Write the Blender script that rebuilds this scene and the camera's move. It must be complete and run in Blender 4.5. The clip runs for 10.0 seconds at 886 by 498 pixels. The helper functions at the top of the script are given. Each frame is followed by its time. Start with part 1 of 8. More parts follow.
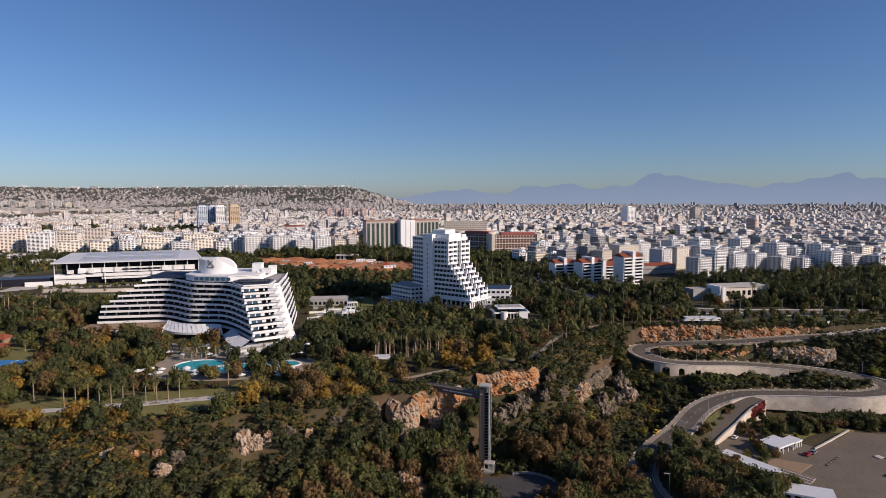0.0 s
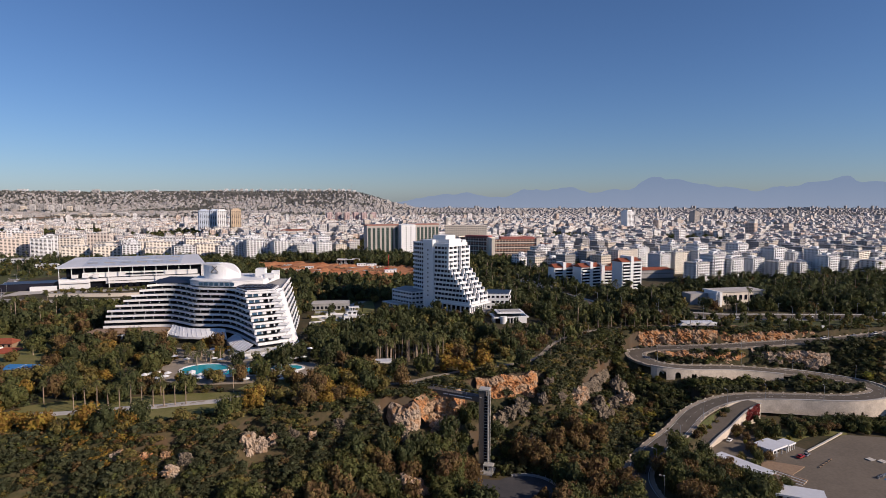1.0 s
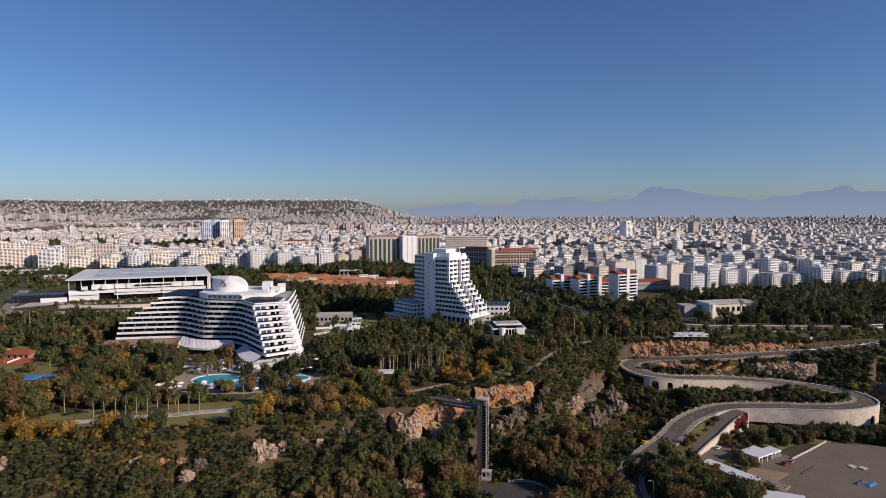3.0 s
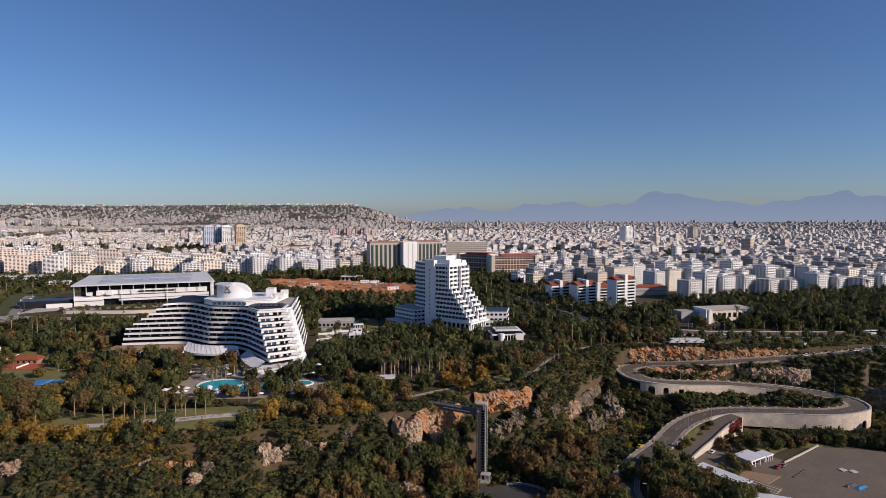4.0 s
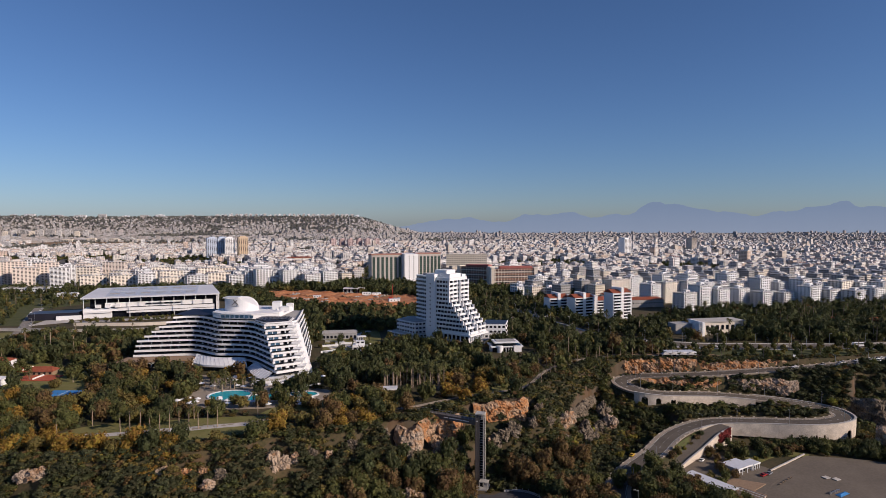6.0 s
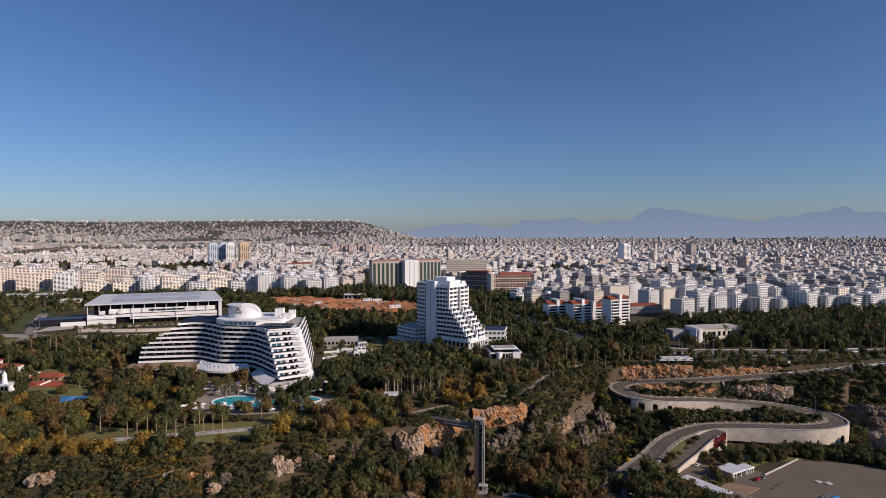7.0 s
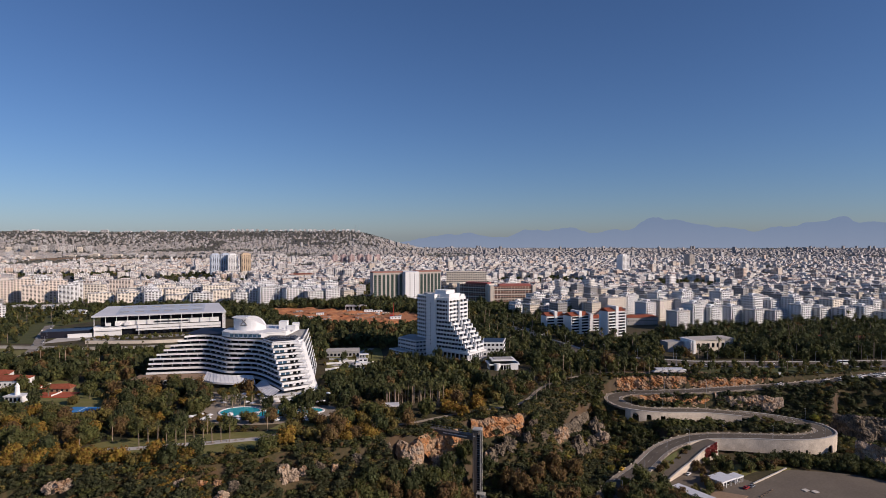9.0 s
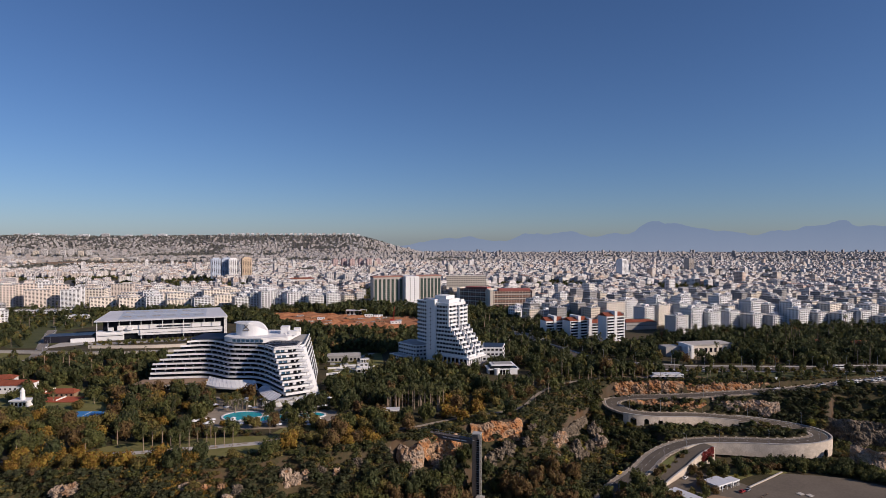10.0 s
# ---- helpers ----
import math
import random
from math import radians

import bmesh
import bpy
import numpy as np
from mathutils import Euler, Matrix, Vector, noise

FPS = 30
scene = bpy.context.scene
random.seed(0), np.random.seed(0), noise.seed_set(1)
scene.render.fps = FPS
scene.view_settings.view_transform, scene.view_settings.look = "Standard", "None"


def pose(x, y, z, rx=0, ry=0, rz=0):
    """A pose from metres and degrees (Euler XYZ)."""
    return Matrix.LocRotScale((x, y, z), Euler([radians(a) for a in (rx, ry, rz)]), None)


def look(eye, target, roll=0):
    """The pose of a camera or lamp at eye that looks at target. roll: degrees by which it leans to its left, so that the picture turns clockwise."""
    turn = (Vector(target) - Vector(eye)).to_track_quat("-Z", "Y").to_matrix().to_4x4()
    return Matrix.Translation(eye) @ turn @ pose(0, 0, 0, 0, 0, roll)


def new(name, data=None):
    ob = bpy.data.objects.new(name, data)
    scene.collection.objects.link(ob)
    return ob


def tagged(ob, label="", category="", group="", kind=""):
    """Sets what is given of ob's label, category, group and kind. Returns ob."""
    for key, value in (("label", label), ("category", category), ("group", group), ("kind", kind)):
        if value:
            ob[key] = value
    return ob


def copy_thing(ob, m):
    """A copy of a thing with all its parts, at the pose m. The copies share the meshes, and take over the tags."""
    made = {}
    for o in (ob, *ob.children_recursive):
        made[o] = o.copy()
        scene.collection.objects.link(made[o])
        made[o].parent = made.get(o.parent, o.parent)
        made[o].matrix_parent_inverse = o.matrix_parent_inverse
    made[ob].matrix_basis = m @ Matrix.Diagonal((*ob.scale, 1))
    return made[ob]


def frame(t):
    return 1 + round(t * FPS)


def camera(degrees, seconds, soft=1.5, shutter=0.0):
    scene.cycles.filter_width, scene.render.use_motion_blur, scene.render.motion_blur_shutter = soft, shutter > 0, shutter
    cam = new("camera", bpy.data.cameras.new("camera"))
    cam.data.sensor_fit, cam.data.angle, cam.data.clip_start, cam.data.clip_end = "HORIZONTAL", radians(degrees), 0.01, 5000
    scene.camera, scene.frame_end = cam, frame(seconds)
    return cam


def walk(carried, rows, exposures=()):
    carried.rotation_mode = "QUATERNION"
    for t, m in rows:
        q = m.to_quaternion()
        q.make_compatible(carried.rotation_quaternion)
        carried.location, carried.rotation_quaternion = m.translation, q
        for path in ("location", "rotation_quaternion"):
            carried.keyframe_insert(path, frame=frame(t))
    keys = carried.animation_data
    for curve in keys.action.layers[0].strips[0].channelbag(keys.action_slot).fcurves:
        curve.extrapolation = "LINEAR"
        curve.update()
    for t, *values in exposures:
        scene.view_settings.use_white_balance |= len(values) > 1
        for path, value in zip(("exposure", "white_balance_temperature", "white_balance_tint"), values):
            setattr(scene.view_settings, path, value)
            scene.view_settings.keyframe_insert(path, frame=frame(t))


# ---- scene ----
# ---- camera and its flight: slowly back and up, tilting upwards ----
PATH = [
    (0.0, 0.00, 0.00, 85.00, -5.095, 0.246),
    (0.5, 0.01, -3.00, 86.03, -4.960, 0.259),
    (1.0, 0.02, -6.11, 87.06, -4.780, 0.273),
    (1.5, 0.04, -9.37, 88.17, -4.598, 0.286),
    (2.0, 0.07, -12.84, 89.36, -4.390, 0.306),
    (2.5, 0.18, -16.51, 90.53, -4.155, 0.326),
    (4.0, 0.66, -27.80, 94.21, -3.510, 0.410),
    (4.5, 0.77, -31.56, 95.37, -3.285, 0.434),
    (5.0, 0.84, -35.30, 96.48, -3.045, 0.449),
    (5.5, 0.92, -38.97, 97.59, -2.803, 0.462),
    (7.0, 1.18, -49.82, 100.96, -2.070, 0.495),
    (7.5, 1.35, -53.31, 101.99, -1.826, 0.505),
    (8.0, 1.54, -56.62, 103.00, -1.587, 0.513),
    (8.5, 1.72, -59.70, 104.05, -1.366, 0.522),
    (9.0, 1.85, -62.57, 105.04, -1.164, 0.528),
    (9.5, 1.94, -65.24, 106.04, -0.989, 0.534),
    (10.0, 2.01, -67.83, 107.02, -0.825, 0.540),
]
cam = camera(73, 10.0, soft=0.65)
walk(cam, [(t, pose(x, y, z, 90 + p, 0, w)) for t, x, y, z, p, w in PATH], exposures=[(0, 0.09, 5460, 17), (10, -0.09, 5420, 18)])

# ---- daylight: a low winter sun from behind the camera's right shoulder ----
SUN_DIR = Vector((0.92, -0.41, 0.47)).normalized()
SUN_EL, SUN_ROT = math.asin(SUN_DIR.z), math.atan2(SUN_DIR.x, SUN_DIR.y)
world = bpy.data.worlds.new("sky")
scene.world = world
world.use_nodes = True
wn = world.node_tree.nodes
sky = wn.new("ShaderNodeTexSky")
sky.sky_type, sky.sun_disc = "NISHITA", False
sky.sun_elevation, sky.sun_rotation = SUN_EL, SUN_ROT
sky.altitude, sky.air_density, sky.dust_density, sky.ozone_density = 900, 1.0, 0.7, 4.0
wn["Background"].inputs["Strength"].default_value = 0.068
world.node_tree.links.new(sky.outputs[0], wn["Background"].inputs["Color"])
sun = new("sun", bpy.data.lights.new("sun", "SUN"))
sun.data.energy, sun.data.angle, sun.data.color = 5.0, radians(0.5), (1.0, 0.77, 0.51)
sun.matrix_world = look(SUN_DIR * 300, (0, 0, 0))


# ---- materials ----
def mat(name, col, col2=None, rough=0.85, scale=0.4, fine=6.0, vary=0.18, bump=0.15, metal=0.0, island=0.0, rand=0.0, hue=0.0, spec=0.3):
    """A surface with broad stains and fine grain; island and rand vary it from piece to piece."""
    m = bpy.data.materials.new(name)
    m.use_nodes = True
    nt = m.node_tree
    n, ln = nt.nodes, nt.links.new
    b = n["Principled BSDF"]
    b.inputs["Roughness"].default_value, b.inputs["Metallic"].default_value = rough, metal
    b.inputs["Specular IOR Level"].default_value = spec
    geo = n.new("ShaderNodeNewGeometry")
    big, small = n.new("ShaderNodeTexNoise"), n.new("ShaderNodeTexNoise")
    for node, s in ((big, scale), (small, fine)):
        ln(geo.outputs["Position"], node.inputs["Vector"])
        node.inputs["Scale"].default_value, node.inputs["Detail"].default_value = s, 4
    add = n.new("ShaderNodeMath")
    add.operation = "ADD"
    ln(big.outputs["Fac"], add.inputs[0]), ln(small.outputs["Fac"], add.inputs[1])
    rng = n.new("ShaderNodeMapRange")
    ln(add.outputs[0], rng.inputs["Value"])
    rng.inputs["From Min"].default_value, rng.inputs["From Max"].default_value = 0.7, 1.3
    mix = n.new("ShaderNodeMix")
    mix.data_type = "RGBA"
    ln(rng.outputs[0], mix.inputs["Factor"])
    a = col if col2 else [c * (1 - vary) for c in col]
    c2 = col2 if col2 else [min(1, c * (1 + vary)) for c in col]
    mix.inputs["A"].default_value, mix.inputs["B"].default_value = (*a, 1), (*c2, 1)
    out = mix.outputs["Result"]
    if island or rand:
        hsv = n.new("ShaderNodeHueSaturation")
        v = n.new("ShaderNodeMapRange")
        amount = island or rand
        if island:
            ln(geo.outputs["Random Per Island"], v.inputs["Value"])
        else:
            info = n.new("ShaderNodeObjectInfo")
            ln(info.outputs["Random"], v.inputs["Value"])
        v.inputs["To Min"].default_value, v.inputs["To Max"].default_value = 1 - amount, 1 + amount
        ln(v.outputs[0], hsv.inputs["Value"])
        if hue:
            h = n.new("ShaderNodeMapRange")
            ln(v.inputs["Value"].links[0].from_socket, h.inputs["Value"])
            h.inputs["To Min"].default_value, h.inputs["To Max"].default_value = 0.5 - hue, 0.5 + hue
            ln(h.outputs[0], hsv.inputs["Hue"])
        ln(out, hsv.inputs["Color"])
        out = hsv.outputs["Color"]
    ln(out, b.inputs["Base Color"])
    if bump:
        bm = n.new("ShaderNodeBump")
        bm.inputs["Strength"].default_value = bump
        ln(small.outputs["Fac"], bm.inputs["Height"])
        ln(bm.outputs[0], b.inputs["Normal"])
    return m


def leafmat(name, col, island=0.24, hue=0.02, glow=0.30, gaps=0.44):
    """Leaves: each spray a little different, light passing through, small gaps between the leaves."""
    m = mat(name, col, rough=0.7, scale=0.15, fine=2.6, vary=0.34, bump=0.35, island=island, hue=hue, spec=0.15)
    n, ln = m.node_tree.nodes, m.node_tree.links.new
    b = n["Principled BSDF"]
    tr, mx = n.new("ShaderNodeBsdfTranslucent"), n.new("ShaderNodeMixShader")
    ln(b.inputs["Base Color"].links[0].from_socket, tr.inputs["Color"])
    mx.inputs[0].default_value = glow
    ln(b.outputs[0], mx.inputs[1]), ln(tr.outputs[0], mx.inputs[2])
    out = mx.outputs[0]
    if gaps:
        geo, tex, cmp, clear, hole = [n.new("ShaderNode" + q) for q in ("NewGeometry", "TexNoise", "Math", "BsdfTransparent", "MixShader")]
        tex.inputs["Scale"].default_value, tex.inputs["Detail"].default_value = 2.1, 2
        cmp.operation, cmp.inputs[1].default_value = "LESS_THAN", gaps
        ln(geo.outputs["Position"], tex.inputs["Vector"]), ln(tex.outputs["Fac"], cmp.inputs[0])
        ln(cmp.outputs[0], hole.inputs[0]), ln(out, hole.inputs[1]), ln(clear.outputs[0], hole.inputs[2])
        out = hole.outputs[0]
    ln(out, n["Material Output"].inputs["Surface"])
    return m


def rockmat(name, fresh, weathered, dark, share=0.5):
    """Limestone: fresh and weathered patches, dark water streaks, cracks and a broken surface."""
    m = mat(name, fresh, rough=0.9, scale=0.2, fine=2.4, vary=0.30, bump=0)
    n, ln = m.node_tree.nodes, m.node_tree.links.new
    b = n["Principled BSDF"]
    geo, patchy, streak, cracks, sx = [n.new("ShaderNode" + q) for q in ("NewGeometry", "TexNoise", "TexNoise", "TexVoronoi", "VectorMath")]
    sx.operation = "MULTIPLY"
    sx.inputs[1].default_value = (1.0, 1.0, 0.28)
    ln(geo.outputs["Position"], sx.inputs[0])
    for q, sc, src in ((patchy, 0.22, geo.outputs["Position"]), (streak, 0.75, sx.outputs[0]), (cracks, 0.85, sx.outputs[0])):
        q.inputs["Scale"].default_value = sc
        ln(src, q.inputs["Vector"])
    patchy.inputs["Detail"].default_value = streak.inputs["Detail"].default_value = 5
    cracks.feature = "DISTANCE_TO_EDGE"
    last = b.inputs["Base Color"].links[0].from_socket
    for src, lo, hi, col in ((patchy.outputs["Fac"], share - 0.06, share + 0.06, weathered), (streak.outputs["Fac"], 0.54, 0.68, dark), (cracks.outputs["Distance"], 0.07, 0.0, dark)):
        r, mx = n.new("ShaderNodeMapRange"), n.new("ShaderNodeMix")
        mx.data_type = "RGBA"
        r.inputs["From Min"].default_value, r.inputs["From Max"].default_value, r.inputs["To Max"].default_value = lo, hi, 0.85
        ln(src, r.inputs["Value"]), ln(r.outputs[0], mx.inputs["Factor"]), ln(last, mx.inputs["A"])
        mx.inputs["B"].default_value = (*col, 1)
        last = mx.outputs["Result"]
    ln(last, b.inputs["Base Color"])
    rough, bump = n.new("ShaderNodeTexNoise"), n.new("ShaderNodeBump")
    rough.inputs["Scale"].default_value, rough.inputs["Detail"].default_value = 1.3, 6
    ln(geo.outputs["Position"], rough.inputs["Vector"]), ln(rough.outputs["Fac"], bump.inputs["Height"])
    bump.inputs["Strength"].default_value, bump.inputs["Distance"].default_value = 1.0, 0.8
    ln(bump.outputs[0], b.inputs["Normal"])
    return m


def rockmix(m, rock_a, rock_b, below=0.80):
    """Lays bare rock on the steep parts of a ground material."""
    n, ln = m.node_tree.nodes, m.node_tree.links.new
    b = n["Principled BSDF"]
    old = b.inputs["Base Color"].links[0].from_socket
    geo = n.new("ShaderNodeNewGeometry")
    sep = n.new("ShaderNodeSeparateXYZ")
    ln(geo.outputs["True Normal"], sep.inputs[0])
    tex = n.new("ShaderNodeTexNoise")
    ln(geo.outputs["Position"], tex.inputs["Vector"])
    tex.inputs["Scale"].default_value, tex.inputs["Detail"].default_value = 0.12, 6
    ramp = n.new("ShaderNodeMapRange")
    ln(tex.outputs["Fac"], ramp.inputs["Value"])
    ramp.inputs["From Min"].default_value, ramp.inputs["From Max"].default_value = 0.4, 0.6
    rock = n.new("ShaderNodeMix")
    rock.data_type = "RGBA"
    ln(ramp.outputs[0], rock.inputs["Factor"])
    rock.inputs["A"].default_value, rock.inputs["B"].default_value = (*rock_a, 1), (*rock_b, 1)
    st = n.new("ShaderNodeMapRange")
    ln(sep.outputs["Z"], st.inputs["Value"])
    st.inputs["From Min"].default_value, st.inputs["From Max"].default_value = below - 0.12, below
    st.inputs["To Min"].default_value, st.inputs["To Max"].default_value = 1, 0
    mx = n.new("ShaderNodeMix")
    mx.data_type = "RGBA"
    ln(st.outputs[0], mx.inputs["Factor"]), ln(old, mx.inputs["A"]), ln(rock.outputs["Result"], mx.inputs["B"])
    ln(mx.outputs["Result"], b.inputs["Base Color"])


def citymat(name, turn, walls, roofs, storey=3.1, bay=3.4, pane=(0.10, 0.10, 0.11)):
    """Rendered house walls with rows of windows for houses far away, in a street grid turned by that angle; the roofs differ."""
    m = bpy.data.materials.new(name)
    m.use_nodes = True
    n, ln = m.node_tree.nodes, m.node_tree.links.new
    b = n["Principled BSDF"]
    b.inputs["Roughness"].default_value = 0.85
    geo = n.new("ShaderNodeNewGeometry")

    def math_node(op, a, v):
        k = n.new("ShaderNodeMath")
        k.operation = op
        for i, s in enumerate((a, v)):
            if s is None:
                continue
            if isinstance(s, (int, float)):
                k.inputs[i].default_value = s
            else:
                ln(s, k.inputs[i])
        return k.outputs[0]

    rot = n.new("ShaderNodeVectorRotate")
    rot.rotation_type = "Z_AXIS"
    rot.inputs["Angle"].default_value = -turn
    ln(geo.outputs["Position"], rot.inputs["Vector"])
    rn = n.new("ShaderNodeVectorRotate")
    rn.rotation_type = "Z_AXIS"
    rn.inputs["Angle"].default_value = -turn
    ln(geo.outputs["True Normal"], rn.inputs["Vector"])
    p, q = n.new("ShaderNodeSeparateXYZ"), n.new("ShaderNodeSeparateXYZ")
    ln(rot.outputs[0], p.inputs[0]), ln(rn.outputs[0], q.inputs[0])
    facing = math_node("GREATER_THAN", math_node("ABSOLUTE", q.outputs["X"], None), 0.7)
    along = n.new("ShaderNodeMix")
    ln(facing, along.inputs["Factor"]), ln(p.outputs["X"], along.inputs["A"]), ln(p.outputs["Y"], along.inputs["B"])
    rand = geo.outputs["Random Per Island"]
    u = math_node("FRACT", math_node("ADD", math_node("DIVIDE", along.outputs["Result"], bay), math_node("MULTIPLY", rand, 7.0)), None)
    w = math_node("FRACT", math_node("DIVIDE", p.outputs["Z"], storey), None)
    inside = math_node("MULTIPLY", math_node("GREATER_THAN", u, 0.45), math_node("GREATER_THAN", w, 0.50))
    wallface = math_node("LESS_THAN", math_node("ABSOLUTE", q.outputs["Z"], None), 0.4)
    win = math_node("MULTIPLY", inside, wallface)
    ramp, roof = n.new("ShaderNodeValToRGB"), n.new("ShaderNodeValToRGB")
    for r, cols, src in ((ramp, walls, rand), (roof, roofs, math_node("FRACT", math_node("MULTIPLY", rand, 17.0), None))):
        r.color_ramp.interpolation = "CONSTANT"
        for i, c in enumerate(cols):
            e = r.color_ramp.elements[i] if i < 2 else r.color_ramp.elements.new(1)
            e.position, e.color = i / len(cols), (*c, 1)
        ln(src, r.inputs[0])
    top = math_node("GREATER_THAN", q.outputs["Z"], 0.3)
    a, c = n.new("ShaderNodeMix"), n.new("ShaderNodeMix")
    a.data_type = c.data_type = "RGBA"
    ln(top, a.inputs["Factor"]), ln(ramp.outputs[0], a.inputs["A"]), ln(roof.outputs[0], a.inputs["B"])
    ln(win, c.inputs["Factor"]), ln(a.outputs["Result"], c.inputs["A"])
    c.inputs["B"].default_value = (*pane, 1)
    dirt = n.new("ShaderNodeTexNoise")
    ln(geo.outputs["Position"], dirt.inputs["Vector"])
    dirt.inputs["Scale"].default_value = 0.25
    hsv = n.new("ShaderNodeHueSaturation")
    dr = n.new("ShaderNodeMapRange")
    dr.inputs["To Min"].default_value, dr.inputs["To Max"].default_value = 0.75, 1.15
    ln(dirt.outputs["Fac"], dr.inputs["Value"]), ln(dr.outputs[0], hsv.inputs["Value"])
    ln(c.outputs["Result"], hsv.inputs["Color"]), ln(hsv.outputs[0], b.inputs["Base Color"])
    return m


WHITE = mat("white render", (0.78, 0.78, 0.78), rough=0.6, scale=0.08, fine=0.8, vary=0.05, bump=0.03)
CREAM = mat("cream render", (0.69, 0.62, 0.52), rough=0.8, scale=0.1, fine=1.0, vary=0.1)
TAN = mat("tan concrete", (0.45, 0.41, 0.37), rough=0.85, scale=0.1, fine=1.0, vary=0.1)
GREYCON = mat("grey concrete", (0.36, 0.35, 0.34), rough=0.9, scale=0.15, fine=2.0, vary=0.18)
PALECON = mat("pale concrete paving", (0.48, 0.45, 0.41), rough=0.9, scale=0.2, fine=2.0, vary=0.15)
GLASS = mat("dark window glass", (0.010, 0.012, 0.018), rough=0.12, vary=0.4, scale=0.3, fine=1.5, bump=0, spec=0.22)
BLUEGLASS = mat("blue window glass", (0.05, 0.10, 0.16), rough=0.1, vary=0.4, scale=0.2, fine=0.8, bump=0, spec=0.7)
GREENGLASS = mat("green window glass", (0.040, 0.062, 0.054), rough=0.2, vary=0.3, bump=0, spec=0.6)
DARK = mat("dark solar panels", (0.02, 0.02, 0.03), rough=0.35, vary=0.3, scale=0.8, bump=0.05)
SHEET = mat("grey sheet roofing", (0.62, 0.63, 0.66), rough=0.5, scale=0.06, fine=0.6, vary=0.08, bump=0.03)
PANEL = mat("blue-grey roof panels", (0.45, 0.49, 0.56), rough=0.35, scale=0.05, fine=0.5, vary=0.12, bump=0.02)
TILE = mat("red roof tiles", (0.25, 0.072, 0.036), rough=0.9, scale=0.3, fine=3.0, vary=0.25, bump=0.3)
BROWN = mat("brown stone cladding", (0.30, 0.17, 0.12), rough=0.85, scale=0.1, fine=1.0, vary=0.15)
STEEL = mat("brown painted steel", (0.11, 0.095, 0.085), rough=0.5, scale=0.3, fine=3.0, vary=0.15, bump=0.05)
PALESTEEL = mat("pale painted steel", (0.42, 0.40, 0.36), rough=0.45, scale=0.3, fine=3.0, vary=0.15, bump=0.05)
WALK = mat("grey-beige pavement slabs", (0.26, 0.220, 0.170), (0.36, 0.305, 0.240), rough=0.9, scale=0.2, fine=2.0, bump=0.1)
ASPHALT = mat("worn asphalt", (0.090, 0.076, 0.060), (0.145, 0.122, 0.096), rough=0.9, scale=0.15, fine=2.5, bump=0.1)
SIDEROAD = mat("pale worn road surface", (0.22, 0.195, 0.165), (0.30, 0.27, 0.23), rough=0.9, scale=0.15, fine=1.5, bump=0.1)
DARKASPHALT = mat("dark asphalt", (0.05, 0.05, 0.055), (0.085, 0.08, 0.08), rough=0.9, scale=0.2, fine=2.5, bump=0.1)
LOT = mat("dusty asphalt", (0.130, 0.108, 0.082), (0.180, 0.150, 0.115), rough=0.95, scale=0.06, fine=0.8, bump=0.1)
STONE = mat("pale stone masonry", (0.44, 0.375, 0.30), (0.72, 0.63, 0.52), rough=0.9, scale=0.25, fine=1.8, bump=0.4)
PAINT = mat("white road paint", (0.75, 0.75, 0.72), rough=0.7, vary=0.15, bump=0.02)
REDWALL = mat("dark red creeper", (0.10, 0.012, 0.012), (0.2, 0.03, 0.025), rough=0.9, scale=0.6, fine=4, bump=0.6)
POOL = mat("turquoise pool water", (0.03, 0.33, 0.42), (0.06, 0.45, 0.52), rough=0.08, scale=0.1, fine=0.8, bump=0.05, spec=0.5)
BLUECOURT = mat("blue sports floor", (0.06, 0.22, 0.50), rough=0.7, vary=0.15, scale=0.2)
REDSOIL = mat("red excavated soil", (0.30, 0.105, 0.038), (0.46, 0.225, 0.105), rough=0.95, scale=0.05, fine=0.35, bump=0.5)
VERGE = mat("dark rough grass", (0.055, 0.068, 0.018), (0.10, 0.10, 0.036), rough=0.95, scale=0.12, fine=1.5, bump=0.2)
LAWN = mat("mown lawn", (0.12, 0.13, 0.03), (0.22, 0.19, 0.07), rough=0.95, scale=0.12, fine=1.5, bump=0.2)
EARTH = mat("bare brown earth", (0.20, 0.13, 0.07), (0.32, 0.22, 0.13), rough=0.95, scale=0.2, fine=1.5, bump=0.3)
ROCK = rockmat("orange limestone", (0.44, 0.205, 0.075), (0.42, 0.30, 0.19), (0.13, 0.085, 0.055), 0.52)
GREYROCK = rockmat("grey limestone", (0.155, 0.122, 0.085), (0.26, 0.21, 0.15), (0.05, 0.042, 0.032), 0.54)
PALEROCK = rockmat("pale limestone", (0.37, 0.22, 0.115), (0.44, 0.35, 0.26), (0.12, 0.09, 0.065), 0.46)
BARK = mat("grey-brown bark", (0.08, 0.06, 0.045), (0.14, 0.11, 0.08), rough=0.95, scale=1, fine=8, bump=0.3)
PALMBARK = mat("pale palm trunk", (0.24, 0.18, 0.13), (0.36, 0.28, 0.20), rough=0.95, scale=1, fine=8, bump=0.3)
WOOD = mat("weathered wood", (0.24, 0.16, 0.10), (0.34, 0.24, 0.15), rough=0.8, scale=1, fine=5, bump=0.2)
METAL = mat("galvanised metal", (0.45, 0.46, 0.48), rough=0.4, metal=0.7, vary=0.1, bump=0.02)
TYRE = mat("black rubber", (0.02, 0.02, 0.02), rough=0.8, vary=0.2)
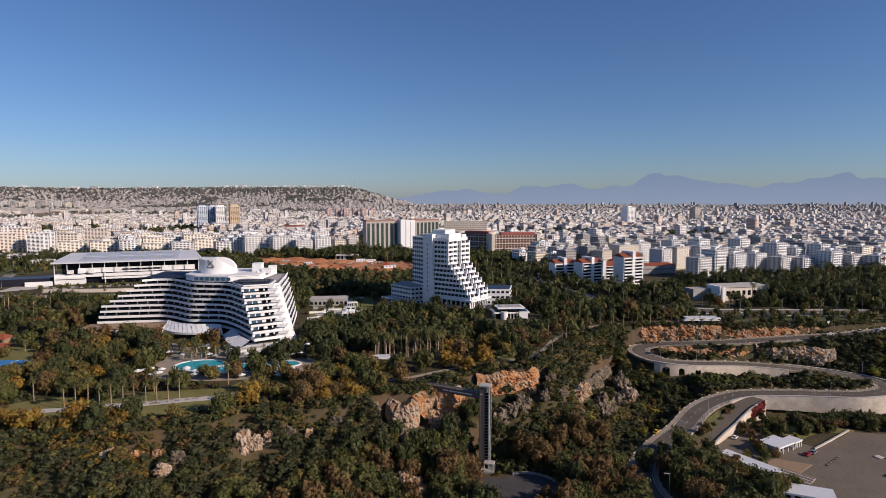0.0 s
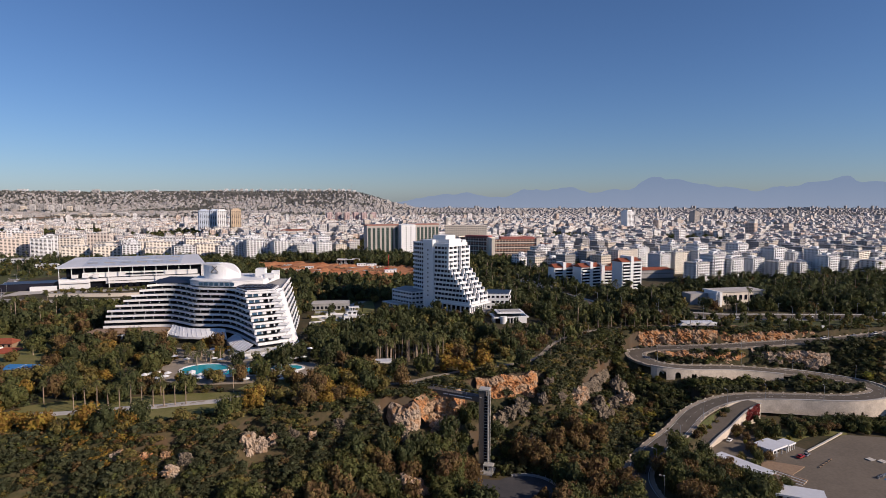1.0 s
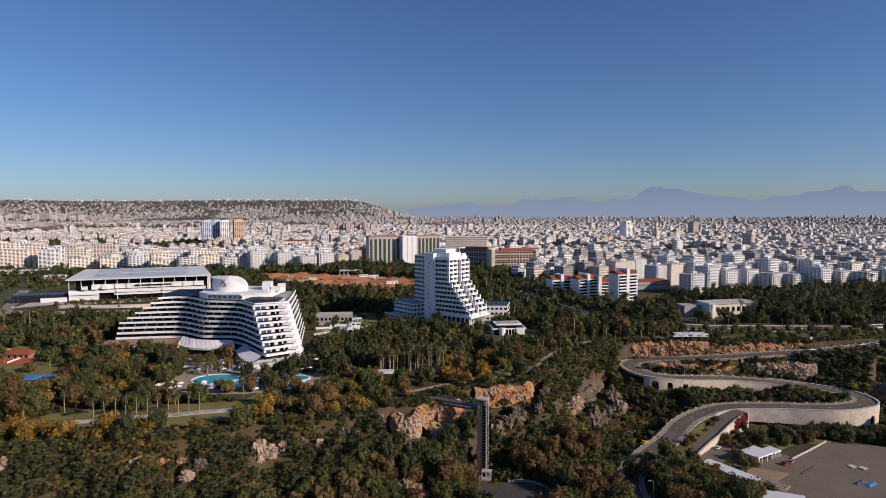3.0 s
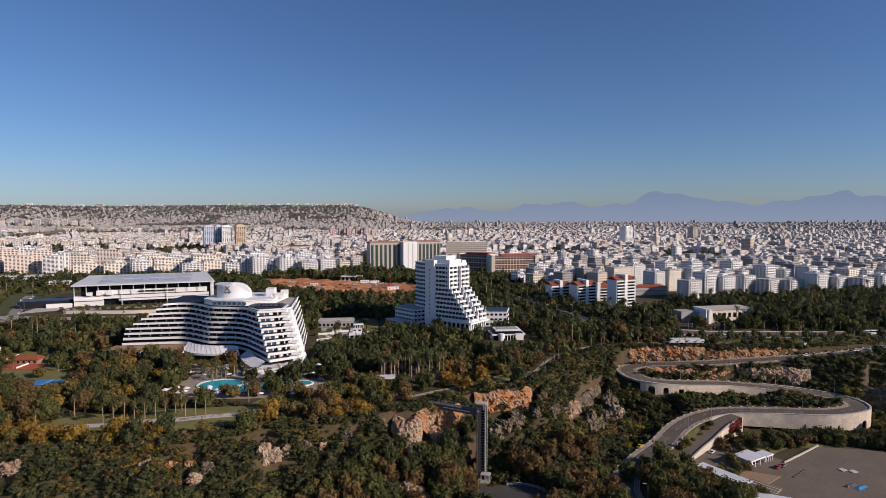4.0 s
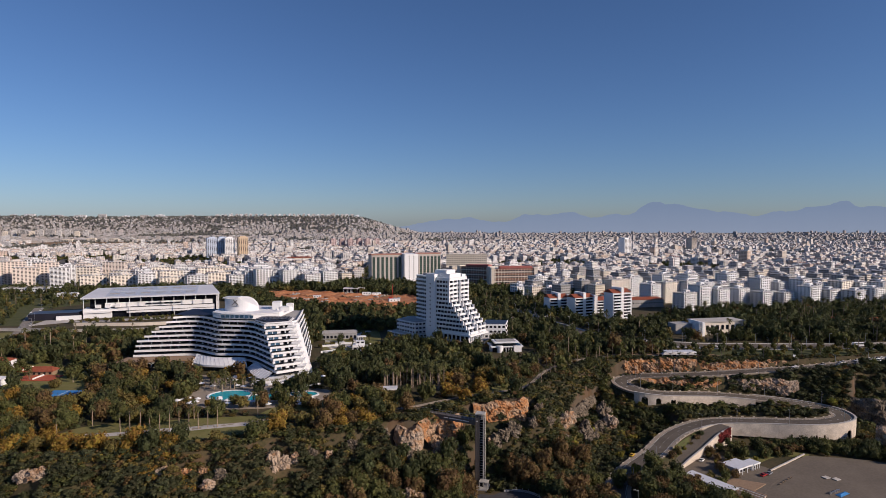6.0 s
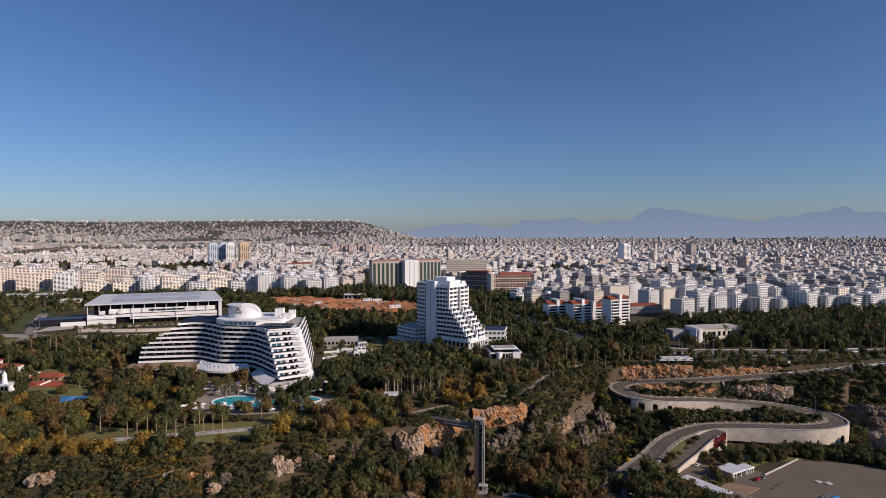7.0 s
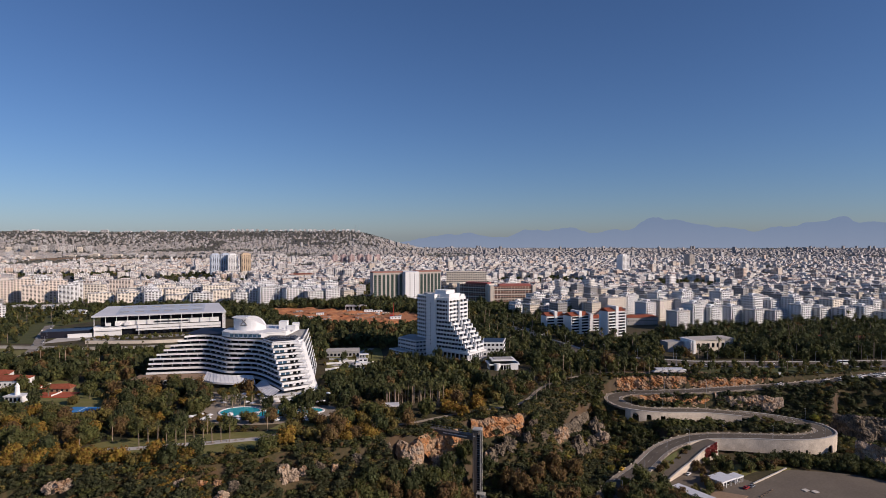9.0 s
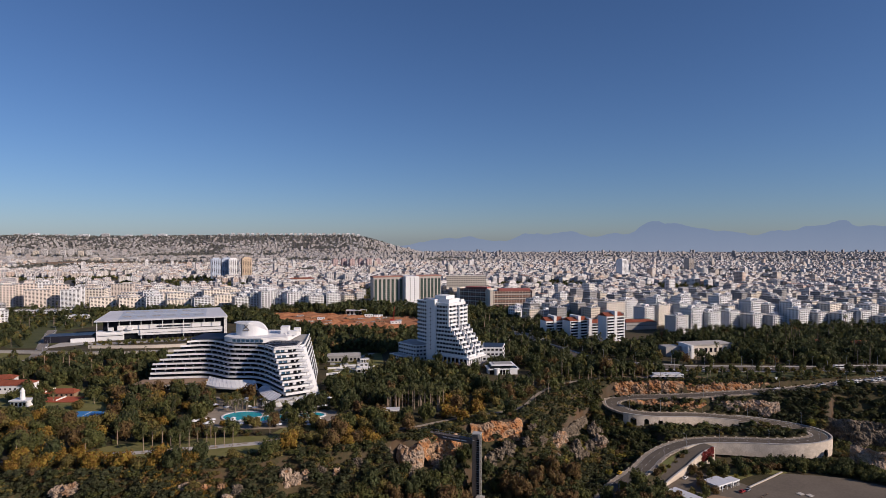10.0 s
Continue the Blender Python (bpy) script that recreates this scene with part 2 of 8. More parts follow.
LEAF = {
    "pine": leafmat("dark pine needles", (0.068, 0.076, 0.030)),
    "green": leafmat("green leaves", (0.105, 0.108, 0.034)),
    "olive": leafmat("olive green leaves", (0.170, 0.138, 0.042)),
    "orange": leafmat("golden autumn leaves", (0.27, 0.170, 0.032), hue=0.025),
    "brown": leafmat("brown autumn leaves", (0.159, 0.104, 0.043), hue=0.02),
    "palm": leafmat("palm fronds", (0.115, 0.115, 0.042)),
    "shrub": leafmat("dusty shrub leaves", (0.072, 0.076, 0.036)),
    # for trees far off: distance haze is put into this leaf colour
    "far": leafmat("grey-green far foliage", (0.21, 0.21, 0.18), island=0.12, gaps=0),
    "yellow": leafmat("yellow-green leaves", (0.22, 0.19, 0.03)),
}


# ---- building tools ----
class Geo:
    """Collects corners and faces of one mesh."""

    def __init__(self):
        self.v, self.f = [], []

    def add(self, v, f):
        k = len(self.v)
        self.v += [tuple(p) for p in v]
        self.f += [tuple(i + k for i in q) for q in f]
        return self

    def box(self, c, s, turn=0.0):
        """A box with its centre at c, of size s, turned about the upright axis."""
        ca, sa = math.cos(turn), math.sin(turn)
        v = []
        for z in (-0.5, 0.5):
            for x, y in ((-0.5, -0.5), (0.5, -0.5), (0.5, 0.5), (-0.5, 0.5)):
                a, b = x * s[0], y * s[1]
                v.append((c[0] + a * ca - b * sa, c[1] + a * sa + b * ca, c[2] + z * s[2]))
        return self.add(v, [(3, 2, 1, 0), (4, 5, 6, 7), (0, 1, 5, 4), (1, 2, 6, 5), (2, 3, 7, 6), (3, 0, 4, 7)])

    def prism(self, poly, z0, z1):
        """An upright prism on a plan polygon given anticlockwise."""
        n = len(poly)
        v = [(p[0], p[1], z0) for p in poly] + [(p[0], p[1], z1) for p in poly]
        return self.add(v, [tuple(range(n - 1, -1, -1)), tuple(range(n, 2 * n))] + [(i, (i + 1) % n, n + (i + 1) % n, n + i) for i in range(n)])

    def tube(self, a, b, r0, r1, n=6):
        """A tapered round bar from a to b."""
        a, b = Vector(a), Vector(b)
        q = (b - a).to_track_quat("Z", "Y")
        ring = [q @ Vector((math.cos(k * math.tau / n), math.sin(k * math.tau / n), 0)) for k in range(n)]
        return self.add([a + d * r0 for d in ring] + [b + d * r1 for d in ring],
                        [(i, (i + 1) % n, n + (i + 1) % n, n + i) for i in range(n)] + [tuple(range(n - 1, -1, -1)), tuple(range(n, 2 * n))])

    def strip(self, left, right, closed=False):
        """A ribbon between two lines of points."""
        n = len(left)
        return self.add(list(left) + list(right), [(i, n + i, n + i + 1, i + 1) for i in range(n - 1)])

    def mesh(self, name, material, smooth=False):
        me = bpy.data.meshes.new(name)
        me.from_pydata(self.v, [], self.f)
        me.materials.append(material)
        if smooth:
            me.shade_smooth()
        return me


def part(name, geo, material, parent, label="", smooth=False):
    """Links a mesh as one object under a thing or under a part."""
    me = geo if isinstance(geo, bpy.types.Mesh) else geo.mesh(name, material, smooth)
    ob = new(name, me)
    ob.parent = parent
    if label:
        tagged(ob, label)
    return ob


def thing(name, at, label, category, group="", turn=0.0, kind=""):
    e = new(name)
    e.empty_display_size = 0.5
    e.matrix_basis = Matrix.Translation(at) @ Matrix.Rotation(turn, 4, "Z")
    return tagged(e, label, category, group, kind)


def solid(name, geo, material, label, category, kind="", group="", smooth=False):
    """A thing that is one mesh."""
    return tagged(new(name, geo.mesh(name, material, smooth)), label, category, group, kind)


def arrays(name, v, f, material):
    """A large mesh from number arrays; all faces have the same number of corners."""
    me = bpy.data.meshes.new(name)
    v, f = np.asarray(v, np.float32), np.asarray(f, np.int32)
    k = f.shape[1]
    me.vertices.add(len(v)), me.loops.add(f.size), me.polygons.add(len(f))
    me.vertices.foreach_set("co", v.ravel())
    me.loops.foreach_set("vertex_index", f.ravel())
    me.polygons.foreach_set("loop_start", np.arange(0, f.size, k, dtype=np.int32))
    me.update(calc_edges=True)
    me.validate()
    me.shade_flat()
    me.materials.append(material)
    return me


def curve(points, step=2.0):
    """A smooth line through the points, in even steps."""
    p = [np.array(q, float) for q in points]
    p = [2 * p[0] - p[1]] + p + [2 * p[-1] - p[-2]]
    out = []
    for i in range(1, len(p) - 2):
        n = max(2, int(np.linalg.norm(p[i + 1] - p[i]) / step))
        for k in range(n):
            t = k / n
            out.append(0.5 * (2 * p[i] + (p[i + 1] - p[i - 1]) * t + (2 * p[i - 1] - 5 * p[i] + 4 * p[i + 1] - p[i + 2]) * t * t
                              + (3 * p[i] - p[i - 1] - 3 * p[i + 1] + p[i + 2]) * t ** 3))
    return np.array(out + [p[-2]])


def beside(line, off):
    """The line moved sideways, positive to its left."""
    d = np.gradient(line[:, :2], axis=0)
    d /= np.linalg.norm(d, axis=1)[:, None]
    out = line.copy()
    out[:, 0] -= d[:, 1] * off
    out[:, 1] += d[:, 0] * off
    return out


def lift_by(line, dz):
    out = line.copy()
    out[:, 2] += dz
    return out


def smooth(a, b, x):
    t = np.clip((x - a) / (b - a), 0, 1)
    return t * t * (3 - 2 * t)


def vnoise(x, y, seed=0):
    """Soft noise from 0 to 1 on arrays."""
    xi, yi = np.floor(x), np.floor(y)
    fx, fy = x - xi, y - yi
    fx, fy = fx * fx * (3 - 2 * fx), fy * fy * (3 - 2 * fy)

    def h(a, b):
        s = np.sin(a * 127.1 + b * 311.7 + seed * 74.7) * 43758.5453
        return s - np.floor(s)

    return (h(xi, yi) * (1 - fx) + h(xi + 1, yi) * fx) * (1 - fy) + (h(xi, yi + 1) * (1 - fx) + h(xi + 1, yi + 1) * fx) * fy


def fbm(x, y, seed=0, n=4):
    return sum(vnoise(x * 2 ** k, y * 2 ** k, seed + k) * 0.5 ** (k + 1) for k in range(n)) / (1 - 0.5 ** n)


def inside(x, y, poly):
    """Which points lie in a plan polygon."""
    r = np.zeros(np.shape(x), bool)
    for i in range(len(poly)):
        (ax, ay), (bx, by) = poly[i][:2], poly[i - 1][:2]
        if ay != by:
            r ^= ((ay > y) != (by > y)) & (x < (bx - ax) * (y - ay) / (by - ay) + ax)
    return r


def away(x, y, line):
    """Distance in plan from a line of points."""
    best = np.full(np.shape(x), 1e9)
    for a, b in zip(line[:-1], line[1:]):
        dx, dy = b[0] - a[0], b[1] - a[1]
        t = np.clip(((x - a[0]) * dx + (y - a[1]) * dy) / (dx * dx + dy * dy + 1e-9), 0, 1)
        best = np.minimum(best, np.hypot(x - a[0] - t * dx, y - a[1] - t * dy))
    return best


# ---- the lie of the land: a plateau, its cliff, the shore below, the city rising to a ridge ----
SHORE = -33.0
EDGE = [(-700, 196), (-400, 192), (-260, 196), (-180, 200), (-128, 204), (-100, 214), (-78, 228), (-50, 236), (-27, 250), (-16, 257), (-4, 267), (18, 280),
        (43, 289), (58, 318), (78, 346), (98, 366), (112, 388), (160, 388), (200, 385), (240, 384), (300, 374), (345, 352), (420, 338), (800, 330)]
PLATEAU = EDGE + [(9000, 330), (9000, 9000), (-9000, 9000), (-9000, 196)]
ROAD = curve([(420, 420, 0), (350, 402, -1), (300, 388, -2), (259, 378, -3.5), (223, 375, -5), (187, 373.5, -7), (161, 375, -8.5), (140, 379, -10), (128, 377.5, -11),
              (121.5, 371, -11.5), (121, 362, -12), (124.5, 354, -12.4), (131, 349.3, -13), (146, 348.5, -14.3), (179, 353, -16), (210, 350, -18), (230, 345, -19.5),
              (244.5, 335, -20.5), (243.5, 322, -21.2), (222, 316, -22), (190, 321, -23), (165, 323, -24), (146, 315, -25), (130.5, 302, -26), (115.5, 284, -28),
              (101.5, 271, -30), (90, 258, -31.8), (83, 243, -32.8), (82, 225, -33), (86, 200, -33), (92, 160, -33)])
ROAD_XY = ROAD[::3]


def near_road(x, y):
    """The distance to the road and the height of the road around a place."""
    best, sz, sw, si = np.full(np.shape(x), 1e9), np.zeros(np.shape(x)), np.zeros(np.shape(x)), np.zeros(np.shape(x), int)
    for i, (px, py, pz) in enumerate(ROAD_XY):
        d = np.hypot(x - px, y - py)
        w = 1 / (d + 0.3) ** 5
        sz, sw = sz + w * pz, sw + w
        si = np.where(d < best, i, si)
        best = np.minimum(best, d)
    return best, sz / sw, si


def corner(x0):
    return min(range(len(ROAD_XY)), key=lambda i: abs(ROAD_XY[i][0] - x0[0]) + abs(ROAD_XY[i][1] - x0[1]))


K_UP, K_HAIR, K_TWO, K_BEND, K_THREE, K_RED, K_END = [corner(p) for p in ((300, 388), (121, 362), (146, 348.5), (241, 328), (190, 321), (150, 318), (90, 258))]
UPPER = [tuple(p[:2]) for p in ROAD_XY[K_UP:K_BEND + 1]]
ISLAND = [tuple(p[:2]) for p in ROAD_XY[K_HAIR:K_RED + 1]]
LOTPOLY = [(203, 291.5), (171, 268.5), (164, 256), (150, 240), (128, 214), (128, 150), (330, 150), (300, 225), (262, 262), (236, 284)]


# bare cliff faces: plan line, height of the crown, height of the foot
CLIFFS = [
    ([(15, 277), (26, 279), (34, 282.5), (42, 285), (47, 291)], 0.4, -9.0),
    ([(-26, 249), (-20, 245.5), (-14, 246.5), (-11, 252)], -2.6, -13.5),
    ([(-11, 251.5), (-9, 255.5), (-4, 258.5), (-1, 257.5), (3, 259), (9, 264)], -1.2, -15.0),
    ([(75, 313), (79, 318), (85, 326), (92, 338), (99, 349)], -15.0, -23.0),
]


def height(x, y):
    """Height of the ground at arrays of places."""
    x, y = np.asarray(x, float), np.asarray(y, float)
    d = away(x, y, EDGE) * np.where(inside(x, y, PLATEAU), 1, -1)
    d = d + (fbm(x / 14, y / 14, 3) - 0.5) * 9 * smooth(0, 25, np.abs(d) + 6)
    rough = (fbm(x / 9, y / 9, 5) - 0.5)
    first = 0.04 + 0.20 * smooth(0.45, 0.65, fbm(x / 26, y / 26, 21))
    drop = first * smooth(0, 3.5, -d) + (0.70 - first) * smooth(1, 26, -d) + 0.30 * smooth(20, 46, -d)
    z = SHORE * drop + rough * 5 * smooth(1, 8, -d) * (1 - smooth(30, 46, -d)) + (fbm(x / 30, y / 30, 9) - 0.5) * 1.2 * smooth(3, 20, d) * (1 - smooth(430, 500, y))
    z = np.where((d < 0) & (x < -30), z + 5 * smooth(8, 40, -d), z)
    for line, crown_z, foot_z in CLIFFS:
        gone = away(x, y, line)
        (ax, ay), (bx, by) = line[0], line[-1]
        ahead = (bx - ax) * (y - ay) - (by - ay) * (x - ax) < 2.5 * math.hypot(bx - ax, by - ay)
        along = ((x - ax) * (bx - ax) + (y - ay) * (by - ay)) / ((bx - ax) ** 2 + (by - ay) ** 2)
        cap = foot_z + 0.6 + np.maximum(0, gone - 9) * 1.2 + 25 * np.maximum(0, np.abs(along - 0.5) - 0.5)
        z = np.where(ahead & (gone < 22), np.minimum(z, cap), z)
    r, zr, si = near_road(x, y)
    in_up, in_isl = inside(x, y, UPPER), inside(x, y, ISLAND)
    basin = in_up | in_isl
    cut = np.where(in_isl & (x < 205) & (si < K_BEND), -5.5 * smooth(2.5, 5.6, r) * (1 - smooth(14, 22, r)), 0)
    z = np.where(basin, zr + cut + rough * 3 * smooth(7, 12, r), z)
    bank = ~basin & (si >= K_HAIR - 5) & (si < K_BEND - 7) & (x < 165) & (r < 20)
    z = np.where(bank, np.maximum(z, zr - 6.8 - np.maximum(0, r - 9) * 0.6), z)
    wide = np.where(si > K_RED, 15.0, np.where((si >= K_BEND - 6) & (si <= K_RED), 7.6, 9.0))
    walled = (si >= K_BEND - 7) & (si <= K_RED) & ~basin
    arched = (in_isl & (x < 205) & (si < K_BEND)) | (~basin & (si >= K_HAIR + 1) & (si < K_BEND - 7))
    w = np.where(walled | arched, 1 - smooth(3.0, 5.8, r), 1 - smooth(6.5, wide, r))
    z = np.where(basin, z * (1 - w) + zr * w, z * (1 - w) + zr * w)
    z = np.where((y < 420) & (r < 8.5), np.minimum(z, zr - 0.25), z)
    z = np.where(walled & (r > 5.8) & (r < 20), np.minimum(z, -31.0), z)
    z = np.where(inside(x, y, LOTPOLY), SHORE, z)
    w = 1 - smooth(17, 25, np.hypot(x - 25, y - 239))
    z = z * (1 - w) + SHORE * w
    # the city plain climbs gently; a long ridge closes the view on one side
    u = x / np.maximum(y, 1)
    far = 3 * smooth(1500, 4800, y)
    ridge = (20 * smooth(2700, 3700, y) + 118 * smooth(3500, 4750, y + 260 * (fbm(x / 500, y / 500, 2) - 0.5))) * (1 - smooth(-0.17, -0.03, u)) * (0.95 + 0.09 * vnoise(x / 420, y / 420, 4))
    return z + far + ridge


def graded(lo, hi, fine_lo, fine_hi, step, grow=1.13, most=95.0):
    a, out, s = fine_hi, list(np.arange(fine_lo, fine_hi + step / 2, step)), step
    while out[-1] < hi:
        s = min(most, s * grow)
        out.append(min(hi, out[-1] + s))
    s, low = step, []
    while (low[-1] if low else fine_lo) > lo:
        s = min(most, s * grow)
        low.append(max(lo, (low[-1] if low else fine_lo) - s))
    return np.array(low[::-1] + out)


GROUND = mat("dry grass and earth", (0.036, 0.040, 0.015), (0.10, 0.072, 0.036), rough=0.95, scale=0.05, fine=0.6, bump=0.3)
rockmix(GROUND, (0.10, 0.062, 0.033), (0.085, 0.065, 0.042), 0.40)


def citymix(m, col, from_y):
    """Grey streets and yards where the town begins."""
    n, ln = m.node_tree.nodes, m.node_tree.links.new
    b = n["Principled BSDF"]
    old = b.inputs["Base Color"].links[0].from_socket
    geo, sep, st, mx = n.new("ShaderNodeNewGeometry"), n.new("ShaderNodeSeparateXYZ"), n.new("ShaderNodeMapRange"), n.new("ShaderNodeMix")
    ln(geo.outputs["Position"], sep.inputs[0]), ln(sep.outputs["Y"], st.inputs["Value"])
    st.inputs["From Min"].default_value, st.inputs["From Max"].default_value = from_y, from_y + 60
    mx.data_type = "RGBA"
    ln(st.outputs[0], mx.inputs["Factor"]), ln(old, mx.inputs["A"])
    mx.inputs["B"].default_value = (*col, 1)
    ln(mx.outputs["Result"], b.inputs["Base Color"])


citymix(GROUND, (0.13, 0.12, 0.105), 830)
gx, gy = graded(-5000, 5000, -330, 390, 2.6), graded(-400, 4880, 180, 440, 2.4)
GX, GY = np.meshgrid(gx, gy)
GZ = height(GX, GY)
nx, ny = len(gx), len(gy)
idx = np.arange(nx * ny).reshape(ny, nx)
gf = np.stack([idx[:-1, :-1], idx[:-1, 1:], idx[1:, 1:], idx[1:, :-1]], -1).reshape(-1, 4)
ground = tagged(new("ground", arrays("ground", np.stack([GX, GY, GZ], -1).reshape(-1, 3), gf, GROUND)),
                "dry grass and earth plateau dropping in a cliff to the shore", "ground", kind="structure")
ground.data.shade_smooth()


def patch(name, poly, material, label, category, dz=0.12, step=4.0, kind="structure"):
    """A sheet of paving or soil that follows the ground within a plan polygon, with its edges turned down."""
    c = curve([(p[0], p[1], 0) for p in poly] + [(*poly[0], 0)], step) if len(poly) > 5 else np.array([(*p, 0) for p in poly] + [(*poly[0], 0)], float)
    pts = [(q[0], q[1]) for q in c[:-1]]
    bm = bmesh.new()
    vs = [bm.verts.new((p[0], p[1], 0)) for p in pts]
    bm.faces.new(vs)
    bmesh.ops.triangulate(bm, faces=bm.faces[:])
    for _ in range(3):
        long_edges = [e for e in bm.edges if e.calc_length() > step * 2.2]
        if not long_edges:
            break
        bmesh.ops.subdivide_edges(bm, edges=long_edges, cuts=1)
        bmesh.ops.triangulate(bm, faces=bm.faces[:])
    z = height([v.co.x for v in bm.verts], [v.co.y for v in bm.verts])
    for v, h in zip(bm.verts, z):
        v.co.z = h + dz
    rim = bmesh.ops.extrude_edge_only(bm, edges=[e for e in bm.edges if e.is_boundary])
    for g in rim["geom"]:
        if isinstance(g, bmesh.types.BMVert):
            g.co.z -= 0.6
    bmesh.ops.recalc_face_normals(bm, faces=bm.faces[:])
    me = bpy.data.meshes.new(name)
    bm.to_mesh(me)
    bm.free()
    me.materials.append(material)
    return tagged(new(name, me), label, category, kind=kind)


# far mountains: a plain glowing backdrop behind everything, haze put into its colour
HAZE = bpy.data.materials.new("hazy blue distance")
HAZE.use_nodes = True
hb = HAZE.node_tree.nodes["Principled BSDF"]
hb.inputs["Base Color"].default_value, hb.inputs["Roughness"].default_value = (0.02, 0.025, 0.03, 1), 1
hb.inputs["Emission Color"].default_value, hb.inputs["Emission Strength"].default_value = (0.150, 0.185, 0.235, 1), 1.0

# the glow pales towards the foot, as haze thickens low down
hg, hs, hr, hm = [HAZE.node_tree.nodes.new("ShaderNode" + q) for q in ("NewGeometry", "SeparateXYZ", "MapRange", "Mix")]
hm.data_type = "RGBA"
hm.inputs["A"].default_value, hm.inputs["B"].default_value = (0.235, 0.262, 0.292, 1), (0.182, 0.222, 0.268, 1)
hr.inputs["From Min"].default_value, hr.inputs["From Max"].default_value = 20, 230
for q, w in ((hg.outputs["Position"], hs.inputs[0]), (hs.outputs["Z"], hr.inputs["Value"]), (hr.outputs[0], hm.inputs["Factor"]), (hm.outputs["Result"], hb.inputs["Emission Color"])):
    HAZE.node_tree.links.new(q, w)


def mountain_range(name, peaks, y, base, depth):
    """A ridge of peaks given as (bearing, height, half width), with foothills."""
    g = Geo()
    us = np.linspace(-0.95, 0.95, 381)
    z = np.zeros_like(us)
    for u0, h, w in peaks:
        z = np.maximum(z, h * np.clip(1 - np.abs(us - u0) / w, 0, 1) ** 1.0)
    for _ in range(7):
        z[1:-1] = (z[:-2] + 2 * z[1:-1] + z[2:]) / 4
    z = z + (fbm(us * 70, us * 0 + 3, 8) - 0.5) * 34 * np.clip(z / 60, 0, 1)
    front = [(u * y, y, base) for u in us]
    back = [(u * (y + depth), y + depth, base + max(0.0, h)) for u, h in zip(us, z)]
    g.strip(front, back)
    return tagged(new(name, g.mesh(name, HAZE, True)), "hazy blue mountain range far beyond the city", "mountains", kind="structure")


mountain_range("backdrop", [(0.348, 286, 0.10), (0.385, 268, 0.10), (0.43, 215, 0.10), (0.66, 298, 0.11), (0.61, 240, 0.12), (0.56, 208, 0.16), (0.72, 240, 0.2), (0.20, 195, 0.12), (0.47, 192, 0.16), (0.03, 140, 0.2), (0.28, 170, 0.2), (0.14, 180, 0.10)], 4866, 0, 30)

# ---- the winding road down the cliff ----
HALF = 4.7
ROAD_UP = lift_by(ROAD, 0.05)
g = Geo().strip(beside(ROAD_UP, HALF), beside(ROAD_UP, -HALF))
road = tagged(new("road", g.mesh("road", ASPHALT)), "winding grey asphalt road down the cliff", "road", kind="structure")
for side in (1, -1):
    a, b = beside(lift_by(ROAD, 0.25), side * HALF), beside(lift_by(ROAD, 0.25), side * (HALF + 1.9))
    lo, out = lift_by(a, -0.35), lift_by(b, -1.2)
    g = Geo().strip(a, b) if side < 0 else Geo().strip(b, a)
    g.strip(lo, a) if side < 0 else g.strip(a, lo)
    g.strip(b, out) if side < 0 else g.strip(out, b)
    tagged(new("pavement", g.mesh("pavement", WALK)), "pale concrete pavement and kerb along the winding road", "pavement", kind="structure")
    # low parapet stones with gaps
    edge = beside(lift_by(ROAD, 0.25), side * (HALF + 1.7))
    gp = Geo()
    for i in range(20, len(edge) - 12, 3):
        a, b = edge[i], edge[i + 1]
        gp.box(((a[0] + b[0]) / 2, (a[1] + b[1]) / 2, (a[2] + b[2]) / 2 + 0.3), (np.hypot(*(b - a)[:2]) * 0.6, 0.25, 0.4), math.atan2(b[1] - a[1], b[0] - a[0]))
    tagged(new("parapet_stones", gp.mesh("parapet_stones", STONE)), "row of low pale stone parapet blocks beside the road", "parapet", kind="stuff")
gl = Geo()
for off in (-4.2, 4.2):
    gl.strip(beside(lift_by(ROAD, 0.058), off + 0.09), beside(lift_by(ROAD, 0.058), off - 0.09))
mid = lift_by(ROAD, 0.058)
for i in range(0, len(mid) - 2, 3):
    s = mid[i:i + 2]
    gl.strip(beside(s, 0.06), beside(s, -0.06))
tagged(new("road_marking", gl.mesh("road_marking", PAINT)), "white painted lines on the winding road", "road marking", kind="structure")


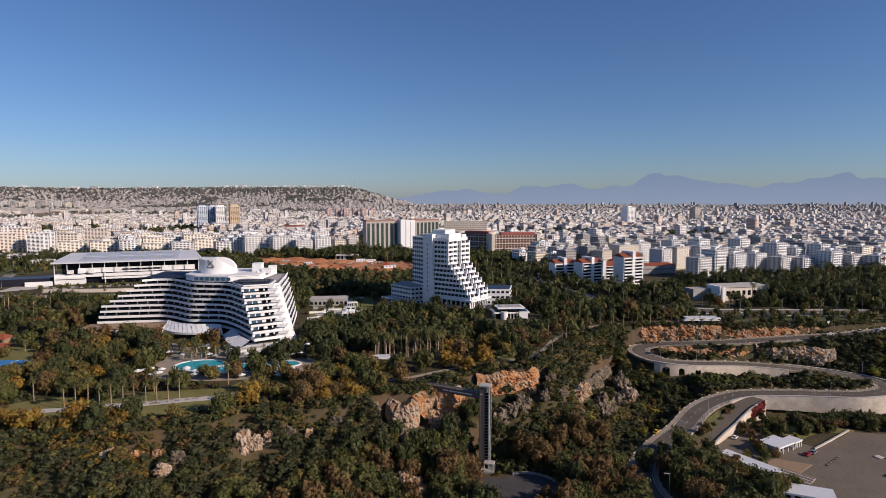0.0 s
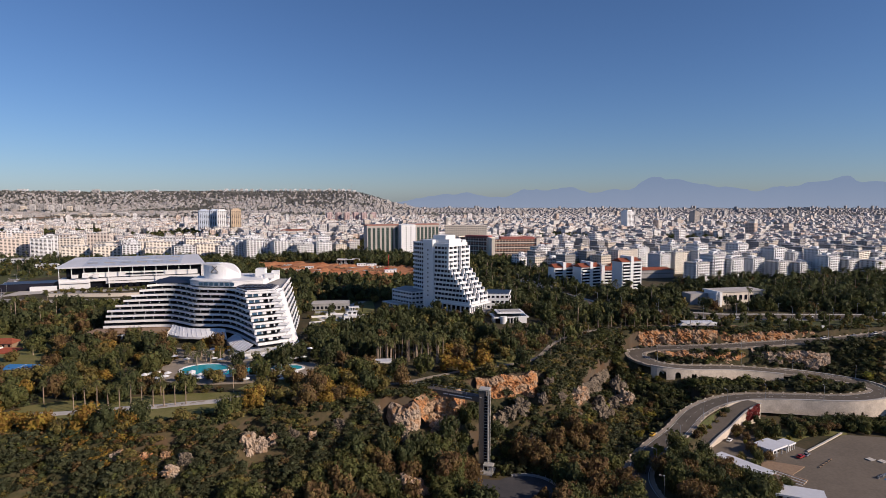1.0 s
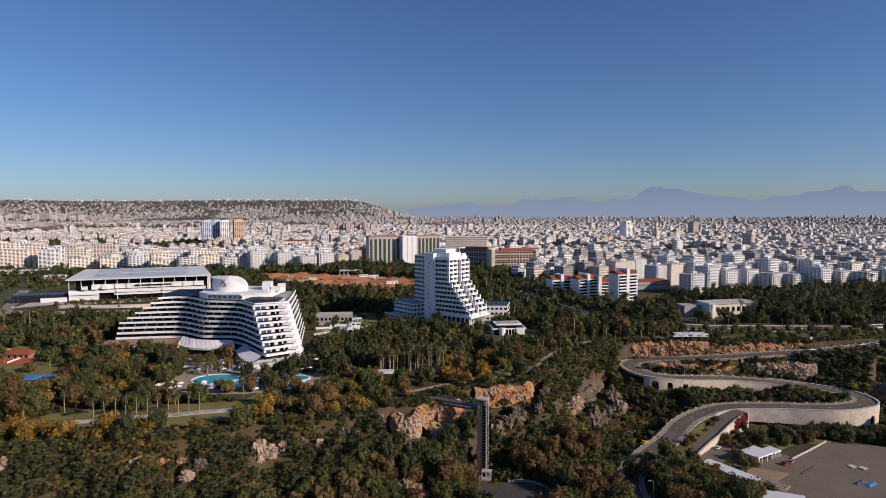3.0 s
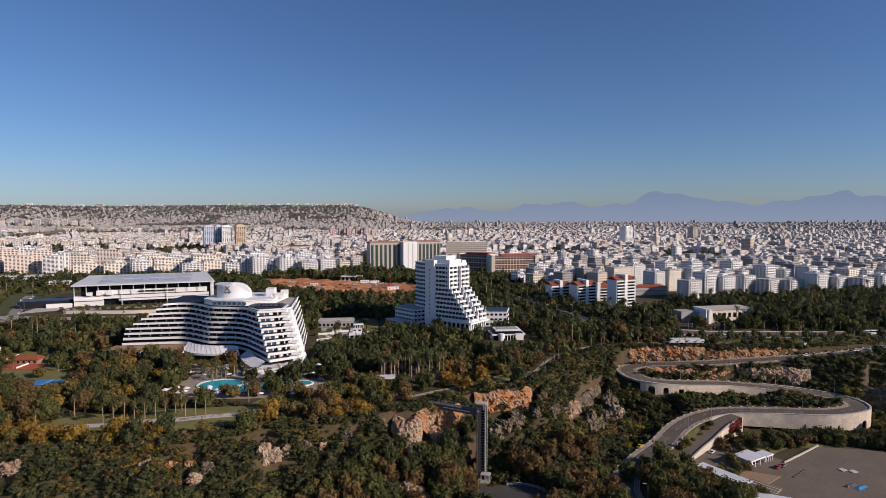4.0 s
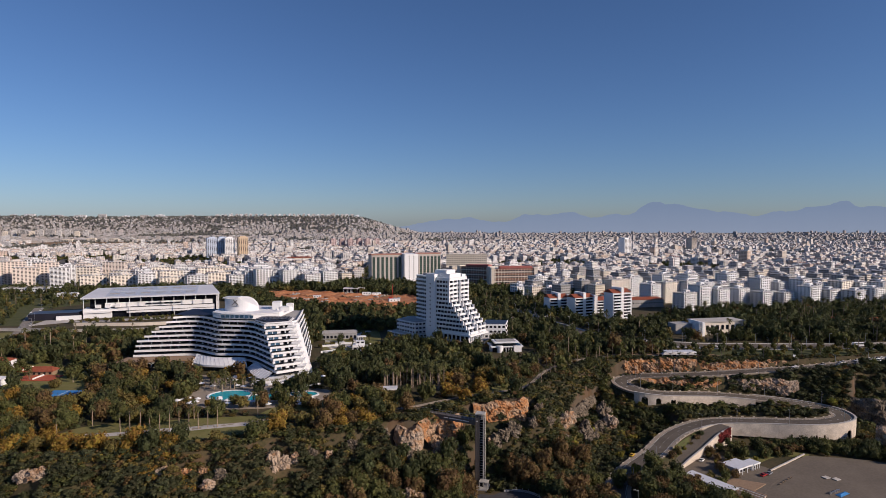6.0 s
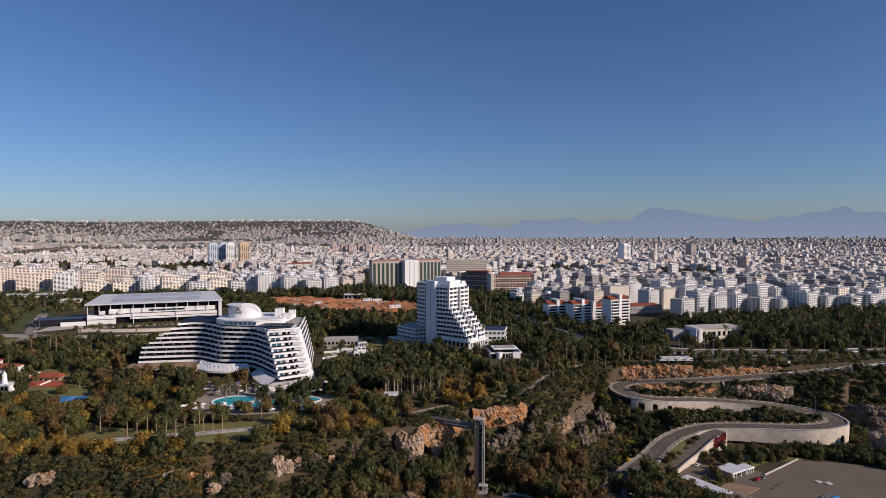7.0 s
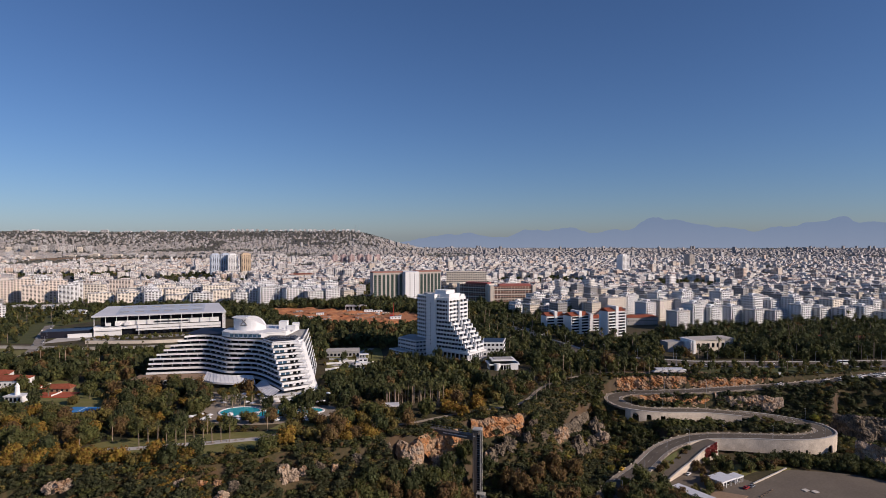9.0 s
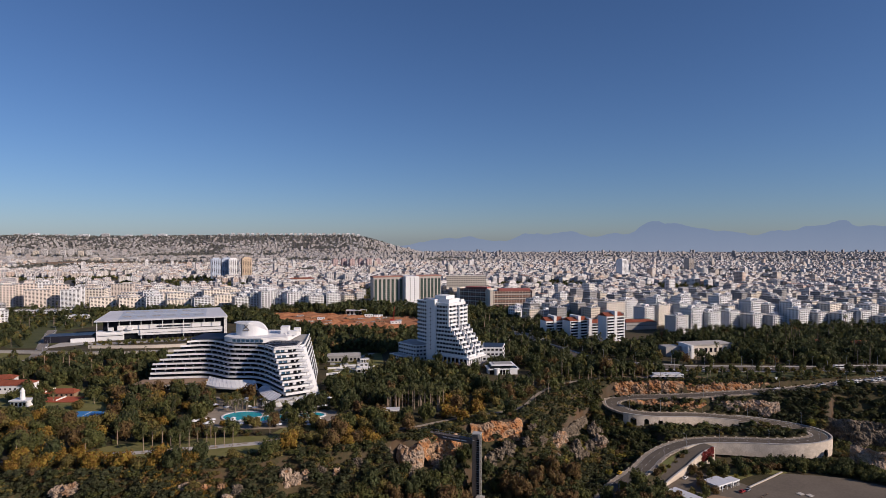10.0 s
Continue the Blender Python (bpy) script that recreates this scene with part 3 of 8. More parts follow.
def retaining_wall(name, line, top, foot, material, label, arches=(), thick=0.8, flip=False):
    """A masonry wall along a line of points, with arched openings (plan place, width, depth of the crown below the wall's line)."""
    th = thing(name, tuple(line[0]), label, "wall")
    o = np.array(line[0])
    d = np.concatenate([[0], np.cumsum(np.hypot(*np.diff(line[:, :2], axis=0).T))])
    n = int(d[-1] / 0.4)
    s = np.linspace(0, d[-1], n)
    spans = [(float(d[np.argmin(np.hypot(line[:, 0] - ax, line[:, 1] - ay))]), w, h) for ax, ay, w, h in arches]
    p = np.stack([np.interp(s, d, line[:, k]) for k in range(3)], 1)
    q = beside(p, thick if not flip else -thick)
    ft = foot if callable(foot) else (lambda t: foot)
    g, gd = Geo(), Geo()
    low, high = [], []
    for i in range(n):
        f = ft(s[i] / d[-1])
        lo = f
        for a0, w, h in spans:
            t = (s[i] - a0) / (w / 2)
            if abs(t) < 1:
                lo = p[i][2] - h - w / 2 + (w / 2) * math.sqrt(1 - t * t)
        low.append(lo - o[2]), high.append(p[i][2] + top - o[2])
    def pts(base, zs):
        return [(b[0] - o[0], b[1] - o[1], z) for b, z in zip(base, zs)]
    for a, b in ((pts(p, low), pts(p, high)), (pts(p, high), pts(q, high)), (pts(q, low), pts(p, low))):
        g.strip(a, b) if not flip else g.strip(b, a)
    part("masonry", g, material, th)
    back = beside(p, 3.2 if not flip else -3.2)
    for a0, w, h in spans:
        j = np.abs(s - a0) < w * 1.1
        gd = Geo().strip(pts(back[j], [-34 - o[2]] * j.sum()), pts(back[j], list(p[j][:, 2] - h + 0.5 - o[2])))
        part("arch_niche", gd, GREYCON, th, "shaded back of an arched opening")
    coping = Geo()
    cp = pts(beside(p, -0.15 if not flip else 0.15), np.array(high) + 0.02)
    cq = pts(beside(p, thick + 0.15 if not flip else -thick - 0.15), np.array(high) + 0.02)
    up = [(a, b, c + 0.22) for a, b, c in cp], [(a, b, c + 0.22) for a, b, c in cq]
    for a, b in ((cp, up[0]), up, (up[1], cq)):
        coping.strip(a, b) if not flip else coping.strip(b, a)
    part("coping", coping, PALECON, th)
    return th


i3 = [3 * k for k in (K_BEND - 8, K_RED + 1)]
retaining_wall("retaining_wall", beside(ROAD, HALF + 2.0)[i3[0]:i3[1]], 0.55, lambda t: -30.5 - 3 * t * (1 - t) + 0.5 * t, STONE,
               "tall pale stone retaining wall round the road bend", arches=((250, 319, 2.6, 5.0), (242, 312, 4.2, 4.6), (224, 308.5, 1.6, 5.6), (220, 308.5, 1.6, 5.6)), flip=True)
two = [i for i, p in enumerate(ROAD) if K_HAIR * 3 + 4 < i < K_BEND * 3 and p[0] > 118 and p[0] < 205]
retaining_wall("retaining_wall", beside(ROAD, -HALF - 2.0)[two[0]:two[-1]], 0.5, lambda t: -27 + 3 * t, STONE,
               "pale stone retaining wall with arched niches below the road", arches=((129, 343, 4.2, 1.6), (136.5, 342, 3.6, 1.6), (145.5, 341.5, 1.8, 2.0), (148, 341.6, 1.8, 2.0)))


# ---- the terraced hotel with the curved front ----
def hotel_front(k):
    """Front line of storey k, counted from the roof down: one wing, a bulge, and a wing that comes forward."""
    xl = -195 - 4.4 * min(k, 5)
    yl = 386 - 1.75 * k
    return [(xl, yl - 5.5), (-188, yl - 0.5), (-178, yl - 0.5), (-168 + 0.1 * k, 378.5 - 1.6 * k), (-159 + 0.2 * k, 370 - 1.4 * k), (-149 + 0.2 * k, 367.5 - 1.2 * k), (-139 + 0.3 * k, 366 - 1.1 * k),
            (-132 + 0.9 * k, 362.5 - 1.9 * k), (-120.6 + 2.0 * k, 349.6 - 3.5 * k)]


def hotel_side(k):
    """The side that faces the town park: a flat face of rooms, a recess, and terraces running back."""
    p = [(-120.6 + 2.0 * k, 349.6 - 3.5 * k), (-104.5 + 1.65 * k, 356.5 - 3.1 * k), (-105.5 + 1.6 * k, 363 - 2.8 * k), (-103.5 + 1.6 * k, 368 - 2.6 * k), (-111.5 + 1.25 * k, 420 - 2.0 * k)]
    out = []
    for a, b in zip(p[:-1], p[1:]):
        n = max(2, int(math.dist(a, b) / 2))
        out += [(a[0] + (b[0] - a[0]) * i / n, a[1] + (b[1] - a[1]) * i / n, 0) for i in range(n)]
    return np.array(out + [(*p[-1], 0)])


def hotel():
    th = thing("hotel", (-150, 380, 0), "white terraced hotel with curved balcony bands and dark windows", "hotel")
    o = np.array((-150, 380, 0.0))

    def loc(line, z):
        return [(p[0] - o[0], p[1] - o[1], z) for p in line]

    storeys = 9
    for k in range(storeys):
        z = 31.2 - 3.05 * k
        front = curve([(*p, 0) for p in hotel_front(k)], 2.0)
        side = hotel_side(k)
        line = np.concatenate([front, side[1:]])
        d = np.gradient(line[:, :2], axis=0)
        d /= np.linalg.norm(d, axis=1)[:, None] + 1e-9
        def inset(off):
            q = line.copy()
            q[:, 0] -= d[:, 1] * off
            q[:, 1] += d[:, 0] * off
            return q
        xl = hotel_front(k)[0][0]
        back = [(-112.5 + 1.25 * k, 421 - 2 * k), (-140, 421), (-152, 404), (xl, 404 - k)]
        poly = [(p[0] - o[0], p[1] - o[1]) for p in list(line) + back]
        tall = 1.4 if k < 7 else 1.6
        part("balcony_floor", Geo().prism(poly, z - tall, z - tall + 0.15), GREYCON, th)
        rim_in = inset(0.25)
        band = Geo()
        lo, hi, hj, lj = [[(p[0] - o[0], p[1] - o[1], h) for p in ln] for ln, h in ((line, z - tall - 0.02), (line, z), (rim_in, z), (rim_in, z - tall))]
        band.strip(lo, hi), band.strip(hi, hj), band.strip(hj, lj)
        part("balcony_band", band, WHITE, th, "long white balcony band")
        glass = [(p[0] - o[0], p[1] - o[1]) for p in list(inset(1.9)) + [(-115 + 1.25 * k, 420 - 2 * k), (-141, 420), (-153, 403), (xl + 1.9, 403 - k)]]
        rooms = part("window_band", Geo().prism(glass, z - 3.05, z - tall - 0.01), GLASS, th, "dark glazed storey behind the balconies")
        # dividers between the rooms, and glazed rooms on the terraced side
        q = inset(0.25)
        r = inset(1.95)
        nf = len(front)
        for i in range(1, nf - 1, 3):
            if k >= 7:
                continue
            a, b = q[i], r[i]
            part("divider", Geo().box(((a[0] + b[0]) / 2 - o[0] + 0.1, (a[1] + b[1]) / 2 - o[1] + 0.5, z - 2.15), (0.22, 1.2, 1.8), math.atan2(d[i][1], d[i][0])), WHITE, rooms)
        # rooms on the flat side face: blue windows, white piers, an open balcony
        a, b = np.array((-120.6 + 2.0 * k, 349.6 - 3.5 * k)), np.array((-104.5 + 1.65 * k, 356.5 - 3.1 * k))
        run = math.dist(a, b)
        dv = (b - a) / run
        turn = math.atan2(dv[1], dv[0])
        nv = np.array((-dv[1], dv[0]))
        for t0, t1, deep, mt, lab in ((0.00, 0.08, 0.35, WHITE, ""), (0.08, 0.24, 0.55, BLUEGLASS, "blue reflecting room window"), (0.24, 0.27, 0.35, WHITE, ""), (0.27, 0.43, 0.55, BLUEGLASS, "blue reflecting room window"), (0.43, 0.56, 0.35, WHITE, ""),
                                      (0.72, 0.76, 0.5, WHITE, ""), (0.92, 1.0, 0.35, WHITE, "")):
            if k == 8 or (k >= 6 and mt is BLUEGLASS and t0 > 0.2):
                continue
            c = a + dv * run * (t0 + t1) / 2 + nv * (deep + 0.8)
            part("window_pane" if mt is BLUEGLASS else "pier", Geo().box((c[0] - o[0], c[1] - o[1], z - 2.22), (run * (t1 - t0), 1.6, 1.64), turn), mt, rooms, lab)
        # terraces that run back
        a, b = np.array((-103.5 + 1.6 * k, 368 - 2.6 * k)), np.array((-111.5 + 1.25 * k, 420 - 2.0 * k))
        for i in range(6):
            c = a + (b - a) * (i + 0.3) / 6 + np.array((-1.1, 0))
            part("divider", Geo().box((c[0] - o[0], c[1] - o[1], z - 2.2), (1.9, 1.6, 1.66), 0), WHITE, rooms)
    # the mass behind the glass, ground storey and terrace wing
    core = [(-214, 374), (-176, 378), (-150, 366), (-126, 354), (-112, 332), (-103, 345), (-103, 380), (-108, 416), (-140, 418), (-154, 400), (-212, 398)]
    part("ground_floor", Geo().prism([(p[0] - o[0], p[1] - o[1]) for p in core], -1, 5), GLASS, th)
    part("terrace_wing", Geo().prism([(p[0] - o[0], p[1] - o[1]) for p in [(-221, 353), (-176, 361.5), (-176, 376), (-221, 370)]], -1, 4.2), WHITE, th)
    part("terrace_roof", Geo().prism([(p[0] - o[0], p[1] - o[1]) for p in [(-222, 352), (-175, 360.5), (-175, 374), (-222, 368)]], 4.2, 4.9), WOOD, th, "brown flat terrace roof")
    for i in range(11):
        part("window_pane", Geo().box((-218 + i * 4 - o[0], 353.5 + i * 0.756 - o[1], 2.0), (2.6, 0.4, 2.2), 0.187), GLASS, th)
    # ribbed canopy over the entrance and the winter garden below the forward wing
    can, rib = Geo(), Geo()
    a = curve([(-172, 365.5, 8.2), (-162, 357.5, 8.2), (-150, 353.5, 8.2), (-138, 354, 8.2), (-131, 350, 8.2)], 1.5)
    b = curve([(-170, 354, 4.6), (-161, 349, 4.4), (-149, 346.5, 4.4), (-138, 346, 4.6), (-130, 343, 5.0)], 1.5)
    n = min(len(a), len(b))
    a, b = a[:n] - o, b[:n] - o
    can.strip(b, a), can.strip(lift_by(a, -0.3), lift_by(b, -1.2)), can.strip(lift_by(b, -1.2), b)
    canopy = part("entrance_canopy", can, WHITE, th, "white sloping ribbed entrance canopy")
    for i in range(0, n, 2):
        part("canopy_rib", Geo().tube(a[i] + (0, 0, 0.1), b[i] + (0, 0, 0.1), 0.14, 0.14, 4), SHEET, canopy)
    w0, w1 = [(-126, 350, 6.6), (-116, 332, 6.4), (-107, 321, 6.2)], [(-130, 343, 3.8), (-120, 325, 3.4), (-110, 314, 3.2)]
    a, b = curve(w0, 1.6) - o, curve(w1, 1.6) - o
    n = min(len(a), len(b))
    a, b = a[:n], b[:n]
    canopy = part("winter_garden_roof", Geo().strip(b, a).strip(lift_by(a, -0.2), lift_by(b, -0.2)), SHEET, th, "pale glazed lean-to roof")
    part("winter_garden_glass", Geo().strip(lift_by(b, -4.4), lift_by(b, -0.05)), BLUEGLASS, th)
    for i in range(0, n, 2):
        part("canopy_rib", Geo().tube(a[i] + (0, 0, 0.1), b[i] + (0, 0, 0.1), 0.12, 0.12, 4), WHITE, canopy)
        part("post", Geo().tube(b[i] - (0, 0, 4.6), b[i], 0.12, 0.12, 4), WHITE, th)
    part("terrace_wall", Geo().prism([(p[0] - o[0], p[1] - o[1]) for p in [(-111, 313), (-98, 318), (-92, 334), (-98, 350), (-108, 336)]], -1, 3.0), WHITE, th)
    for k in range(5):
        part("terrace_rail", Geo().box((-108 + 2.4 * k - o[0], 314.0 + 1.0 * k - o[1], 3.5), (2.2, 0.15, 1.1), 0.4), PALESTEEL, th)
    # stair tower of stacked white landings on the terraced side
    for k in range(19):
        part("landing", Geo().box((-105.6 + 0.82 * k + (0.9 if k % 2 else -0.9) - o[0], 358.5 - 1.45 * k - o[1], 30.4 - 1.525 * k), (5.6, 6.0, 0.95), 0.12), WHITE, th)
    part("stair_core", Geo().add([(-107 - o[0], 358 - o[1], 30), (-102 - o[0], 358 - o[1], 30), (-102 - o[0], 366 - o[1], 30), (-107 - o[0], 366 - o[1], 30), (-92.5 - o[0], 333 - o[1], 0), (-87 - o[0], 333 - o[1], 0), (-87 - o[0], 345 - o[1], 0), (-92.5 - o[0], 345 - o[1], 0)],
                                 [(0, 1, 2, 3), (4, 5, 1, 0), (5, 6, 2, 1), (6, 7, 3, 2), (7, 4, 0, 3)]), WHITE, th)
    # roof storeys
    pent = [(-167, 381), (-158, 374), (-148, 372.5), (-136, 371.5), (-131, 374), (-119, 380), (-117, 412), (-146, 414), (-160, 398), (-168, 398)]
    pent_ob = part("penthouse", Geo().prism([(p[0] - o[0], p[1] - o[1]) for p in pent], 31.2, 34.3), WHITE, th)
    for i in range(7):
        t = i / 6
        part("window_pane", Geo().box((-157 + 21 * t - o[0], 373.4 - 2.1 * t - 0.1 - o[1], 32.8), (2.3, 0.5, 1.9), -0.08), BLUEGLASS, pent_ob, "blue penthouse window")
    part("roof_slab", Geo().prism([(p[0] * 1.0 - o[0], p[1] - 0.7 - o[1]) for p in pent], 34.3, 34.9), WHITE, th)
    dr, ring, top = Geo(), [], []
    for i in range(40):
        c, s = math.cos(i * math.tau / 40), math.sin(i * math.tau / 40)
        ring.append((-149.5 + 12.0 * c - o[0], 391 + 9.0 * s - o[1], 34.8))
        top.append((-149.5 + 12.0 * c - o[0], 391 + 9.0 * s - o[1], 43.8 - 6.2 * max(0, c) ** 2))
    dr.add(ring + top, [(i, (i + 1) % 40, 40 + (i + 1) % 40, 40 + i) for i in range(40)] + [tuple(range(40, 80))])
    drum = part("roof_drum", dr, WHITE, th, "white oval drum on the roof", smooth=False)
    part("drum_roof", Geo().box((-156 - o[0], 391 - o[1], 44.2), (11, 10, 0.5)), SHEET, th)
    lg = Geo()
    for x0, z0, x1, z1 in ((-2.2, -0.6, 1.6, 3.2), (-1.6, 3.2, 2.2, -0.6), (-2.6, -1.3, 2.6, -1.3)):
        lg.tube((-151 + x0 - o[0], 381.9 - o[1] - 0.1 * x0, 40.2 + z0), (-151 + x1 - o[0], 381.75 - o[1] - 0.1 * x1, 40.2 + z1), 0.28, 0.2, 5)
    part("sign", lg, STEEL, drum, "dark crossed emblem on the drum")
    part("solar_panel", Geo().add([(p[0] - o[0], p[1] - o[1], p[2]) for p in [(-198, 388, 31.5), (-170, 387, 31.5), (-171, 401, 34.0), (-190, 402, 34.0), (-198, 389, 31.3), (-170, 388, 31.3), (-171, 402, 31.3), (-190, 403, 31.3)]],
         [(0, 1, 2, 3), (4, 7, 6, 5), (0, 4, 5, 1), (1, 5, 6, 2), (2, 6, 7, 3), (3, 7, 4, 0)]), DARK, th, "sloping dark solar panels")
    for i in range(7):
        for j in range(2):
            part("solar_panel", Geo().box((-125.5 + 2.6 * i - 1.2 * j - o[0], 360.5 + 0.5 * i + 7 * j - o[1], 32.9), (2.0, 5.8, 0.25), -0.12), DARK, th)
    part("dark_roof", Geo().prism([(p[0] - o[0], p[1] - o[1]) for p in [(-131, 364), (-120, 351.5), (-105.5, 358), (-107, 374), (-130, 378)]], 31.2, 31.9), WHITE, th)
    part("solar_roof", Geo().prism([(p[0] - o[0], p[1] - o[1]) for p in [(-131, 365.5), (-120, 353), (-107, 359), (-108, 373), (-129.5, 377)]], 31.9, 32.6), DARK, th, "dark solar panels over the forward wing")
    for x, y, w, dd, h in ((-125, 396, 6, 8, 6.0), (-118, 392, 6, 5, 3), (-124, 400, 4, 4, 2), (-130, 397, 3, 3, 1.6), (-119, 409, 5, 4, 3)):
        part("roof_plant", Geo().box((x - o[0], y - o[1], 34.3 + h / 2), (w, dd, h), 0.1), WHITE, th)
    for x, y in ((-126, 394), (-121, 386)):
        bowl = Geo()
        for i in range(12):
            a0, a1 = i * math.tau / 12, (i + 1) * math.tau / 12
            bowl.add([(x - o[0], y - o[1] + 0.4, 36.2), (x - o[0] + 1.3 * math.cos(a0), y - o[1] - 0.3, 36.2 + 1.3 * math.sin(a0)), (x - o[0] + 1.3 * math.cos(a1), y - o[1] - 0.3, 36.2 + 1.3 * math.sin(a1))], [(0, 1, 2)])
        part("satellite_dish", bowl, WHITE, th)
    return th


hotel()


# ---- the tall hotel that steps down like a stair ----
def tower_hotel():
    P = np.array((17.5, 425.0))
    e = np.array((0.80, -0.60))
    r = np.array((0.60, 0.80))
    th = thing("tower_hotel", (P[0], P[1], 0), "tall white hotel tower stepping down in balcony terraces", "hotel")

    def at(s, w):
        """Metres back along the slab and across it."""
        q = -e * s + r * w
        return (q[0], q[1])

    turn = math.atan2(e[1], e[0])
    fh, z0 = 3.45, 10.0
    for k in range(12):
        z = z0 + fh * k
        cut = max(0.0, min(7, k - 0.0)) * 2.75 if k < 8 else 19.3
        cut2 = max(0.0, cut - 2.6)
        poly = [at(cut, 0), at(cut, 12), at(cut2, 12), at(cut2, 24), at(33, 24), at(33, 0)]
        part("storey", Geo().prism(poly, z, z + 1.6), WHITE, th)
        ins = [at(cut + 1.5, 0.35), at(cut + 1.5, 13), at(cut2 + 1.6, 13), at(cut2 + 1.6, 23.6), at(33, 23.6), at(33, 0.35)]
        rooms = part("window_band", Geo().prism(ins, z + 1.6, z + fh), GLASS, th)
        n = int((33 - cut) / 3.3)
        for i in range(n + 1):
            c = at(min(32.6, cut + 0.5 + i * 3.3), 0.65)
            part("pier", Geo().box((*c, z + 1.7 + (fh - 1.7) / 2), (0.5, 1.0, fh - 1.7), turn), WHITE, rooms)
        for w, cc in ((0.6, cut), (6.0, cut), (11.5, cut), (12.6, cut2), (18, cut2), (23.4, cut2)):
            c = at(cc + 1.0, w)
            part("pier", Geo().box((*c, z + 1.7 + (fh - 1.7) / 2), (2.0, 0.9, fh - 1.7), turn), WHITE, rooms)
        # balcony boxes at the stepping edge
        if k < 9:
            for cc, w in ((cut, 3.4), (cut2, 15.4)):
                c = at(cc - 0.2, w + 1.6)
                part("balcony", Geo().box((*c, z + 1.15), (1.6, 7.0, 1.5), turn), WHITE, th)
    part("base", Geo().prism([at(1.5, 1.5), at(1.5, 22.5), at(33, 22.5), at(33, 1.5)], -1, z0), GLASS, th)
    part("base_roof", Geo().prism([at(-2, -1), at(-2, 25), at(33, 25), at(33, -1)], 8.6, z0), WHITE, th)
    for i in range(9):
        for s, w in ((i * 4.2, 0.2), (0.2, i * 2.8)):
            c = at(s, w)
            part("column", Geo().box((*c, 3.8), (0.9, 0.9, 9.6), turn), WHITE, th)
    part("lobby_terrace", Geo().prism([at(-4, -2), at(-4, 26), at(30, 26), at(30, -3)], 3.2, 4.2), TAN, th)
    ztop = z0 + fh * 12
    part("crown_storey", Geo().prism([at(19, 0), at(19, 24), at(33, 24), at(33, 0)], ztop, ztop + 2.4), WHITE, th)
    part("crown_glass", Geo().prism([at(20.5, 1), at(20.5, 23), at(33, 23), at(33, 1)], ztop - 2.5, ztop - 0.1), GLASS, th)
    part("crown_block", Geo().prism([at(21, 3), at(21, 18), at(32, 18), at(32, 3)], ztop + 2.4, ztop + 5.4), WHITE, th)
    part("crown_block", Geo().prism([at(25, 4), at(25, 16), at(37, 16), at(37, 4)], ztop + 2.4, ztop + 8.2), WHITE, th)
    part("crown_block", Geo().prism([at(19.5, 18), at(19.5, 23), at(26, 23), at(26, 18)], ztop + 2.4, ztop + 4.4), WHITE, th)
    # the windowless stair shaft and the wing behind it
    shaft = part("stair_shaft", Geo().prism([at(33, -1.8), at(33, 18), at(42, 18), at(42, -1.8)], -1, ztop + 5.0), WHITE, th, "windowless white stair shaft")
    for k in range(11):
        c = at(37.5, -1.8)
        part("window_pane", Geo().box((*c, 14 + k * fh), (0.9, 0.3, 1.1), turn), GLASS, shaft)
    e2, r2, org = np.array((0.6, -0.8)), np.array((0.8, 0.6)), np.array((-9.0, 464.0)) - P
    turn2 = math.atan2(e2[1], e2[0])

    def wing(s, w):
        q = org - e2 * s + r2 * w
        return (q[0], q[1])

    for s0, s1, w0 in ((-1, 12.5, 0.2), (13.8, 29, -0.8)):
        for k in range(12):
            z = z0 + fh * k
            part("storey", Geo().prism([wing(s0, w0), wing(s0, 14), wing(s1, 14), wing(s1, w0)], z, z + 1.6), WHITE, th)
            rooms = part("window_band", Geo().prism([wing(s0, w0 + 0.4), wing(s0, 13.2), wing(s1, 13.2), wing(s1, w0 + 0.4)], z + 1.602, z + fh), GLASS, th)
            for i in range(int((s1 - s0) / 3.1) + 1):
                c = wing(min(s1 - 0.4, s0 + 0.4 + i * 3.1), w0 + 0.45)
                part("pier", Geo().box((*c, z + 1.6 + (fh - 1.6) / 2), (0.5, 0.8, fh - 1.6), turn2), WHITE, rooms)
        part("roof_slab", Geo().prism([wing(s0, w0), wing(s0, 14), wing(s1, 14), wing(s1, w0)], z0 + fh * 12, z0 + fh * 12 + 0.9), WHITE, th)
        part("wing_base", Geo().prism([wing(s0, w0 + 1), wing(s0, 13), wing(s1, 13), wing(s1, w0 + 1)], -1, z0), WHITE, th)
    part("wing_core", Geo().prism([wing(12.5, 2), wing(12.5, 13), wing(13.8, 13), wing(13.8, 2)], -1, z0 + fh * 12), WHITE, th)
    part("roof_plant", Geo().prism([wing(15, 3), wing(15, 10), wing(24, 10), wing(24, 3)], z0 + fh * 12 + 0.9, z0 + fh * 12 + 2.6), GREYCON, th)
    return th


tower_hotel()


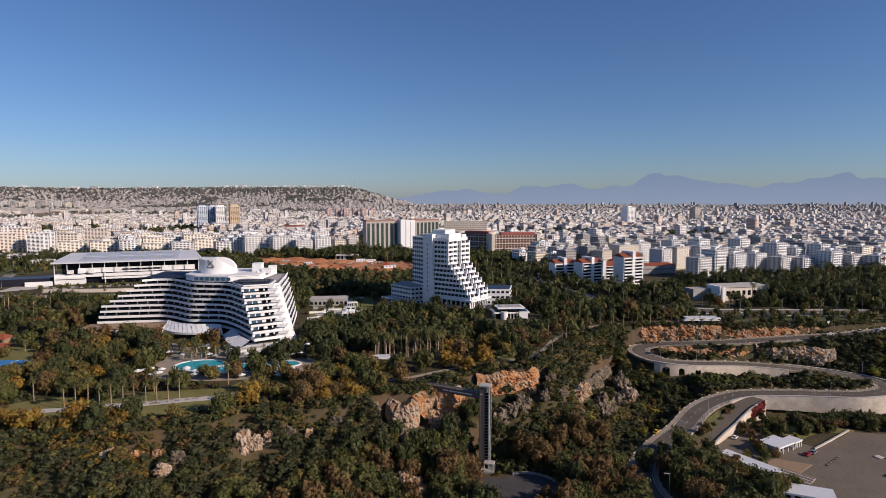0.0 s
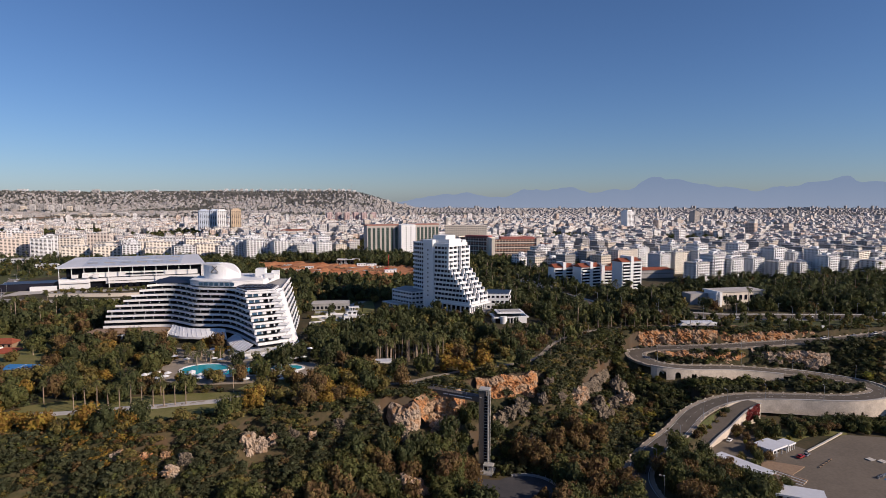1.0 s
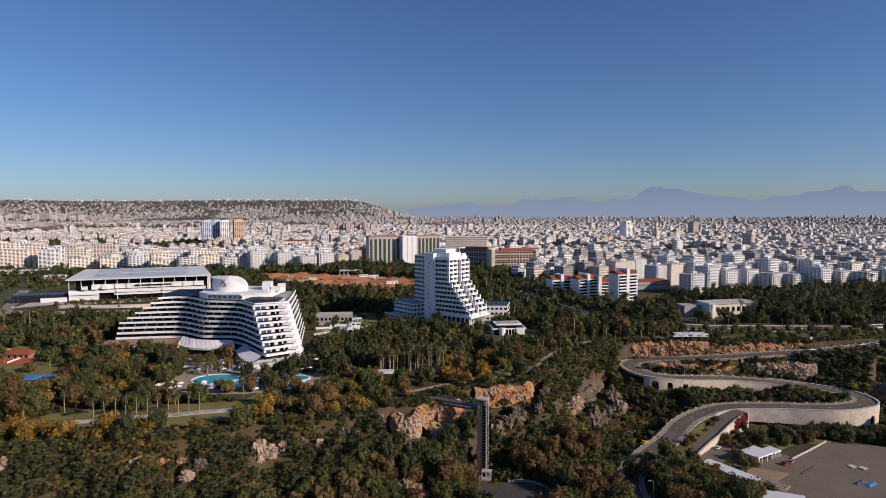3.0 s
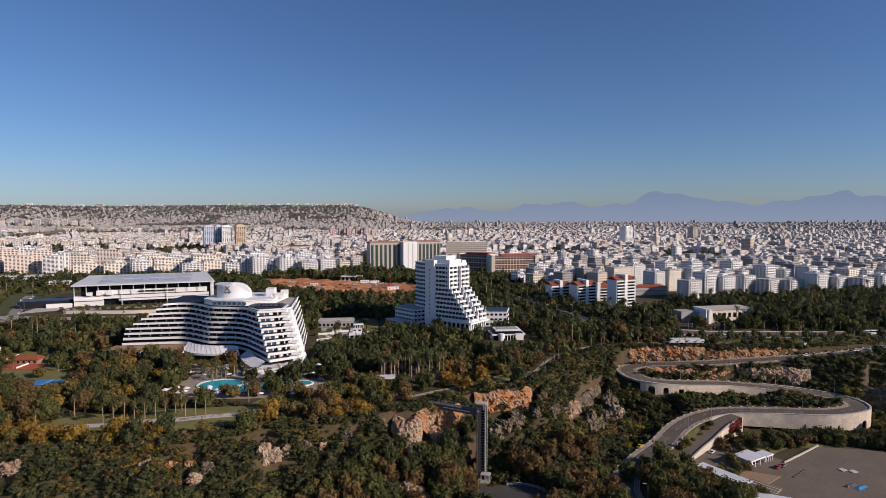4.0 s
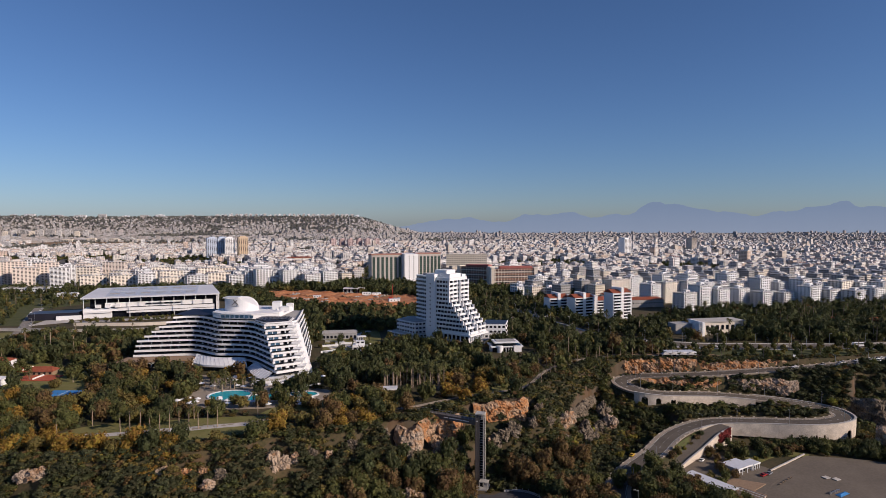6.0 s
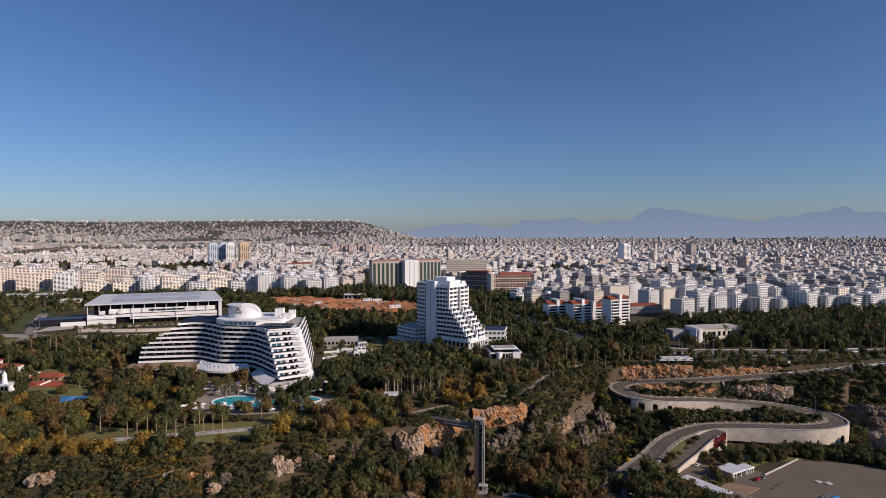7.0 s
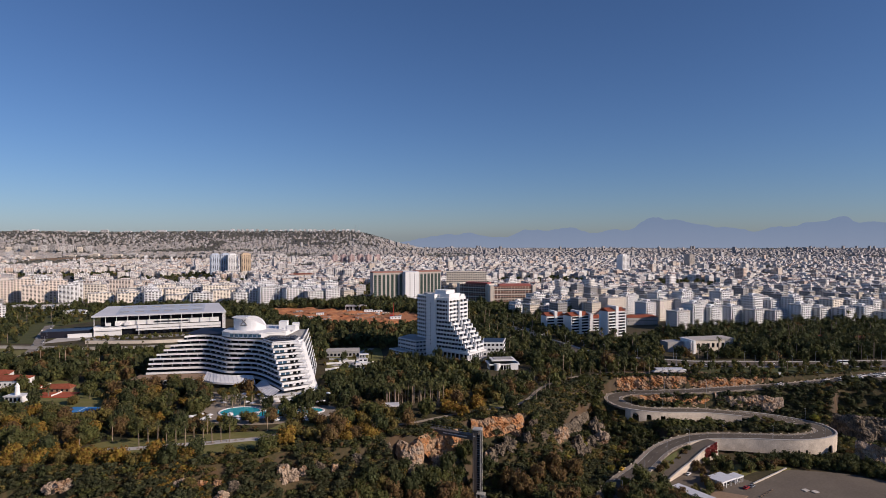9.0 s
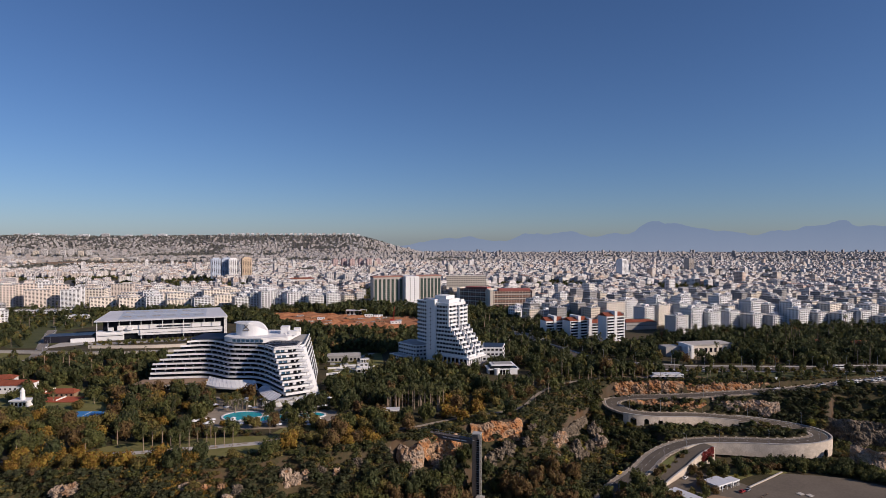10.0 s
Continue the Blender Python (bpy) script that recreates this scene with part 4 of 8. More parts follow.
def block(name, poly, z0, storeys, fh, label, category, wall=WHITE, sill=1.3, bay=3.2, roof=None, parapet=0.8):
    """A low house on a plan polygon: storeys with rows of separate windows and a flat roof."""
    c = np.mean(np.array(poly), 0)
    th = thing(name, (c[0], c[1], z0), label, category)
    pl = [(p[0] - c[0], p[1] - c[1]) for p in poly]
    zt = storeys * fh
    body = part("wall", Geo().prism(pl, -1.0, zt), wall, th)
    part("parapet", Geo().prism([(x * 1.012, y * 1.012) for x, y in pl], zt - 0.25, zt + parapet * 0.4), wall, th)
    if roof:
        part("roof", Geo().prism([(x * 0.95, y * 0.95) for x, y in pl], zt + parapet * 0.4, zt + parapet * 0.4 + 0.15), roof, th)
    for i in range(len(pl)):
        a, b = np.array(pl[i]), np.array(pl[(i + 1) % len(pl)])
        d = b - a
        w = np.linalg.norm(d)
        if w < 3 or (d[0] < -w * 0.5):
            continue
        n = max(1, int(w / bay))
        for s in range(storeys):
            for j in range(n):
                q = a + d * (j + 0.5) / n
                part("window", Geo().box((q[0], q[1], s * fh + sill + 0.75), (w / n * 0.6, 0.25, fh * 0.42), math.atan2(d[1], d[0])), GLASS, body)
    return th


block("hotel_podium", [(-44, 481), (-27, 463), (-3, 477), (-12, 492), (-34, 499)], 3.0, 3, 3.4, "low white podium wing of the tower hotel", "podium", roof=GREYCON)
block("hotel_podium", [(-52, 480), (-36, 462), (-26, 461), (-2, 474), (-18, 500)], 0.0, 1, 3.4, "white ground-floor terrace beneath the podium wing", "podium", roof=PALECON)
block("hotel_annex", [(32, 462), (50, 462), (54, 484), (34, 486)], 0.0, 3, 4.0, "low white annex with a grey flat roof", "annex", roof=DARK)


def pavilion_house():
    th = thing("restaurant_pavilion", (45, 416, 0), "white garden restaurant with layered flat roofs", "restaurant", turn=0.12)
    part("wall", Geo().box((0, 0, 2.2), (22, 14, 6.4)), GLASS, th)
    for z, w, d in ((4.3, 25, 16), (7.2, 19, 13)):
        part("roof_slab", Geo().box((0, 0, z), (w, d, 0.9)), WHITE, th)
    part("roof_top", Geo().box((0, 0, 7.9), (15, 9, 0.4)), GREYCON, th)
    part("turret", Geo().tube((-5.5, -7.6, -1), (-5.5, -7.6, 5.2), 2.4, 2.4, 14), WHITE, th)
    part("wing", Geo().box((8, -6, 2.0), (6, 5, 6)), WHITE, th)
    part("wing", Geo().box((-10, -2, 1.8), (4, 8, 5.4)), WHITE, th)
    for i in range(6):
        part("column", Geo().box((-3 + i * 2.2, -7.6, 1.9), (0.4, 0.4, 5.4)), WHITE, th)


pavilion_house()


# ---- the long hall with the floating roof ----
def long_hall():
    a, b = np.array((-371, 560.0)), np.array((-249, 604.0))
    d = (b - a) / np.linalg.norm(b - a)
    nrm = np.array((-d[1], d[0]))
    turn = math.atan2(d[1], d[0])
    L = np.linalg.norm(b - a)
    th = thing("long_hall", (a[0], a[1], 0), "long white hall under a wide flat grey roof", "hall", turn=turn)
    th.matrix_basis = th.matrix_basis @ Matrix.Diagonal((1, 1, 1.2, 1))
    part("roof", Geo().add([(-1, -3, 17.2), (L + 2, -3, 17.2), (L - 7, 46, 21.5), (6, 46, 21.5), (-1, -3, 18.2), (L + 2, -3, 18.2), (L - 7, 46, 22.4), (6, 46, 22.4)],
         [(3, 2, 1, 0), (4, 5, 6, 7), (0, 1, 5, 4), (1, 2, 6, 5), (2, 3, 7, 6), (3, 0, 4, 7)]), SHEET, th, "wide flat grey sheet-metal roof")
    for i in range(6):
        x0 = 21 + i * (L - 42) / 6
        for j in range(2):
            y0 = 1 + j * 22
            part("roof_panel", Geo().add([(x0, y0, 18.62 + 0.0857 * y0), (x0 + (L - 44) / 6, y0, 18.62 + 0.0857 * y0), (x0 + (L - 44) / 6, y0 + 20, 18.62 + 0.0857 * (y0 + 20)), (x0, y0 + 20, 18.62 + 0.0857 * (y0 + 20)),
                                          (x0, y0, 18.4 + 0.0857 * y0), (x0 + (L - 44) / 6, y0, 18.4 + 0.0857 * y0), (x0 + (L - 44) / 6, y0 + 20, 18.4 + 0.0857 * (y0 + 20)), (x0, y0 + 20, 18.4 + 0.0857 * (y0 + 20))],
                                         [(0, 1, 2, 3), (7, 6, 5, 4), (0, 4, 5, 1), (1, 5, 6, 2), (2, 6, 7, 3), (3, 7, 4, 0)]), PANEL, th, "blue-grey roof panel")
            part("roof_vent", Geo().box((x0 + 7, y0 + 10, 19.9 + 0.0857 * y0), (9, 0.8, 0.5)), GREYCON, th)
    part("hall_block", Geo().box((L / 2 + 2, 24, 8.5), (L - 8, 36, 19)), GLASS, th)
    for z, h, x0, x1, y in ((10.8, 3.8, 20, L - 6, 3.5), (6.9, 2.4, 0, L - 4, 2.2), (5.4, 1.6, 0, 26, 1.4), (2.0, 4.6, 0, 26, 3.0), (4.3, 1.6, 40, L - 4, 2.4)):
        part("front_band", Geo().box(((x0 + x1) / 2, y + 8, z), (x1 - x0, 16, h)), WHITE, th, "white front band")
    for i in range(13):
        x = 1 + i * (L - 3) / 12
        part("pillar", Geo().box((x, 0.5, 9 if i % 4 == 0 else 14), (0.55, 0.55, 18 if i % 4 == 0 else 8)), WHITE, th)
    for i in range(6):
        part("pillar", Geo().box((L + 0.5 - i * 1.0, 2 + i * 6, 10), (0.7, 0.7, 19)), WHITE, th)
    for i in range(3):
        part("box_bay", Geo().box((14 + i * 9, 1.6, 10.2), (5, 4, 2.6)), WHITE, th)
    part("window_strip", Geo().box((L * 0.58, 3.0, 11.0), (34, 1.2, 1.1)), GLASS, th, "dark window strip in the front band")
    for i in range(12):
        part("gate_arch", Geo().box((44 + i * 6, 2.5, 1.9), (3.4, 0.5, 3.4)), GLASS, th)
    # dark box stands in for the shadow lying on a court
    part("side_wing", Geo().box((-26, 14, 2.5), (44, 22, 6.5)), DARK, th, "low dark-roofed side wing")
    part("side_wall", Geo().box((-12, 0, 1.5), (22, 2, 4)), WHITE, th)


long_hall()


# ---- the lift tower and its bridge ----
def lift_tower():
    th = thing("lift_tower", (17, 250.5, SHORE), "brown steel lift tower with a glazed shaft and footbridge", "lift tower", turn=-0.28)
    H = 3.6 - SHORE
    part("shaft", Geo().box((-0.55, 0.9, H / 2), (2.6, 3.4, H)), STEEL, th)
    for x in (-1.95, 1.95):
        part("corner_post", Geo().box((x, -1.0, H / 2), (0.5, 0.7, H)), PALESTEEL if x > 0 else STEEL, th)
    part("corner_post", Geo().box((1.95, 2.4, H / 2), (0.5, 0.6, H)), PALESTEEL, th)
    part("front_panel", Geo().box((-0.9, -0.9, H / 2), (1.7, 0.5, H)), STEEL, th)
    part("lift_glass", Geo().box((0.95, -0.75, H / 2 - 1), (1.5, 0.25, H - 3)), GLASS, th)
    part("lift_glass", Geo().box((1.85, 0.7, H / 2 - 1), (0.2, 2.6, H - 3)), GLASS, th)
    for k in range(26):
        part("cross_bar", Geo().box((0.95, -0.95, 3.5 + k * 1.28), (1.6, 0.25, 0.16)), PALESTEEL, th)
    part("cap", Geo().box((0, 0.7, H + 0.25), (4.6, 4.6, 0.6)), PALESTEEL, th)
    part("sign", Geo().box((-1.4, -1.35, H - 3.2), (0.9, 0.1, 0.35)), PAINT, th)
    porch = part("porch_roof", Geo().box((2.6, -2.6, 4.2), (4.4, 3.6, 0.45)), PALESTEEL, th)
    for x, y in ((0.7, -4.1), (4.5, -4.1), (4.5, -1.2)):
        part("porch_post", Geo().box((x, y, 2.0), (0.4, 0.4, 4.4)), PALESTEEL, porch)
    part("plinth", Geo().box((0.5, -0.5, 0.1), (8, 8, 0.9)), GREYCON, th)
    # bridge from the plateau
    br = thing("footbridge", (-14.5, 268, -0.2), "dark steel footbridge from the cliff top to the lift", "footbridge")
    a, b = Vector((0, 0, 0.4)), Vector((30.5, -16.2, 0.4))
    d = (b - a)
    turn = math.atan2(d.y, d.x)
    m = (a + b) / 2
    L = d.length
    part("deck", Geo().box((m.x, m.y, 0.2), (L, 2.9, 0.5), turn), STEEL, br)
    for s in (-1, 1):
        off = Vector((-math.sin(turn), math.cos(turn), 0)) * 1.45 * s
        girder = part("girder", Geo().box((m.x + off.x, m.y + off.y, -0.6), (L, 0.3, 2.3), turn), STEEL, br, "deep dark steel girder")
        part("handrail", Geo().tube(a + off + Vector((0, 0, 1.3)), b + off + Vector((0, 0, 1.3)), 0.06, 0.06, 5), METAL, br)
        for k in range(16):
            p = a + d * (k / 15) + off
            part("rail_post", Geo().tube(p, p + Vector((0, 0, 1.3)), 0.05, 0.05, 4), METAL, br)
    off = Vector((math.sin(turn), -math.cos(turn), 0)) * 1.63
    for t, w in ((0.50, 2.6), (0.60, 3.4), (0.715, 4.0), (0.83, 3.4)):
        p = a + d * t + off
        part("sign_bar", Geo().box((p.x, p.y, -0.55), (w, 0.06, 0.42), turn), PAINT, girder, "white bar of small lettering")
    p = a + d * 0.42
    part("pier", Geo().box((p.x, p.y, -8), (1.6, 1.8, 14), turn), STEEL, br)


lift_tower()


# ---- trees ----
def crown(seed, n, lobes, leaf, spread=(1, 1, 0.8), core=9):
    """Leaf clumps scattered over several lobes round a dark inner mass; the crown is about 2 across, centred on 0."""
    rng = np.random.default_rng(seed)
    cs = [np.array((0, 0, 0.1))] + [np.array((math.cos(a), math.sin(a), 0)) * rng.uniform(0.36, 0.58) + (0, 0, rng.uniform(-0.55, 0.40)) for a in np.linspace(0, math.tau, lobes, False) + rng.uniform(0, 1)]
    rs = [0.62] + [rng.uniform(0.36, 0.52) for _ in range(lobes)]
    which = rng.integers(0, len(cs), n)
    d = rng.normal(size=(n, 3))
    d[:, 2] += 0.25
    d /= np.linalg.norm(d, axis=1)[:, None]
    c = np.array(cs)[which] + d * (np.array(rs)[which] * rng.uniform(0.62, 1.15, n))[:, None]
    nrm = d + rng.normal(size=(n, 3)) * 0.45
    nrm /= np.linalg.norm(nrm, axis=1)[:, None]
    t = np.cross(nrm, rng.normal(size=(n, 3)))
    t /= np.linalg.norm(t, axis=1)[:, None]
    b = np.cross(nrm, t)
    s = (leaf * rng.uniform(0.6, 1.3, n))[:, None]
    v = np.stack([c - t * s - b * s * 0.7, c + t * s * 0.8 - b * s, c + t * s + b * s * 0.8, c - t * s * 0.7 + b * s], 1).reshape(-1, 3)
    f = np.arange(4 * n).reshape(-1, 4)
    if core:
        for q, r in list(zip(cs, rs))[:core]:
            k = len(v)
            ring = [(math.cos(a) * r * 0.68, math.sin(a) * r * 0.68) for a in np.linspace(0, math.tau, 6, False)]
            cv = [(x * 0.8, y * 0.8, -r * 0.55) for x, y in ring] + [(x, y, r * 0.10) for x, y in ring] + [(x * 0.4, y * 0.4, r * 0.60) for x, y in ring]
            v = np.concatenate([v, np.array(cv) + q])
            f = np.concatenate([f, [[k + j * 6 + i, k + j * 6 + (i + 1) % 6, k + j * 6 + 6 + (i + 1) % 6, k + j * 6 + 6 + i] for j in range(2) for i in range(6)]])
    return v * np.array(spread), f


def fronds(seed, n, length, droop, width, rise=0.9):
    """A tuft of palm leaves."""
    rng = np.random.default_rng(seed)
    vs, fs = [], []
    for i in range(n):
        a = i * 2.4 + rng.uniform(-0.2, 0.2)
        el = rng.uniform(-0.7, 1.2) * rise
        L = length * rng.uniform(0.8, 1.1)
        side = np.array((-math.sin(a), math.cos(a), 0))
        k = len(vs)
        for j in range(5):
            t = j / 4
            r = L * t * math.cos(el) * (1 - 0.12 * t)
            z = L * t * math.sin(el) - droop * t * t
            w = width * (0.35 + 1.3 * t) * (1.25 - t)
            p = np.array((math.cos(a) * r, math.sin(a) * r, z))
            vs += [p - side * w - (0, 0, w * 0.4), p, p + side * w - (0, 0, w * 0.4)]
        for j in range(4):
            m = k + 3 * j
            fs += [(m, m + 1, m + 4, m + 3), (m + 1, m + 2, m + 5, m + 4)]
    return np.array(vs), np.array(fs)


def trunk(seed, h, r, fork=True):
    rng = random.Random(seed)
    g = Geo()
    top = Vector((rng.uniform(-0.3, 0.3), rng.uniform(-0.3, 0.3), h * 0.55))
    g.tube((0, 0, -1.0), top, r, r * 0.6, 6)
    if fork:
        for i in range(4):
            a = i * 1.6 + rng.uniform(0, 0.6)
            g.tube(top, top + Vector((math.cos(a) * h * 0.2, math.sin(a) * h * 0.2, h * rng.uniform(0.2, 0.35))), r * 0.55, r * 0.2, 5)
    return g


# kind: leaf material, height, crown width, crown height, crown foot as a share of the height, bark
KINDS = {
    "pine_tree": ("pine", 11.0, 10.0, 9.5, 0.14, "dark green pine tree with a rounded crown"),
    "broadleaf_tree": ("green", 9.0, 10.0, 8.4, 0.12, "green broadleaf tree with a dense crown"),
    "olive_tree": ("olive", 7.0, 8.6, 6.6, 0.12, "olive-green garden tree with a loose crown"),
    "autumn_tree": ("orange", 7.6, 9.8, 7.4, 0.12, "golden-leaved autumn tree with a broad crown"),
    "plane_tree": ("brown", 9.6, 9.6, 9.2, 0.13, "brown-leaved autumn tree with a ragged crown"),
    "cypress_tree": ("pine", 12.0, 2.6, 11.5, 0.06, "narrow dark cypress tree"),
    "yellow_tree": ("yellow", 6.5, 6.0, 5.0, 0.12, "yellow-green tree with a low crown"),
}
CROWN, CROWN_MESH, TRUNK_MESH = {}, {}, {}
for ki, (kind, (leaf, h, w, ch, cc, lab)) in enumerate(KINDS.items()):
    for var in range(3):
        for lod, n, ls in ((0, 560, 0.079), (1, 84, 0.18), (2, 10, 0.54), (3, 300, 0.109), (4, 40, 0.265)):
            v, f = crown(ki * 10 + var, n, 6 + var, ls, core=(9, 4, 0, 6, 3)[lod])
            zl, zh = np.percentile(v[:, 2], 4), v[:, 2].max()
            v[:, 2] = h * np.maximum(0.02, cc + (1 - cc) * (v[:, 2] - zl) / (zh - zl))
            CROWN[kind, var, lod] = (v * (w / 2, w / 2, 1), f)
        CROWN_MESH[kind, var] = arrays("crown", *CROWN[kind, var, 0], LEAF[leaf])
        CROWN_MESH[kind, var, "far"] = arrays("crown", *CROWN[kind, var, 3], LEAF[leaf])
        TRUNK_MESH[kind, var] = trunk(ki + var, h, 0.28).mesh("trunk", BARK)
for var in range(3):
    CROWN["fan_palm", var, 0] = (lambda q: (q[0] + (0, 0, 13.0), q[1]))(fronds(50 + var, 40, 2.9, 1.5, 0.55))
    CROWN["fan_palm", var, 1] = (lambda q: (q[0] + (0, 0, 13.0), q[1]))(fronds(60 + var, 18, 3.0, 1.5, 0.75))
    CROWN["date_palm", var, 0] = (lambda q: (q[0] + (0, 0, 7.5), q[1]))(fronds(70 + var, 30, 4.2, 2.6, 0.34))
    CROWN["date_palm", var, 1] = (lambda q: (q[0] + (0, 0, 7.5), q[1]))(fronds(80 + var, 16, 4.2, 2.6, 0.5))
    for kind, hh, rr in (("fan_palm", 13.0, 0.30), ("date_palm", 7.5, 0.38)):
        CROWN_MESH[kind, var] = arrays("fronds", *CROWN[kind, var, 0], LEAF["palm"])
        TRUNK_MESH[kind, var] = Geo().tube((0, 0, -1), (0.25 * var, 0.1, hh), rr, rr * 0.7, 7).mesh("trunk", PALMBARK)
    for lod, n, ls in ((0, 72, 0.18), (1, 22, 0.35)):
        v, f = crown(90 + var, n, 3, ls, core=2)
        CROWN["shrub", var, lod] = (v * (1.6, 1.6, 1.25) + (0, 0, 0.75), f)
PALM_LABEL = {"fan_palm": "tall slim fan palm with a small crown", "date_palm": "stout date palm with arching fronds"}

COUNT = [0]


def plant(kind, x, y, size=1.0, var=None):
    """One tree as a thing of its own, standing on the ground."""
    COUNT[0] += 1
    var = COUNT[0] % 3 if var is None else var
    z = float(height([x], [y])[0])
    lab = PALM_LABEL.get(kind) or KINDS[kind][5]
    e = thing(kind, (x, y, z), lab, "palm" if "palm" in kind else "tree", group="palms" if "palm" in kind else "park trees")
    e.matrix_basis = Matrix.Translation((x, y, z)) @ Matrix.Rotation(COUNT[0] * 2.4, 4, "Z") @ Matrix.Diagonal((size, size, size * (0.9 + 0.07 * (COUNT[0] % 4)), 1))
    part("trunk", TRUNK_MESH[kind, var], None, e)
    part("fronds" if "palm" in kind else "crown", CROWN_MESH[(kind, var) if "palm" in kind or y < 275 else (kind, var, "far")], None, e)
    return e


def thicket(name, kind, xs, ys, sizes, lod, material, label, category, stems=None, flat=1.0):
    """Many plants joined in one object."""
    xs, ys, sizes = np.asarray(xs), np.asarray(ys), np.asarray(sizes)
    near = (np.abs(xs) < 0.80 * (ys + 85)) & (ys > 186)
    xs, ys, sizes = xs[near], ys[near], sizes[near]
    if not len(xs):
        return
    z = height(xs, ys)
    rng = np.random.default_rng(len(xs))
    V, F, k = [], [], 0
    SV, SF, sk = [], [], 0
    for i, (x, y) in enumerate(zip(xs, ys)):
        fine = lod
        if lod == 1 and y > 500 and kind in KINDS:
            fine = 4
        elif lod == 0 and y > 335 and kind == "shrub":
            fine = 1
        v, f = CROWN[kind, i % 3, fine]
        a = rng.uniform(0, math.tau)
        c, s = math.cos(a) * sizes[i], math.sin(a) * sizes[i]
        V.append(np.stack([v[:, 0] * c - v[:, 1] * s + x, v[:, 0] * s + v[:, 1] * c + y, v[:, 2] * sizes[i] * flat * rng.uniform(0.85, 1.2) + z[i]], 1))
        F.append(f + k)
        k += len(v)
        if stems:
            r, h = stems[0] * sizes[i], stems[1] * sizes[i]
            q = np.array([(math.cos(t) * r, math.sin(t) * r, zz) for zz in (-1.0, h) for t in np.linspace(0, math.tau, 5, False)]) + (x, y, z[i])
            SV.append(q)
            SF.append(np.array([(j, (j + 1) % 5, 5 + (j + 1) % 5, 5 + j) for j in range(5)]) + sk)
            sk += 10
    ob = tagged(new(name, arrays(name, np.concatenate(V), np.concatenate(F), material)), label, category, kind="stuff")
    if stems:
        part("trunks", arrays("trunks", np.concatenate(SV), np.concatenate(SF), PALMBARK if "palm" in kind else BARK), None, ob)
    return ob


HOTEL_FOOT = [(-226, 346), (-176, 352), (-150, 342), (-132, 338), (-114, 308), (-96, 308), (-86, 330), (-90, 360), (-100, 426), (-142, 426), (-158, 408), (-226, 408)]
TOWER_FOOT = [(17, 418), (36, 438), (10, 470), (-2, 500), (-46, 506), (-58, 478), (-30, 456), (-6, 446)]
POOLS = [(-146, 312), (-142, 286), (-110, 270), (-72, 286), (-74, 305), (-100, 308), (-118, 316)]
HALLFOOT = [(-432, 530), (-366, 545), (-240, 592), (-262, 660), (-420, 616)]
SITE = [(-262, 812), (-215, 722), (-140, 668), (-56, 658), (-40, 740), (-100, 772), (-190, 806)]
COURTS = [(-295, 288), (-205, 280), (-200, 302), (-236, 345), (-330, 390), (-345, 352)]
LAWN1 = [(-178, 214), (-146, 215), (-126, 216), (-96, 228), (-80, 242), (-84, 258), (-130, 252), (-176, 240)]
REST = [(26, 374), (66, 372), (66, 430), (28, 430)]
ANNEX = [(30, 460), (54, 460), (56, 488), (32, 490)]
GARDENS = [(-96, 412), (-64, 396), (-50, 440), (-62, 500), (-112, 505)]
VILLA = [(200, 452), (262, 474), (262, 512), (200, 508)]
RAMPAREA = [(116, 262), (134, 240), (150, 240), (212, 284), (165, 312), (132, 286)]
APTS = [(132, 552), (205, 548), (215, 606), (130, 612)]
BOULEVARD = curve([(560, 452, 0), (420, 440, 0), (330, 434, 0), (240, 432, 0), (180, 440, 0), (130, 470, 0), (100, 540, 0), (60, 620, 0), (-20, 660, 0)], 6)
LEFTROAD = curve([(-470, 640, 0), (-425, 560, 0), (-390, 500, 0), (-372, 452, 0), (-390, 380, 0)], 6)
CROSSROAD = curve([(-560, 500, 0), (-420, 505, 0), (-330, 500, 0), (-250, 515, 0), (-150, 545, 0), (-80, 600, 0), (-20, 660, 0)], 6)
PARKPATH = curve([(-260, 212, 0), (-190, 221, 0), (-142, 232, 0), (-112, 241, 0), (-80, 256, 0), (-50, 262, 0), (-30, 268, 0), (-16, 275, 0), (8, 292, 0), (46, 312, 0), (66, 352, 0), (92, 382, 0), (130, 396, 0), (180, 398, 0)], 5)
PALMGROVE = [(-48, 296), (2, 300), (2, 318), (-48, 316)]
POOLVIEW = [(-142, 266), (-86, 260), (-78, 284), (-140, 286)]
TAKEN = [POOLVIEW, GARDENS, COURTS, PALMGROVE, HOTEL_FOOT, TOWER_FOOT, POOLS, HALLFOOT, SITE, LOTPOLY, REST, ANNEX, VILLA, RAMPAREA, APTS]


PLAZA = [(12, 245), (24, 243), (40, 246), (44, 226), (32, 216), (12, 216)]
BEACHFRONT = [(120, 268), (128, 266), (152, 240), (132, 226), (116, 252)]
